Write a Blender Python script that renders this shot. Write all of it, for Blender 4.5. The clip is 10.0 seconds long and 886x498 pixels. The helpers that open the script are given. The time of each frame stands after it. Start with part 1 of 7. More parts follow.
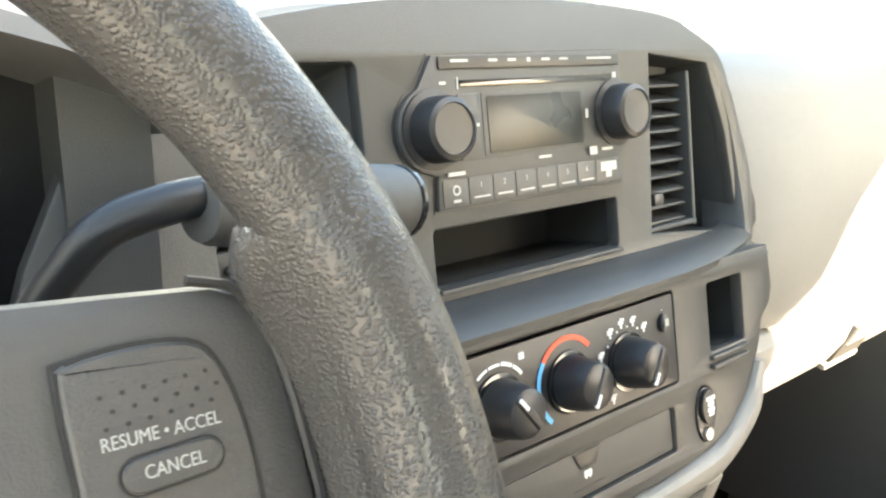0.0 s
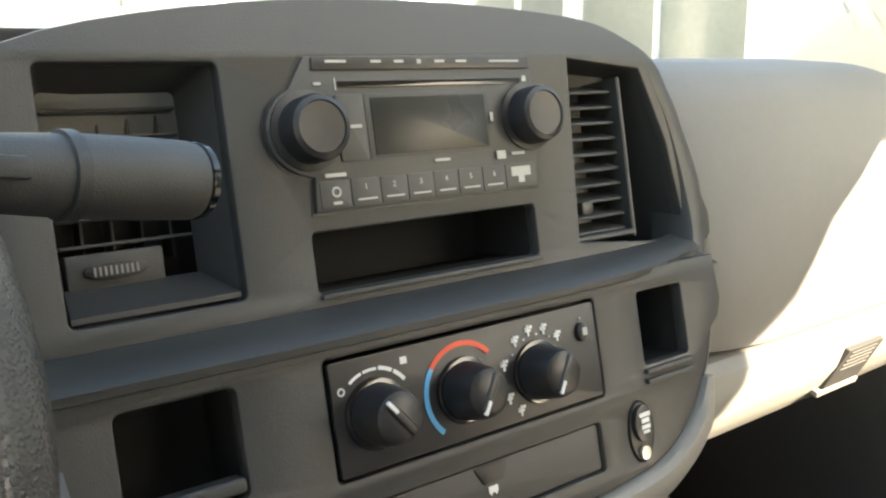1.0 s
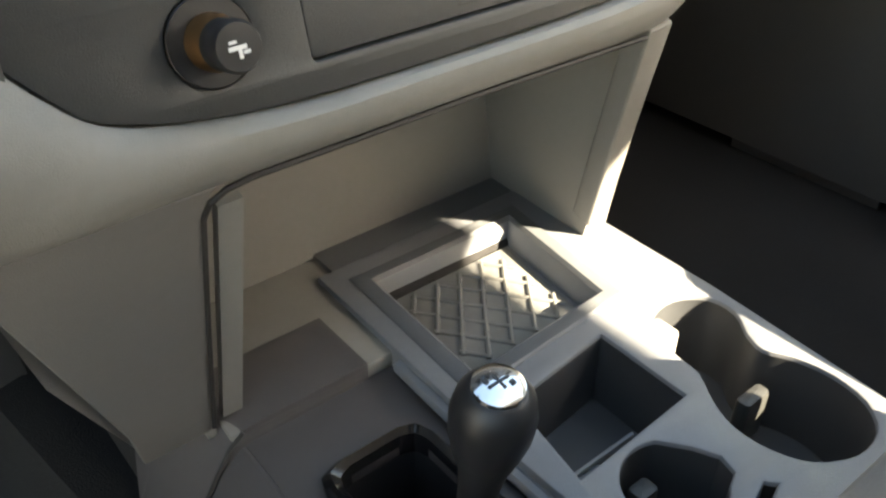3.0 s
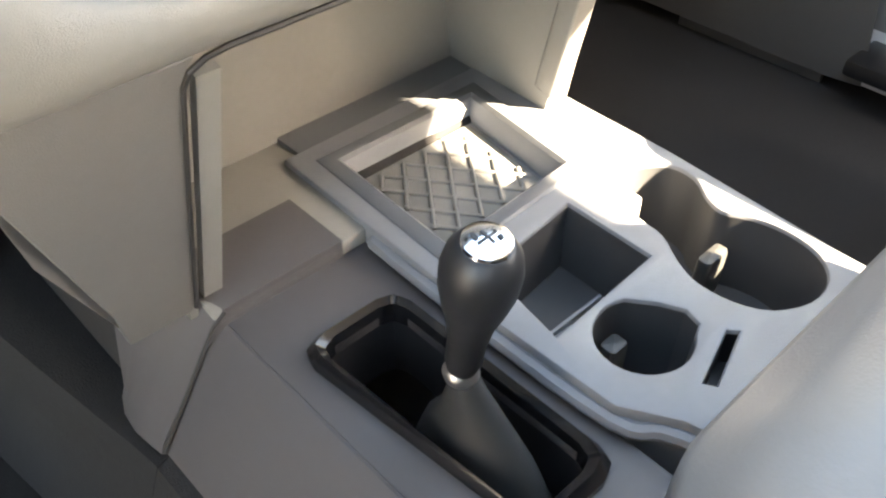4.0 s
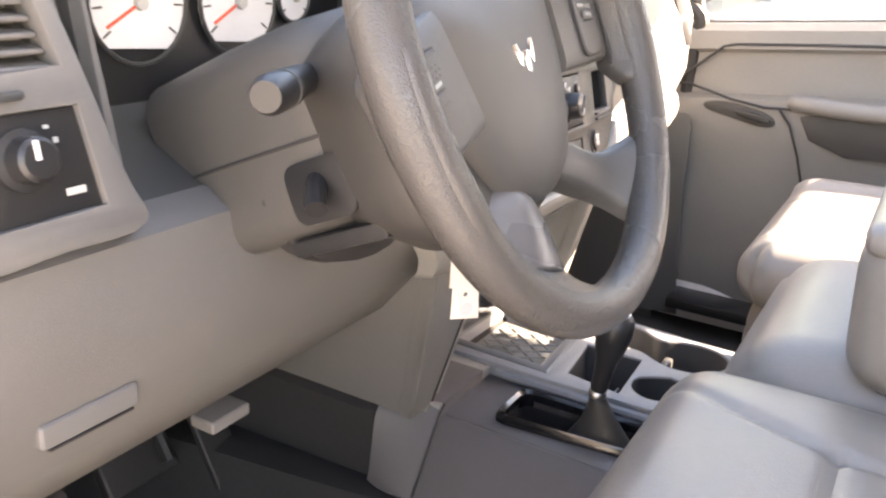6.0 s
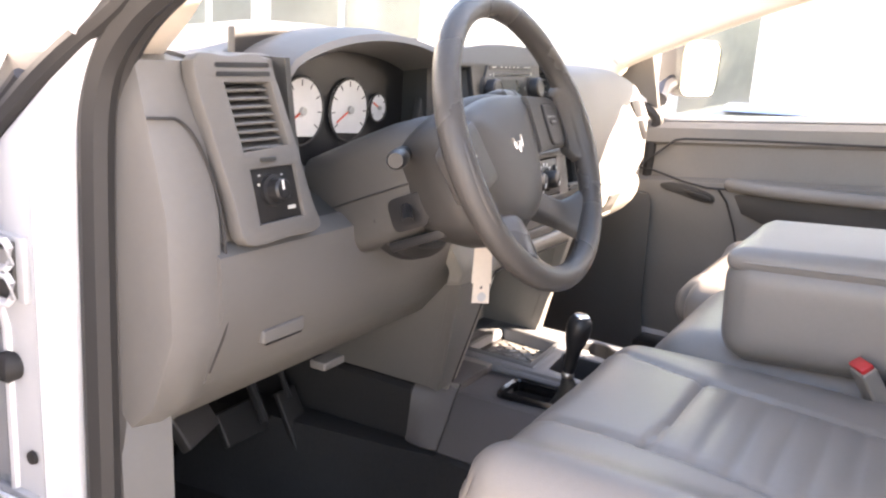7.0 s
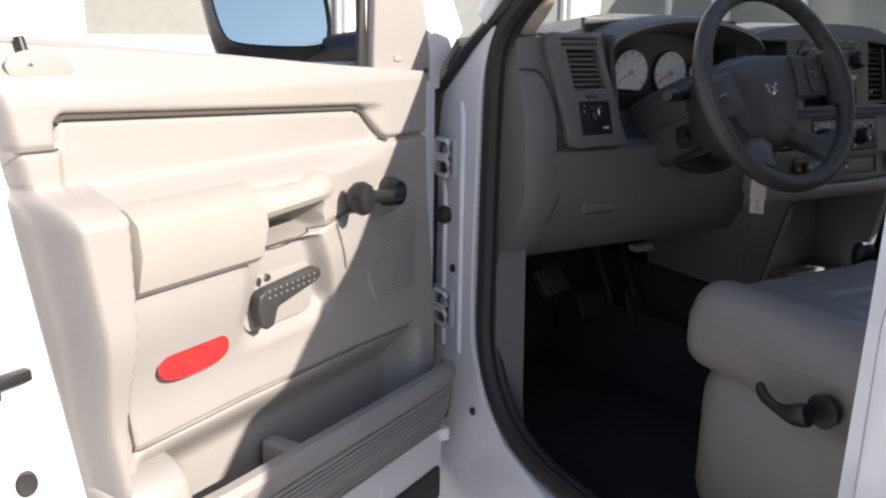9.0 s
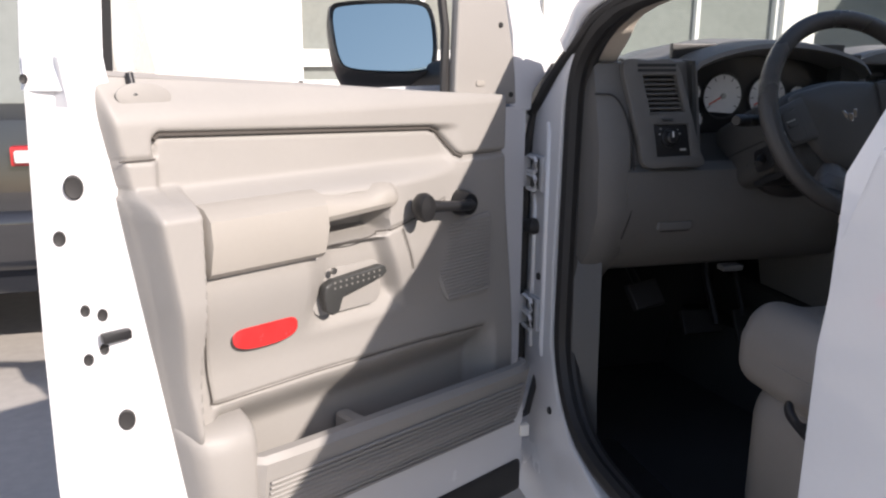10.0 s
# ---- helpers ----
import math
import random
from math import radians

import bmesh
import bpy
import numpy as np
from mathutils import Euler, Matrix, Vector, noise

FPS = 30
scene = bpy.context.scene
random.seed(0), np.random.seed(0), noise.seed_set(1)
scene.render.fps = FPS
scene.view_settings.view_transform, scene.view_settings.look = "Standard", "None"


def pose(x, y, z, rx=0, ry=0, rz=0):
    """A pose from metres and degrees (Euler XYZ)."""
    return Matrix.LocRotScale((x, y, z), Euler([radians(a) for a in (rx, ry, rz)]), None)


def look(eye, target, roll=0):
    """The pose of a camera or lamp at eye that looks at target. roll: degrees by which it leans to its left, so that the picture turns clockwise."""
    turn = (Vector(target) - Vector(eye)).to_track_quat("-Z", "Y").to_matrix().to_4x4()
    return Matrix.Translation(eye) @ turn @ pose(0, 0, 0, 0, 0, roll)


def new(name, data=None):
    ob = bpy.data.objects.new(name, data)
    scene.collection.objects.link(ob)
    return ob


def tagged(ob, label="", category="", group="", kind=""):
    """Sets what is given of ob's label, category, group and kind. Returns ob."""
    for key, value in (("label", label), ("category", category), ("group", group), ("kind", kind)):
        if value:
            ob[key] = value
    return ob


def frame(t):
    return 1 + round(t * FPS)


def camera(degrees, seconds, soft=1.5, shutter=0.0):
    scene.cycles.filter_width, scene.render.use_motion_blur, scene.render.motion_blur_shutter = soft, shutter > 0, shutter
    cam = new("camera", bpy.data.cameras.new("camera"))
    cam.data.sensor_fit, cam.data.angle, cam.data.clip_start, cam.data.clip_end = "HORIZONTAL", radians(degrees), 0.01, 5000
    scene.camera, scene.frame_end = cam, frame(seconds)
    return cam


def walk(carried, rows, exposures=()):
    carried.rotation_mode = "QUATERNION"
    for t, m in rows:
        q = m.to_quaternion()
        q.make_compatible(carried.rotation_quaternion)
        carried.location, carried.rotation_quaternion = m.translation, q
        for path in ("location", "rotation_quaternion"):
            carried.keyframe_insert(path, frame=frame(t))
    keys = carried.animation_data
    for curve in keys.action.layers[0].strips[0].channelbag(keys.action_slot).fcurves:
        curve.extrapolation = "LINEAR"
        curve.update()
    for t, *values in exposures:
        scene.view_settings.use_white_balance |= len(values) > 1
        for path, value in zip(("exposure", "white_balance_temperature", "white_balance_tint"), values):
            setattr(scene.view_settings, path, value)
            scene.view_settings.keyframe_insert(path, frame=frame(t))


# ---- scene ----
cam = camera(55.3, 10.0, soft=2.2, shutter=0.12)

PATH = [
    (0, (-0.401, -0.245, 1.475), (0.874, 1.19, 0.912), 2.3),
    (0.5, (-0.349, -0.276, 1.462), (0.869, 1.251, 1.029), 2.0),
    (1, (-0.31, -0.311, 1.438), (0.855, 1.259, 1.016), -0.4),
    (1.5, (-0.286, -0.32, 1.418), (0.877, 1.259, 1.026), -1.0),
    (2, (-0.283, -0.32, 1.385), (0.812, 1.255, 0.818), -2.2),
    (2.5, (-0.285, -0.297, 1.358), (0.785, 1.124, 0.444), -1.9),
    (3, (-0.297, -0.282, 1.329), (0.723, 0.988, 0.168), -0.2),
    (3.2, (-0.294, -0.28, 1.318), (0.67, 0.985, 0.105), -1.7),
    (4.3, (-0.361, -0.285, 1.326), (0.722, 0.702, -0.036), 1.6),
    (4.5, (-0.399, -0.289, 1.345), (0.756, 0.654, 0.013), 2.1),
    (5, (-0.567, -0.299, 1.372), (0.638, 0.334, 0.352), 7.9),
    (5.3, (-0.693, -0.308, 1.382), (0.655, 0.282, 0.532), 4.1),
    (5.5, (-0.775, -0.311, 1.400), (0.606, 0.308, 0.625), 3.8),
    (5.7, (-0.837, -0.312, 1.410), (0.556, 0.383, 0.725), 3.3),
    (6.8, (-1.293, -0.507, 1.477), (0.358, 0.511, 0.988), 4.1),
    (7, (-1.36, -0.536, 1.478), (0.325, 0.43, 1.002), 3.8),
    (7.5, (-1.486, -0.636, 1.473), (0.175, 0.359, 0.972), 3.9),
    (8, (-1.57, -0.813, 1.465), (-0.128, 0.486, 0.98), 2.1),
    (8.5, (-1.618, -0.934, 1.453), (-0.437, 0.592, 0.925), 0.4),
    (9, (-1.627, -1.09, 1.452), (-0.679, 0.599, 0.952), 0.9),
    (9.5, (-1.536, -1.217, 1.461), (-0.857, 0.602, 0.982), 0.8),
    (10, (-1.48, -1.304, 1.484), (-0.972, 0.569, 1.002), 0.5),
]
walk(cam, [(t, look(eye, target, roll)) for t, eye, target, roll in PATH],
     exposures=[(0.0, 4.3, 8500, 9), (0.5, 3.75, 8500, 8), (1.0, 3.2, 8500, 8), (2.0, 2.8, 8300, 8), (3.0, 3.5, 8500, 8), (4.5, 5.0, 9000, 18), (5.7, 4.4, 8900, 24), (7.0, 3.65, 8200, 24), (7.5, 3.0, 8000, 22), (8.0, 2.25, 7600, 20), (8.5, 1.7, 7000, 18), (9.0, 1.05, 6800, 18), (10.0, 0.72, 6700, 18)])

# ---- light ----
world = bpy.data.worlds.new("sky")
scene.world = world
world.use_nodes = True
SUN = Vector((0.764, -1.5, 1.0)).normalized()
_n = world.node_tree.nodes
_sky = _n.new("ShaderNodeTexSky")
_sky.sky_type = "NISHITA"
_sky.sun_disc = False
_sky.sun_elevation = math.asin(SUN.z)
_sky.sun_rotation = math.atan2(SUN.x, SUN.y)
_n["Background"].inputs["Strength"].default_value = 0.12
world.node_tree.links.new(_sky.outputs["Color"], _n["Background"].inputs["Color"])
_sd = bpy.data.lights.new("sun", "SUN")
_sd.energy, _sd.angle, _sd.color = 4.5, radians(0.5), (1.0, 0.95, 0.86)
sun = new("sun", _sd)
sun.matrix_world = look(SUN * 30, (0, 0, 0))

# ---- materials ----
def mat(name, color, rough=0.5, metal=0.0, grain=0.0, grain_scale=900.0, vary=0.07, vary_scale=6.0, spec=0.5, coat=0.0, leather=0.0):
    m = bpy.data.materials.new(name)
    m.use_nodes = True
    nt = m.node_tree
    b = nt.nodes["Principled BSDF"]
    b.inputs["Roughness"].default_value = rough
    b.inputs["Metallic"].default_value = metal
    b.inputs["Specular IOR Level"].default_value = spec
    b.inputs["Coat Weight"].default_value = coat
    tc = nt.nodes.new("ShaderNodeTexCoord")
    n1 = nt.nodes.new("ShaderNodeTexNoise")
    n1.inputs["Scale"].default_value = vary_scale
    n1.inputs["Detail"].default_value = 6
    n2 = nt.nodes.new("ShaderNodeTexNoise")
    n2.inputs["Scale"].default_value = vary_scale * 25
    n2.inputs["Detail"].default_value = 3
    mx = nt.nodes.new("ShaderNodeMath")
    mx.operation = "MULTIPLY_ADD"
    mx.inputs[1].default_value = 0.7
    md = nt.nodes.new("ShaderNodeMath")
    md.operation = "MULTIPLY"
    md.inputs[1].default_value = 0.3
    ramp = nt.nodes.new("ShaderNodeValToRGB")
    c = Vector(color)
    ramp.color_ramp.elements[0].position, ramp.color_ramp.elements[1].position = 0.3, 0.7
    ramp.color_ramp.elements[0].color = (*(c * (1 - vary)), 1)
    ramp.color_ramp.elements[1].color = (*[min(1, v * (1 + vary)) for v in c], 1)
    for n in (n1, n2):
        nt.links.new(tc.outputs["Object"], n.inputs["Vector"])
    nt.links.new(n2.outputs["Fac"], md.inputs[0])
    nt.links.new(n1.outputs["Fac"], mx.inputs[0])
    nt.links.new(md.outputs[0], mx.inputs[2])
    nt.links.new(mx.outputs[0], ramp.inputs["Fac"])
    nt.links.new(ramp.outputs["Color"], b.inputs["Base Color"])
    rr = nt.nodes.new("ShaderNodeMapRange")
    rr.inputs["To Min"].default_value = max(0.02, rough - 0.08)
    rr.inputs["To Max"].default_value = min(1, rough + 0.08)
    nt.links.new(n1.outputs["Fac"], rr.inputs["Value"])
    nt.links.new(rr.outputs["Result"], b.inputs["Roughness"])
    if grain > 0 or leather > 0:
        bp = nt.nodes.new("ShaderNodeBump")
        bp.inputs["Distance"].default_value = 0.001
        if leather > 0:
            v = nt.nodes.new("ShaderNodeTexVoronoi")
            v.feature = "F1"
            v.inputs["Scale"].default_value = grain_scale
            wob = nt.nodes.new("ShaderNodeTexNoise")
            wob.inputs["Scale"].default_value = grain_scale * 0.4
            nt.links.new(tc.outputs["Object"], wob.inputs["Vector"])
            add = nt.nodes.new("ShaderNodeVectorMath")
            add.operation = "MULTIPLY_ADD"
            add.inputs[1].default_value = (0.30 / grain_scale,) * 3
            nt.links.new(wob.outputs["Color"], add.inputs[0])
            nt.links.new(tc.outputs["Object"], add.inputs[2])
            nt.links.new(add.outputs[0], v.inputs["Vector"])
            mp = nt.nodes.new("ShaderNodeMapRange")
            mp.inputs["From Min"].default_value, mp.inputs["From Max"].default_value = 0.62, 0.20
            mp.interpolation_type = "SMOOTHSTEP"
            nt.links.new(v.outputs["Distance"], mp.inputs["Value"])
            nt.links.new(mp.outputs["Result"], bp.inputs["Height"])
            bp.inputs["Strength"].default_value = leather
        else:
            n3 = nt.nodes.new("ShaderNodeTexNoise")
            n3.inputs["Scale"].default_value = grain_scale
            n3.inputs["Detail"].default_value = 3
            nt.links.new(tc.outputs["Object"], n3.inputs["Vector"])
            nt.links.new(n3.outputs["Fac"], bp.inputs["Height"])
            bp.inputs["Strength"].default_value = grain
        nt.links.new(bp.outputs["Normal"], b.inputs["Normal"])
    return m


def glass(name, color, alpha, rough=0.0):
    m = bpy.data.materials.new(name)
    m.use_nodes = True
    nt = m.node_tree
    nt.nodes.clear()
    out = nt.nodes.new("ShaderNodeOutputMaterial")
    tr = nt.nodes.new("ShaderNodeBsdfTransparent")
    tr.inputs["Color"].default_value = (*color, 1)
    gl = nt.nodes.new("ShaderNodeBsdfGlossy")
    gl.inputs["Roughness"].default_value = rough
    mx = nt.nodes.new("ShaderNodeMixShader")
    mx.inputs["Fac"].default_value = alpha
    nt.links.new(tr.outputs[0], mx.inputs[1])
    nt.links.new(gl.outputs[0], mx.inputs[2])
    nt.links.new(mx.outputs[0], out.inputs["Surface"])
    return m


# slate grey darkened: shade on the driver-facing stack side sits in the colour
M_SIDE = mat("shaded_slate_plastic", (0.145, 0.139, 0.130), 0.5, grain=0.35, grain_scale=1400)
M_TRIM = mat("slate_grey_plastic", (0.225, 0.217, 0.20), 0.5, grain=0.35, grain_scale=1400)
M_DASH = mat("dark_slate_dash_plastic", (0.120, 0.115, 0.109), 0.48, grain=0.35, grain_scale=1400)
M_TUN = mat("dark_tunnel_plastic", (0.092, 0.085, 0.085), 0.48, grain=0.35, grain_scale=1400)
M_PAD = mat("soft_dash_vinyl", (0.20, 0.198, 0.192), 0.55, grain=0.4, grain_scale=1100)
M_KICK = mat("grey_kick_plastic", (0.085, 0.083, 0.081), 0.5, grain=0.35, grain_scale=1400)
M_COLUMN = mat("dark_column_plastic", (0.056, 0.054, 0.051), 0.48, grain=0.35, grain_scale=1400)
M_BEZEL = mat("charcoal_bezel_plastic", (0.040, 0.041, 0.040), 0.42, grain=0.3, grain_scale=1500)
M_BLACK = mat("black_plastic", (0.016, 0.016, 0.017), 0.38, grain=0.15, grain_scale=1500)
M_POCKET = mat("matt_black_pocket", (0.022, 0.022, 0.021), 0.85, spec=0.15)
M_GLOSSBLACK = mat("gloss_black", (0.01, 0.01, 0.011), 0.12)
M_SCREEN = mat("dark_display", (0.016, 0.019, 0.018), 0.30, spec=0.3)
M_LEATHER = mat("grey_leather", (0.215, 0.197, 0.180), 0.38, grain=0.22, grain_scale=520, vary=0.06)
M_WHEEL = mat("dark_wheel_leather", (0.058, 0.054, 0.051), 0.27, grain_scale=950, leather=0.34, vary=0.06)
M_WHEELP = mat("dark_wheel_plastic", (0.072, 0.068, 0.064), 0.42, grain=0.35, grain_scale=1300)
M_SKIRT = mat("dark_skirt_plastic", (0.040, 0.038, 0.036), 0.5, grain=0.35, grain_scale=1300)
M_SPOKE = mat("satin_spoke_plastic", (0.115, 0.108, 0.104), 0.30, grain=0.2, grain_scale=1300)
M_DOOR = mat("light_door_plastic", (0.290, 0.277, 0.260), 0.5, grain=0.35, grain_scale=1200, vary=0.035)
# door plastic again, with the passenger side's shade put into its colour
M_PDOOR = mat("shaded_door_plastic", (0.19, 0.181, 0.170), 0.5, grain=0.35, grain_scale=1200)
M_HINGE = mat("grey_painted_steel", (0.55, 0.55, 0.56), 0.35, vary=0.12, vary_scale=40)
M_DOORIN = mat("door_insert_vinyl", (0.313, 0.293, 0.265), 0.55, grain=0.3, grain_scale=900, vary=0.035)
M_WHITE = mat("white_car_paint", (0.70, 0.70, 0.715), 0.25, coat=0.6, vary=0.02)
M_RUBBER = mat("black_rubber_seal", (0.022, 0.021, 0.021), 0.6, grain=0.2, grain_scale=600)
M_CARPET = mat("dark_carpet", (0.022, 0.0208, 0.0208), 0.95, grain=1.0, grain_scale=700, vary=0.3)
M_METAL = mat("plain_steel", (0.55, 0.54, 0.52), 0.35, metal=1.0)
M_CHROME = mat("chrome", (0.75, 0.75, 0.76), 0.1, metal=1.0)
M_BRASS = mat("worn_brass", (0.45, 0.26, 0.12), 0.35, metal=1.0)
M_RED = mat("red_reflector", (0.55, 0.03, 0.03), 0.25, coat=0.5, vary=0.16, vary_scale=55, grain=0.5, grain_scale=420)
M_REDARC = mat("red_paint", (0.78, 0.10, 0.05), 0.5)
M_BLUEARC = mat("blue_paint", (0.07, 0.36, 0.62), 0.5)
M_MARK = mat("white_marking", (0.72, 0.72, 0.70), 0.5)
M_DIM = mat("grey_marking", (0.40, 0.40, 0.38), 0.5)
M_PAPER = mat("white_paper", (0.80, 0.79, 0.76), 0.7)
M_TAG = mat("cream_key_tag", (0.74, 0.66, 0.58), 0.6)
M_DIAL = mat("white_gauge_face", (0.66, 0.66, 0.66), 0.5)
M_HEAD = mat("beige_headliner", (0.50, 0.46, 0.40), 0.8, grain=0.3, grain_scale=900)
M_PILLAR = mat("beige_pillar_trim", (0.60, 0.53, 0.45), 0.55, grain=0.3, grain_scale=1300)
M_ORANGE = mat("orange_marking", (0.8, 0.25, 0.04), 0.5)
M_MIRROR = mat("mirror_glass", (0.82, 1.0, 0.88), 0.015, metal=1.0, vary=0.0)
M_WINDOW = glass("window_glass", (0.93, 0.96, 0.95), 0.06)

# ---- tools ----
def thing(name, label, category, at=(0, 0, 0), group="", kind=""):
    e = new(name)
    e.location = at
    e.empty_display_size = 0.05
    return tagged(e, label, category, group, kind)


def finish(name, me, material, parent=None, label="", smooth=True):
    me.materials.clear()
    me.materials.append(material)
    if smooth:
        me.shade_smooth()
    ob = new(name, me)
    if parent is not None:
        ob.parent = parent
        if parent.data is None:
            ob.matrix_parent_inverse = Matrix.Translation(-parent.location)
    if label:
        tagged(ob, label)
    return ob


def part(name, bm, material, parent=None, label="", smooth=True, sharp=35):
    bmesh.ops.recalc_face_normals(bm, faces=bm.faces[:])
    if smooth:
        lim = radians(sharp)
        for e in bm.edges:
            if len(e.link_faces) == 2 and e.calc_face_angle(0) > lim:
                e.smooth = False
    me = bpy.data.meshes.new(name)
    bm.to_mesh(me)
    bm.free()
    return finish(name, me, material, parent, label, smooth)


def bevel(bm, w, seg=2, angle=30):
    if w <= 0:
        return bm
    es = [e for e in bm.edges if len(e.link_faces) == 2 and e.calc_face_angle(0) > radians(angle)]
    bmesh.ops.bevel(bm, geom=es, offset=w, segments=seg, affect="EDGES", profile=0.6)
    return bm


def box(lo, hi, w=0.004, seg=2, m=None):
    bm = bmesh.new()
    bmesh.ops.create_cube(bm, size=1)
    lo, hi = Vector(lo), Vector(hi)
    bmesh.ops.transform(bm, verts=bm.verts, matrix=Matrix.Translation((lo + hi) / 2) @ Matrix.Diagonal((*(hi - lo), 1)))
    bevel(bm, w, seg)
    if m is not None:
        bm.transform(m)
    return bm


def prism(outline, depth, m, w=0.003, seg=2, taper=1.0):
    """A polygon outline in the local xy plane of m, extruded from 0 to depth along local z."""
    bm = bmesh.new()
    c = Vector((sum(p[0] for p in outline) / len(outline), sum(p[1] for p in outline) / len(outline)))
    a = [bm.verts.new((x, y, 0)) for x, y in outline]
    b = [bm.verts.new((c.x + (x - c.x) * taper, c.y + (y - c.y) * taper, depth)) for x, y in outline]
    n = len(a)
    bm.faces.new(a)
    bm.faces.new(b)
    for i in range(n):
        bm.faces.new((a[i], a[(i + 1) % n], b[(i + 1) % n], b[i]))
    bmesh.ops.recalc_face_normals(bm, faces=bm.faces[:])
    bevel(bm, w, seg, 25)
    bm.transform(m)
    return bm


def rrect(x0, y0, x1, y1, r=0.005, n=4):
    r = min(r, abs(x1 - x0) / 2.01, abs(y1 - y0) / 2.01)
    pts = []
    for cx, cy, a0 in ((x1 - r, y1 - r, 0), (x0 + r, y1 - r, 90), (x0 + r, y0 + r, 180), (x1 - r, y0 + r, 270)):
        for i in range(n + 1):
            a = radians(a0 + 90 * i / n)
            pts.append((cx + r * math.cos(a), cy + r * math.sin(a)))
    return pts


def ellipse(cx, cy, rx, ry, n=28, tilt=0):
    t = radians(tilt)
    out = []
    for i in range(n):
        a = 2 * math.pi * i / n
        x, y = rx * math.cos(a), ry * math.sin(a)
        out.append((cx + x * math.cos(t) - y * math.sin(t), cy + x * math.sin(t) + y * math.cos(t)))
    return out


def smooth_loop(pts, n=4):
    """A closed Catmull-Rom loop through 2D or 3D points."""
    k, out = len(pts), []
    v = [Vector((*p, 0)) if len(p) == 2 else Vector(p) for p in pts]
    for i in range(k):
        p0, p1, p2, p3 = v[i - 1], v[i], v[(i + 1) % k], v[(i + 2) % k]
        for j in range(n):
            t = j / n
            q = 0.5 * ((2 * p1) + (p2 - p0) * t + (2 * p0 - 5 * p1 + 4 * p2 - p3) * t * t + (3 * p1 - p0 - 3 * p2 + p3) * t ** 3)
            out.append(tuple(q)[:len(pts[0])])
    return out


def smooth_line(pts, n=6):
    v = [Vector(p) for p in pts]
    out = []
    for i in range(len(v) - 1):
        p0, p1, p2, p3 = v[max(i - 1, 0)], v[i], v[i + 1], v[min(i + 2, len(v) - 1)]
        for j in range(n):
            t = j / n
            out.append(0.5 * ((2 * p1) + (p2 - p0) * t + (2 * p0 - 5 * p1 + 4 * p2 - p3) * t * t + (3 * p1 - p0 - 3 * p2 + p3) * t ** 3))
    out.append(v[-1])
    return out


def plate(name, outer, holes, depth, m, material, parent=None, label="", bev=0.002):
    """A plate with real holes: outline and holes in the local xy plane of m, local z from 0 to depth."""
    cu = bpy.data.curves.new(name, "CURVE")
    cu.dimensions, cu.fill_mode = "2D", "BOTH"
    cu.extrude, cu.bevel_depth, cu.bevel_resolution = max(depth / 2 - bev, 0.0001), bev, 1
    cu.offset = -bev
    for loop in (outer, *holes):
        s = cu.splines.new("POLY")
        s.points.add(len(loop) - 1)
        for p, q in zip(s.points, loop):
            p.co = (q[0], q[1], 0, 1)
        s.use_cyclic_u = True
    tmp = bpy.data.objects.new("tmp", cu)
    scene.collection.objects.link(tmp)
    dg = bpy.context.evaluated_depsgraph_get()
    me = bpy.data.meshes.new_from_object(tmp.evaluated_get(dg))
    bpy.data.objects.remove(tmp)
    bpy.data.curves.remove(cu)
    me.transform(m @ Matrix.Translation((0, 0, depth / 2)))
    bm = bmesh.new()
    bm.from_mesh(me)
    bpy.data.meshes.remove(me)
    bmesh.ops.remove_doubles(bm, verts=bm.verts[:], dist=1e-5)
    return part(name, bm, material, parent, label)


def tube(pts, r, seg=12, closed=False, cap=True, flat=1.0, upv=(0, 0, 1)):
    """A swept tube; r: one radius or one for each point."""
    bm = bmesh.new()
    pts = [Vector(p) for p in pts]
    n = len(pts)
    rs = r if isinstance(r, (list, tuple)) else [r] * n
    rings = []
    up = Vector(upv)
    for i, p in enumerate(pts):
        a = pts[i - 1] if (i > 0 or closed) else p
        b = pts[(i + 1) % n] if (i < n - 1 or closed) else p
        d = (b - a).normalized()
        s = d.cross(up)
        if s.length < 1e-3:
            s = d.cross(Vector((1, 0, 0)))
        s.normalize()
        u = s.cross(d).normalized()
        rings.append([bm.verts.new(p + s * rs[i] * math.cos(2 * math.pi * k / seg) + u * rs[i] * flat * math.sin(2 * math.pi * k / seg)) for k in range(seg)])
    for i in range(n if closed else n - 1):
        a, b = rings[i], rings[(i + 1) % n]
        for k in range(seg):
            bm.faces.new((a[k], a[(k + 1) % seg], b[(k + 1) % seg], b[k]))
    if cap and not closed:
        bm.faces.new(rings[0])
        bm.faces.new(rings[-1])
    return bm


def skin(rings, cap=True, closed=False):
    """A surface over rings of equal vertex count."""
    bm = bmesh.new()
    vs = [[bm.verts.new(p) for p in r] for r in rings]
    n = len(vs[0])
    for i in range(len(vs) - (0 if closed else 1)):
        a, b = vs[i], vs[(i + 1) % len(vs)]
        for k in range(n):
            bm.faces.new((a[k], a[(k + 1) % n], b[(k + 1) % n], b[k]))
    if cap and not closed:
        bm.faces.new(vs[0])
        bm.faces.new(vs[-1])
    return bm


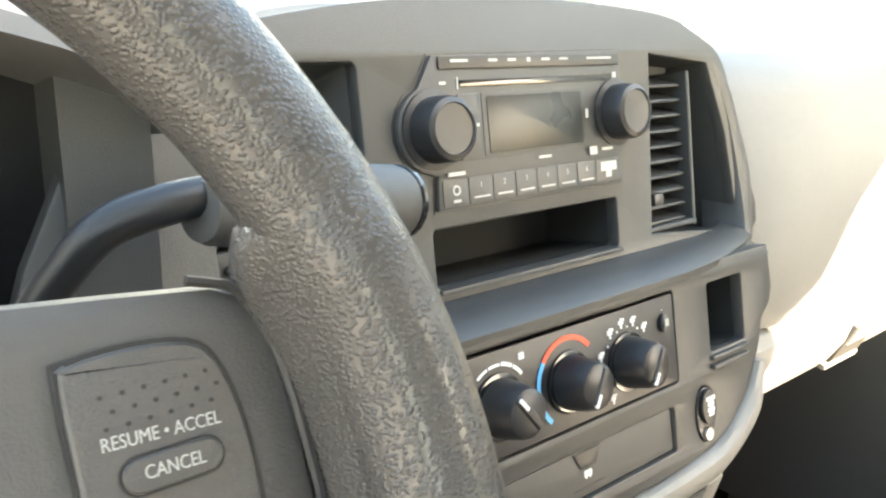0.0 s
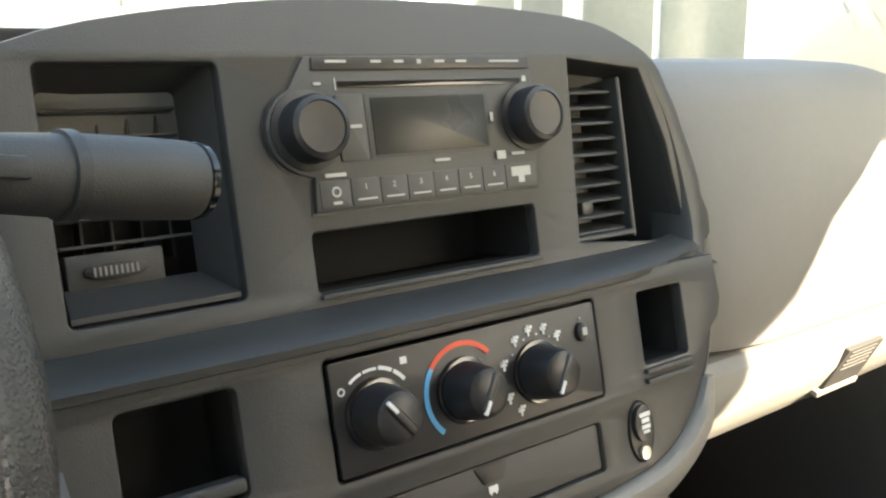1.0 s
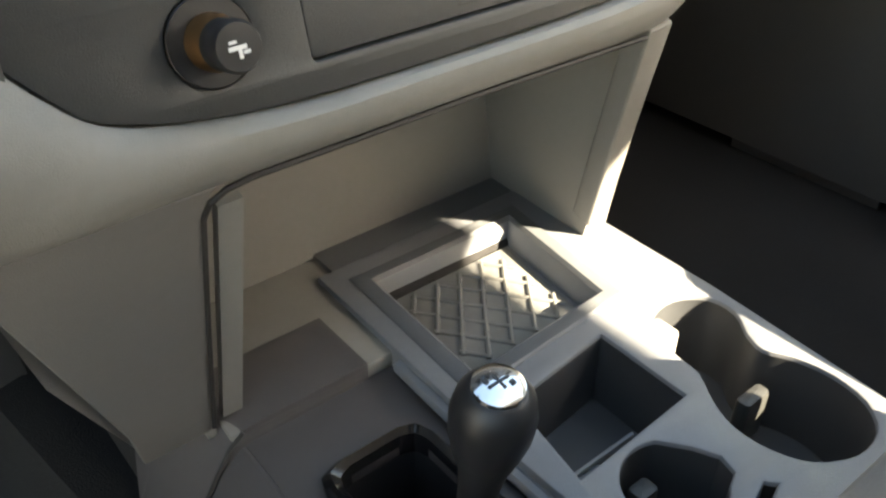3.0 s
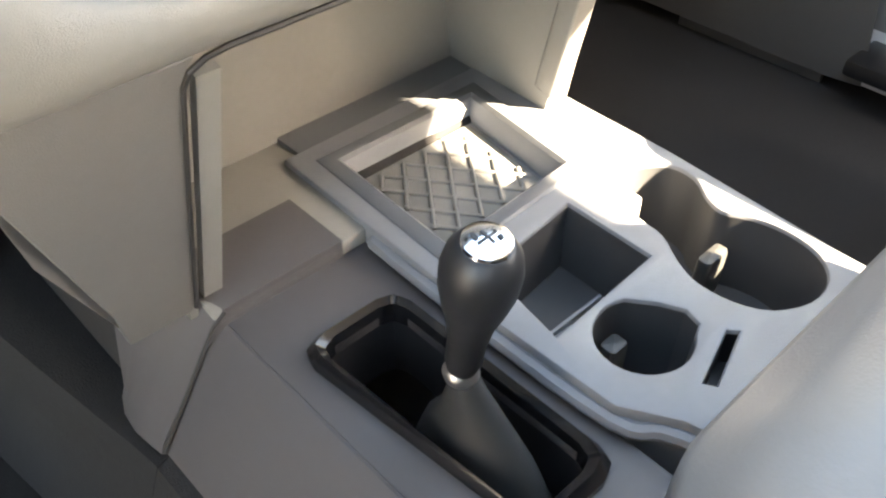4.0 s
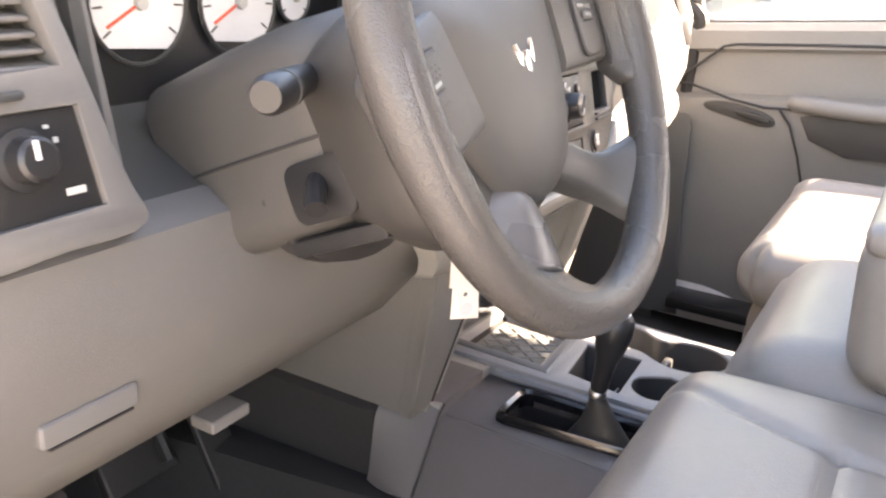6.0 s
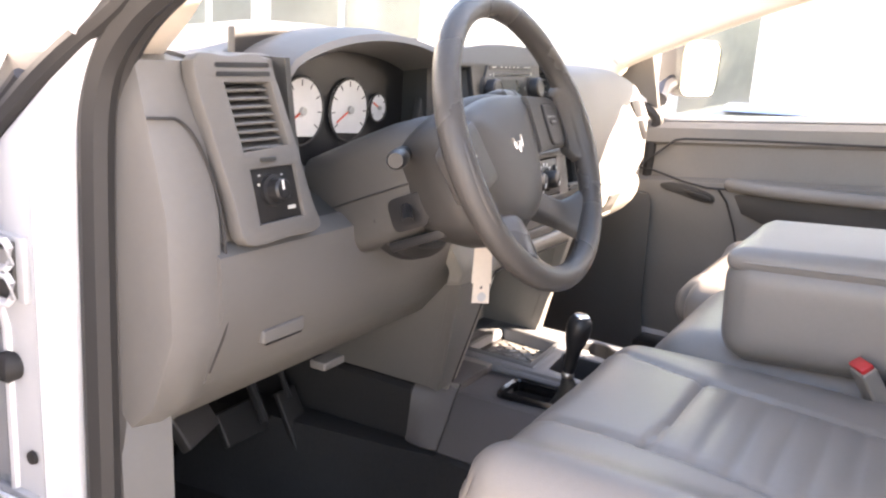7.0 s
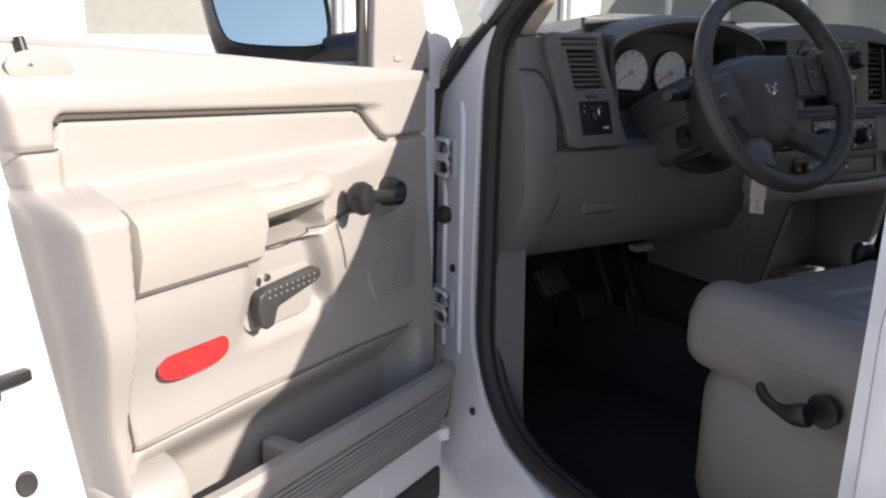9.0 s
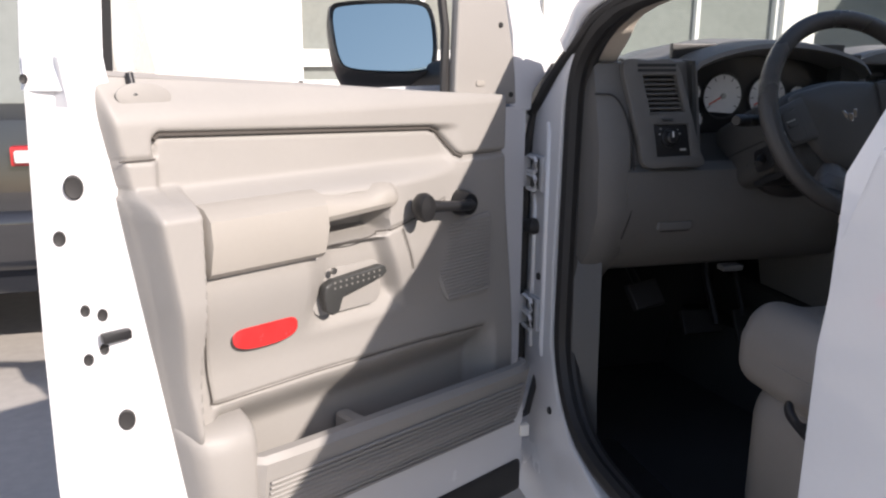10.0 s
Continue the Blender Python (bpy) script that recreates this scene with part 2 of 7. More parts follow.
def lathe(profile, m, seg=32):
    """Profile of (radius, height) turned round the local z of m."""
    bm = bmesh.new()
    rings = [[bm.verts.new((max(r, 1e-5) * math.cos(2 * math.pi * k / seg), max(r, 1e-5) * math.sin(2 * math.pi * k / seg), h)) for k in range(seg)] for r, h in profile]
    for a, b in zip(rings, rings[1:]):
        for k in range(seg):
            bm.faces.new((a[k], a[(k + 1) % seg], b[(k + 1) % seg], b[k]))
    bm.faces.new(rings[0])
    bm.faces.new(rings[-1])
    bm.transform(m)
    return bm


def merge(*bms):
    out = bmesh.new()
    for b in bms:
        me = bpy.data.meshes.new("t")
        b.to_mesh(me)
        b.free()
        out.from_mesh(me)
        bpy.data.meshes.remove(me)
    return out


def basis(o, x, y):
    """A frame at o with local x and y along the given directions."""
    x = Vector(x).normalized()
    z = x.cross(Vector(y)).normalized()
    y = z.cross(x)
    return Matrix(((x.x, y.x, z.x, o[0]), (x.y, y.y, z.y, o[1]), (x.z, y.z, z.z, o[2]), (0, 0, 0, 1)))


def text_mesh(body, size, m, depth=0.0004, squeeze=1.0):
    cu = bpy.data.curves.new("text", "FONT")
    cu.body, cu.size, cu.align_x, cu.align_y, cu.extrude = body, size, "CENTER", "CENTER", depth
    cu.resolution_u = 3
    tmp = bpy.data.objects.new("tmp", cu)
    scene.collection.objects.link(tmp)
    me = bpy.data.meshes.new_from_object(tmp.evaluated_get(bpy.context.evaluated_depsgraph_get()))
    bpy.data.objects.remove(tmp)
    bpy.data.curves.remove(cu)
    me.transform(m @ Matrix.Diagonal((squeeze, 1, 1, 1)))
    bm = bmesh.new()
    bm.from_mesh(me)
    bpy.data.meshes.remove(me)
    return bm


def arc_band(cx, cy, r0, r1, a0, a1, depth, m, n=20):
    pts = [(cx + r1 * math.cos(radians(a0 + (a1 - a0) * i / n)), cy + r1 * math.sin(radians(a0 + (a1 - a0) * i / n))) for i in range(n + 1)]
    pts += [(cx + r0 * math.cos(radians(a1 + (a0 - a1) * i / n)), cy + r0 * math.sin(radians(a1 + (a0 - a1) * i / n))) for i in range(n + 1)]
    return prism(pts, depth, m, 0)

# ---- ground and surroundings ----
def sheet(name, x0, y0, x1, y1, z, material, label, cat):
    bm = bmesh.new()
    bm.faces.new([bm.verts.new(p) for p in ((x0, y0, z), (x1, y0, z), (x1, y1, z), (x0, y1, z))])
    return tagged(part(name, bm, material, None, "", False), label, cat, kind="structure")


M_GROUND = mat("pale_concrete", (0.40, 0.375, 0.345), 0.9, grain=0.6, grain_scale=60, vary=0.18, vary_scale=0.8)
sheet("ground", -600, -600, 600, 600, 0.0, M_GROUND, "pale sunlit concrete parking lot", "ground")

# ---- cab shell ----
cab = thing("cab_shell", "white painted pickup cab body with dark rubber door seals", "truck cab", (0, -0.7, 0.6), kind="structure")
part("floor_pan", box((-0.84, -1.85, 0.58), (0.94, 0.75, 0.64), 0.005), M_CARPET, cab, "dark carpeted cab floor")
part("firewall", box((-0.84, 0.62, 0.60), (0.94, 0.68, 1.36), 0.005), M_CARPET, cab, "dark firewall behind the pedals")
# rear wall is unseen and windowless, added to keep sun out from behind
part("rear_wall", box((-0.80, -1.92, 0.60), (0.90, -1.86, 1.80), 0.005), M_HEAD, cab)
# roof: a crowned sheet with thickness over inner headliner
def roof_rings(z0, half, crown, y0, y1, n=10):
    rings = []
    for j in range(n + 1):
        x = -half + 2 * half * j / n
        # far side is tilted up, out of view, to let sun in
        z = z0 + crown * (1 - (x / half) ** 2) + 0.085 * max(0.0, x / half) ** 2
        rings.append((x, z))
    top = [[(CX + x, y, z + 0.03) for x, z in rings] + [(CX + x, y, z) for x, z in reversed(rings)] for y in (y0, y1)]
    return skin(top)


CX = 0.05
part("roof_panel", bevel(roof_rings(1.745, 0.72, 0.07, -1.92, -0.36), 0.008), M_WHITE, cab)
headliner = tagged(part("ceiling", roof_rings(1.715, 0.69, 0.06, -1.86, -0.38), M_HEAD, None, ""), "beige fabric cab headliner", "ceiling", kind="structure")


def bar(pts, w, h, name, material, parent, label="", r=0.01):
    """A square-section bar along points, width across, height up."""
    rings = []
    pts = [Vector(p) for p in pts]
    for i, p in enumerate(pts):
        d = (pts[min(i + 1, len(pts) - 1)] - pts[max(i - 1, 0)]).normalized()
        s = d.cross(Vector((0, 0, 1))).normalized()
        if s.length < 0.5:
            s = Vector((1, 0, 0))
        u = s.cross(d)
        rings.append([p + s * x * w / 2 + u * y * h / 2 for x, y in rrect(-1, -1, 1, 1, 0.35, 3)])
    return part(name, skin(rings), material, parent, label)


# hinge post: white painted post that the front door hangs on, with the seal and the inner trim behind it
for sgn, X0 in ((1, -0.86), (-1, 0.95)):
    head = [(0.68, 1.20), (0.40, 1.29), (0.275, 1.352), (0.185, 1.422), (0.112, 1.472), (0.132, 1.43), (0.146, 1.40), (0.156, 1.36)] if sgn > 0 else [(0.68, 1.38), (0.40, 1.38), (0.22, 1.42), (0.165, 1.36)]
    post = [(0.68, 0.50)] + head + [(0.168, 1.05), (0.165, 0.90), (0.12, 0.80), (0.05, 0.74), (-0.08, 0.70), (-0.08, 0.50)]
    m = basis((X0, 0, 0), (0, 1, 0), (0, 0, 1))
    part("hinge_post", prism(post, 0.035 * sgn, m, 0.008, 3), M_WHITE, cab)
    if sgn < 0:
        part("kick_trim", prism([(0.40, 0.62), (0.40, 1.27), (0.20, 1.27), (0.18, 0.80), (0.14, 0.72), (0.14, 0.62)], 0.012, basis((X0 - 0.075, 0, 0), (0, 1, 0), (0, 0, 1)), 0.003), M_KICK, cab, "grey plastic kick panel trim")
    part("rocker_sill", box((min(X0, X0 + 0.09 * sgn), -1.9, 0.50), (max(X0, X0 + 0.09 * sgn), -0.07, 0.70), 0.02, 3), M_WHITE, cab)
    far = 0.0 if sgn > 0 else 1.0
    # rear door, closed
    rd = [(-0.66, 0.55), (-0.648, 0.9), (-0.650, 1.2), (-0.665, 1.31), (-0.70, 1.40), (-1.7, 1.42), (-1.85, 1.2), (-1.85, 0.55)]
    part("rear_door", prism(rd, -0.05 * sgn, basis((X0 + (-0.02 if sgn > 0 else 0.02), 0, 0), (0, 1, 0), (0, 0, 1)), 0.012, 3), M_WHITE, cab)
    xi = X0 + 0.04 * sgn
    upper = [[(X0 + 0.13 * sgn + a, y, 1.665) for a, y in ((-0.02 * sgn, -0.66), (0.05 * sgn, -0.66), (0.05 * sgn, -0.80), (-0.02 * sgn, -0.80))]] if sgn > 0 else []
    part("b_pillar", skin([[(X0 + a, y, z) for a, y in ((-0.03 * sgn, yy), (0.07 * sgn, yy), (0.07 * sgn, yy - 0.16), (-0.03 * sgn, yy - 0.16))] for yy, z in ((-0.62, 0.60), (-0.612, 1.0), (-0.62, 1.36))] + upper), M_WHITE, cab)
    # upper rails and windscreen pillars
    pts = [(0.010, 0.235, 1.33, 0), (0.018, 0.170, 1.405, 0.3), (0.035, 0.06, 1.475, 0.8), (0.050, -0.05, 1.535, 1), (0.090, -0.36, 1.675, 0.6), (0.140, -0.62, 1.725, 0.2), (0.150, -0.95, 1.735, 0), (0.150, -1.30, 1.735, 0), (0.150, -1.90, 1.735, 0)]
    # far rail rises towards the rear, out of view, to place the sun's edge
    up = (0.04, 0.015, 0.005, 0.005, 0.040, 0.080, 0.125, 0.160, 0.160)
    fwd = (0.20, 0.22, 0.25, 0.28, 0.15, 0.0, 0, 0, 0)
    if sgn > 0:
        pts = [(0.008, 0.240, 1.345, 0), (0.006, 0.195, 1.415, 0.3), (0.010, 0.128, 1.490, 0.8), (0.024, 0.030, 1.562, 1), (0.100, -0.36, 1.632, 0.6), (0.145, -0.62, 1.680, 0.2), (0.150, -0.95, 1.686, 0), (0.150, -1.30, 1.684, 0), (0.150, -1.90, 1.680, 0)]
    line = smooth_line([(X0 + a * sgn, y + g * far, z + u * far) for (a, y, z, f), u, g in zip(pts, up, fwd)], 5)
    bar(line[0 if far else 9:], 0.042, 0.034, "roof_rail", M_WHITE, cab)
    # added out of view: blocks the sun strip between rail and roof
    if far:
        part("roof_gap_blocker", skin([[(x, y, z + dz) for x, dz in ((0.72, 0.0), (0.832, 0.0), (0.832, 0.05), (0.72, 0.06))] for y, z in ((-0.44, 1.800), (-0.72, 1.800), (-0.90, 1.822), (-1.0, 1.85), (-1.2, 1.87), (-1.9, 1.87))]), M_WHITE, cab)
        part("roof_gap_blocker", skin([[(x, y, z + dz) for x, dz in ((0.72, 0.0), (0.832 + e, -0.005), (0.832 + e, 0.05), (0.72, 0.06))] for y, z, e in ((-0.44, 1.800, 0.0), (-0.30, 1.760, 0.030), (-0.16, 1.700, 0.050))]), M_WHITE, cab)
    screen_edge = [p + Vector((-0.012 * sgn, 0.034, 0.020)) for p in line[:22]] if far else smooth_line([(-0.864, 0.300, 1.342), (-0.862, 0.275, 1.362), (-0.860, 0.190, 1.428), (-0.855, 0.105, 1.482), (-0.838, 0.0, 1.546), (-0.772, -0.36, 1.640)], 5)
    part("windscreen_moulding", tube(screen_edge, 0.011, 8), M_RUBBER, cab, "black windscreen moulding")
    if far:
        part("door_seal", tube([p + Vector((0.018 * sgn, -0.030, -0.018)) for p in line[5:]], 0.016, 8), M_RUBBER, cab)
    else:
        edge = smooth_line([(-0.72, -0.95, 1.668), (-0.722, -0.62, 1.660), (-0.750, -0.36, 1.606), (-0.818, -0.05, 1.553), (-0.834, 0.025, 1.525), (-0.839, 0.066, 1.501), (-0.841, 0.098, 1.475), (-0.842, 0.124, 1.442), (-0.843, 0.136, 1.405), (-0.843, 0.141, 1.36), (-0.843, 0.144, 1.25), (-0.845, 0.143, 1.05), (-0.845, 0.14, 0.90), (-0.845, 0.09, 0.80), (-0.845, 0.0, 0.745), (-0.84, -0.15, 0.725), (-0.84, -0.60, 0.72)], 5)
        part("door_seal", tube(edge, 0.0165, 8, upv=(1, 0, 0)), M_RUBBER, cab, "black ribbed rubber door seal")
        part("seal_lip", tube([p + Vector((0.020, 0, 0)) for p in edge], 0.012, 8, upv=(1, 0, 0)), M_RUBBER, cab)
    bar([p + Vector((0.062 * sgn, -0.005 - 0.028 * far, 0.002 - 0.014 * far)) for p in line[1:22]], 0.055, 0.05 + 0.09 * far, "pillar_trim", M_PILLAR, cab, "beige windscreen pillar trim")
    if far:
        part("door_seal", tube(smooth_line([(X0 + 0.036 * sgn, 0.140 + 0.22 * far, 1.387 + 0.015 * far), (X0 + 0.022 * sgn, 0.150, 1.33), (X0 + 0.015 * sgn, 0.145, 1.25), (X0 + 0.015 * sgn, 0.143, 1.05), (X0 + 0.015 * sgn, 0.14, 0.90), (X0 + 0.015 * sgn, 0.09, 0.80), (X0 + 0.015 * sgn, 0.0, 0.745), (X0 + 0.02 * sgn, -0.15, 0.725), (X0 + 0.02 * sgn, -0.60, 0.72)], 5), 0.017, 8, upv=(1, 0, 0)), M_RUBBER, cab)
    part("door_seal", tube([(X0 + 0.02 * sgn, -0.607, 0.72), (X0 + 0.02 * sgn, -0.60, 1.0), (X0 + 0.02 * sgn, -0.607, 1.36)] + [(X0 + 0.13 * sgn, -0.65, 1.65)][:1 - int(far)], 0.017, 8, upv=(1, 0, 0)), M_RUBBER, cab)
    part("kick_trim", skin([[(X0 + a * sgn, y, z) for a, y in ((0.03, 0.125 + d), (0.075, 0.10 + d), (0.085, 0.16 + d), (0.085, 0.66), (0.06, 0.66))] for z, d in ((0.66, -0.02), (0.80, 0.0), (1.10, 0.01), (1.115, 0.02))]), M_KICK, cab, "grey plastic kick panel trim")
    part("sill_trim", box((min(X0 + 0.03 * sgn, X0 + 0.12 * sgn), -1.2, 0.69), (max(X0 + 0.03 * sgn, X0 + 0.12 * sgn), 0.10, 0.715), 0.006), M_BLACK, cab)
windscreen = part("windscreen", skin([[(-0.80, 0.62, 1.33), (0.90, 0.62, 1.33), (0.90, 0.624, 1.335), (-0.80, 0.624, 1.335)], [(-0.66, -0.36, 1.745), (0.76, -0.36, 1.745), (0.76, -0.356, 1.75), (-0.66, -0.356, 1.75)]]), M_WINDOW, cab)
windscreen.visible_shadow = False
part("cowl", box((-0.86, 0.60, 1.25), (0.96, 0.80, 1.34), 0.02), M_BLACK, cab)
hood = []
for y, z in ((0.78, 1.33), (1.2, 1.34), (1.7, 1.28), (1.95, 1.15)):
    hood.append([(CX + x, y, z + 0.05 * (1 - (x / 0.9) ** 2)) for x in (-0.9, -0.6, -0.3, 0, 0.3, 0.6, 0.9)] + [(CX + 0.9, y, z - 0.3), (CX - 0.9, y, z - 0.3)])
part("hood", skin(hood), M_WHITE, cab)

# ---- dashboard ----
dash = thing("dashboard", "slate grey moulded pickup dashboard, sunlit at its far end", "dashboard", (0, 0.3, 1.2))


def dash_top(x):
    bump = math.exp(-((x + 0.44) / 0.20) ** 4) * 0.055
    bump = max(bump, math.exp(-((x - 0.01) / 0.232) ** 6) * 0.045)
    return 1.435 + bump


rings = []
for i in range(61):
    x = -0.775 + 1.033 * i / 60
    zt = dash_top(x)
    yf = 0.16 if -0.64 < x < 0.26 else (0.115 if x > 0 else 0.11)
    rings.append([(x, 0.60, 1.10), (x, 0.62, 1.38), (x, 0.45, zt - 0.02), (x, yf + 0.10, zt), (x, yf + 0.03, zt - 0.008), (x, yf + 0.015, zt - 0.03), (x, yf + 0.06, 1.30), (x, yf + 0.06, 1.12)])
part("dash_top_pad", skin(rings), M_PAD, dash)
# passenger side pad
rr_ = []
for i in range(25):
    x = 0.262 + 0.54 * i / 24
    c = max(0, (x - 0.70) / 0.10) ** 2 * 0.05 + 0.035 * max(0, 1 - (x - 0.262) / 0.12) ** 2
    dz = 0.055 * max(0, (x - 0.50) / 0.26) ** 2
    rr_.append([(x, 0.60, 1.40), (x, 0.45, 1.438 - dz), (x, 0.21 + c, 1.444 - dz), (x, 0.150 + c, 1.440 - dz), (x, 0.128 + c, 1.430 - dz), (x, 0.112 + c, 1.405 - dz), (x, 0.096 + c, 1.33), (x, 0.095 + c, 1.23), (x, 0.110 + c, 1.187), (x, 0.30, 1.185)])
part("passenger_pad", skin(rr_), M_PAD, dash, "grey passenger airbag pad, partly in sunlight")
gl = []
for i in range(11):
    x = 0.245 + 0.52 * i / 10
    c = max(0, (x - 0.70) / 0.10) ** 2 * 0.04
    gl.append([(x, 0.40, 1.180), (x, 0.113 + c, 1.182), (x, 0.102 + c, 1.174), (x, 0.098 + c, 1.160), (x, 0.101 + c, 1.140), (x, 0.112 + c, 1.118), (x, 0.134 + c, 1.094), (x, 0.170 + c, 1.068), (x, 0.24, 1.035), (x, 0.40, 1.02)])
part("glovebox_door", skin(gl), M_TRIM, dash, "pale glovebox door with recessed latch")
# driver's knee panel
kn = []
for i in range(21):
    x = -0.77 + 0.53 * i / 20
    kn.append([(x, 0.30, 1.27), (x, 0.075, 1.268), (x, 0.055, 1.255), (x, 0.050, 1.20), (x, 0.075, 1.12), (x, 0.13, 1.06), (x, 0.22, 1.03), (x, 0.35, 1.06)])
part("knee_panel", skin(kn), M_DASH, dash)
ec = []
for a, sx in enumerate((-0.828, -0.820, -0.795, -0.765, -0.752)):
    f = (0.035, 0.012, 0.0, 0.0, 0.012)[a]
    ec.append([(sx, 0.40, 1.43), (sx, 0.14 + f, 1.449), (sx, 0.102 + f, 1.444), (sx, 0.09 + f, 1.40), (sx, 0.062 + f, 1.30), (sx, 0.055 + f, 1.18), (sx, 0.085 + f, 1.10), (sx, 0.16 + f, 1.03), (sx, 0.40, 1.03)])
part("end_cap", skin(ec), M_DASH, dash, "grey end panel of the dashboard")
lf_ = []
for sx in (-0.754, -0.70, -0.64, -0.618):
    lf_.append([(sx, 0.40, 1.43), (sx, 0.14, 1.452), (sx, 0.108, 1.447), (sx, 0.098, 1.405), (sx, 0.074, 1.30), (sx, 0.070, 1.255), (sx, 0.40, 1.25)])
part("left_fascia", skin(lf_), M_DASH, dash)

# groove between the end panel and the bezel
part("end_groove", tube(smooth_line([(-0.824, 0.094, 1.392), (-0.812, 0.086, 1.392), (-0.795, 0.085, 1.390), (-0.780, 0.080, 1.375), (-0.768, 0.073, 1.345), (-0.760, 0.064, 1.300), (-0.757, 0.059, 1.240), (-0.759, 0.056, 1.185), (-0.768, 0.072, 1.13)], 4), 0.0018, 6), M_RUBBER, dash)
# side air vent at the passenger end
part("side_vent", prism(smooth_loop([(0.590, 0.070), (0.640, 0.072), (0.664, 0.045), (0.712, -0.010), (0.716, -0.022), (0.694, -0.024), (0.660, 0.000), (0.600, 0.055)], 2), 0.004, basis((0, 0.0985, 1.30), (1, 0, 0), (0, 0.06, 1)), 0.001), M_BLACK, dash, "dark side air vent")

# ---- centre stack ----
UF = basis((0, 0.113, 1.305), (1, 0, 0), (0, 0.196, 0.981))
LF = basis((0, 0.060, 1.23), (1, 0, 0), (0, 0.224, 0.975))


def on(m, z=0.0):
    return m @ Matrix.Translation((0, 0, z))


def marks(name, rects, m, material, parent, label="", depth=0.0006):
    """Small printed bars on a face; rects of x0, y0, x1, y1. Labels are one bar each, symbols one mesh."""
    if name in ("button_label", "slot_mark", "bin_label", "vent_dot", "switch_mark") and len(rects) > 1:
        return [marks(name, [r], m, material, parent, label, depth) for r in rects]
    bms = [prism([(a, b), (c, b), (c, d), (a, d)], depth, m, 0) for a, b, c, d in rects]
    return part(name, merge(*bms), material, parent, label, False)


def tray_box(x0, y0, x1, y1, depth, m, wall=0.003, r=0.003):
    """An open box sunk behind a face: side walls and a back, with thickness."""
    o = rrect(x0 - wall, y0 - wall, x1 + wall, y1 + wall, r)
    i = rrect(x0, y0, x1, y1, r)
    rings = [[m @ Vector((x, y, -0.010)) for x, y in o], [m @ Vector((x, y, -0.010)) for x, y in i], [m @ Vector((x, y, -depth)) for x, y in i]]
    return skin([[m @ Vector((x, y, -depth - wall)) for x, y in o]] + rings)


stack = thing("centre_stack", "charcoal plastic dash bezel with vents, cubbies and a drawer", "dash bezel", (0, 0.15, 1.2))
upper = smooth_loop([(-0.300, -0.01), (-0.285, 0.10), (-0.235, 0.148), (-0.117, 0.172), (0.01, 0.178), (0.142, 0.172), (0.20, 0.158), (0.240, 0.132), (0.256, 0.07), (0.267, -0.016), (0.0, -0.014)], 5)
RV = [(0.131, 0.007), (0.252, -0.006), (0.238, 0.075), (0.215, 0.133), (0.139, 0.141)]
holes_u = [rrect(-0.221, 0.008, -0.128, 0.139, 0.004), rrect(-0.084, 0.004, 0.090, 0.0395, 0.003), RV]
plate("upper_bezel", upper, holes_u, 0.012, on(UF, -0.012), M_BEZEL, stack)
low_pts = smooth_loop([(-0.298, 0.068), (-0.261, 0.0), (-0.228, -0.046), (-0.202, -0.064), (-0.129, -0.076), (0.021, -0.077), (0.108, -0.0745), (0.152, -0.067), (0.186, -0.046), (0.211, -0.010), (0.219, 0.01), (0.246, 0.068)], 5)
lower = [(min(p[0], 0.234 + 0.1 * (0.0685 - p[1])), p[1]) for p in low_pts if p[1] <= 0.0685]
holes_l = [rrect(-0.216, -0.003, -0.156, 0.053, 0.004), rrect(-0.110, -0.061, 0.092, -0.028, 0.003), rrect(0.144, 0.0, 0.192, 0.052, 0.003), rrect(-0.1065, -0.0120, 0.1005, 0.0555, 0.003), ellipse(-0.157, -0.040, 0.0200, 0.0200), ellipse(0.130, -0.044, 0.0125, 0.0215)]
plate("lower_bezel", lower, holes_l, 0.012, on(LF, -0.012), M_BEZEL, stack)
lg = []
for i in range(25):
    f = i / 24
    x = -0.296 + 0.545 * f
    bow = 0.004 * (1 - (2 * f - 1) ** 2) - 0.027 * max(0.0, (f - 0.72) / 0.28) ** 2
    lg.append([(x, 0.125, 1.300), (x, 0.100 - bow, 1.3025), (x, 0.079 - bow, 1.3005), (x, 0.0715 - bow, 1.2965), (x, 0.0715 - bow, 1.292), (x, 0.080, 1.286), (x, 0.125, 1.290)])
part("ledge", skin(lg), M_BEZEL, stack, "smooth charcoal ledge below the radio")
part("backing", box((-0.25, 0.195, 1.15), (0.25, 0.21, 1.46), 0.003), M_BLACK, stack)
border = []
for z, xi, yi, xo, yo in ((1.446, 0.196, 0.143, 0.208, 0.145), (1.440, 0.214, 0.141, 0.233, 0.142), (1.415, 0.232, 0.134, 0.252, 0.136), (1.385, 0.243, 0.127, 0.264, 0.130), (1.345, 0.250, 0.117, 0.275, 0.120), (1.310, 0.250, 0.106, 0.274, 0.112), (1.293, 0.244, 0.099, 0.2705, 0.107), (1.275, 0.237, 0.086, 0.2580, 0.099), (1.250, 0.229, 0.070, 0.249, 0.086), (1.225, 0.218, 0.0615, 0.239, 0.077), (1.205, 0.205, 0.0560, 0.230, 0.073), (1.190, 0.190, 0.0520, 0.210, 0.066)):
    border.append([(xi - 0.003, yi + 0.040, z), (xi - 0.002, yi + 0.006, z), (xi + 0.001, yi + 0.001, z), (xi * 0.7 + xo * 0.3, yi * 0.7 + yo * 0.3 - 0.0012, z), (xi * 0.3 + xo * 0.7, yi * 0.3 + yo * 0.7 - 0.0008, z), (xo - 0.001, yo + 0.001, z), (xo + 0.002, yo + 0.006, z), (xo + 0.003, yo + 0.050, z)])
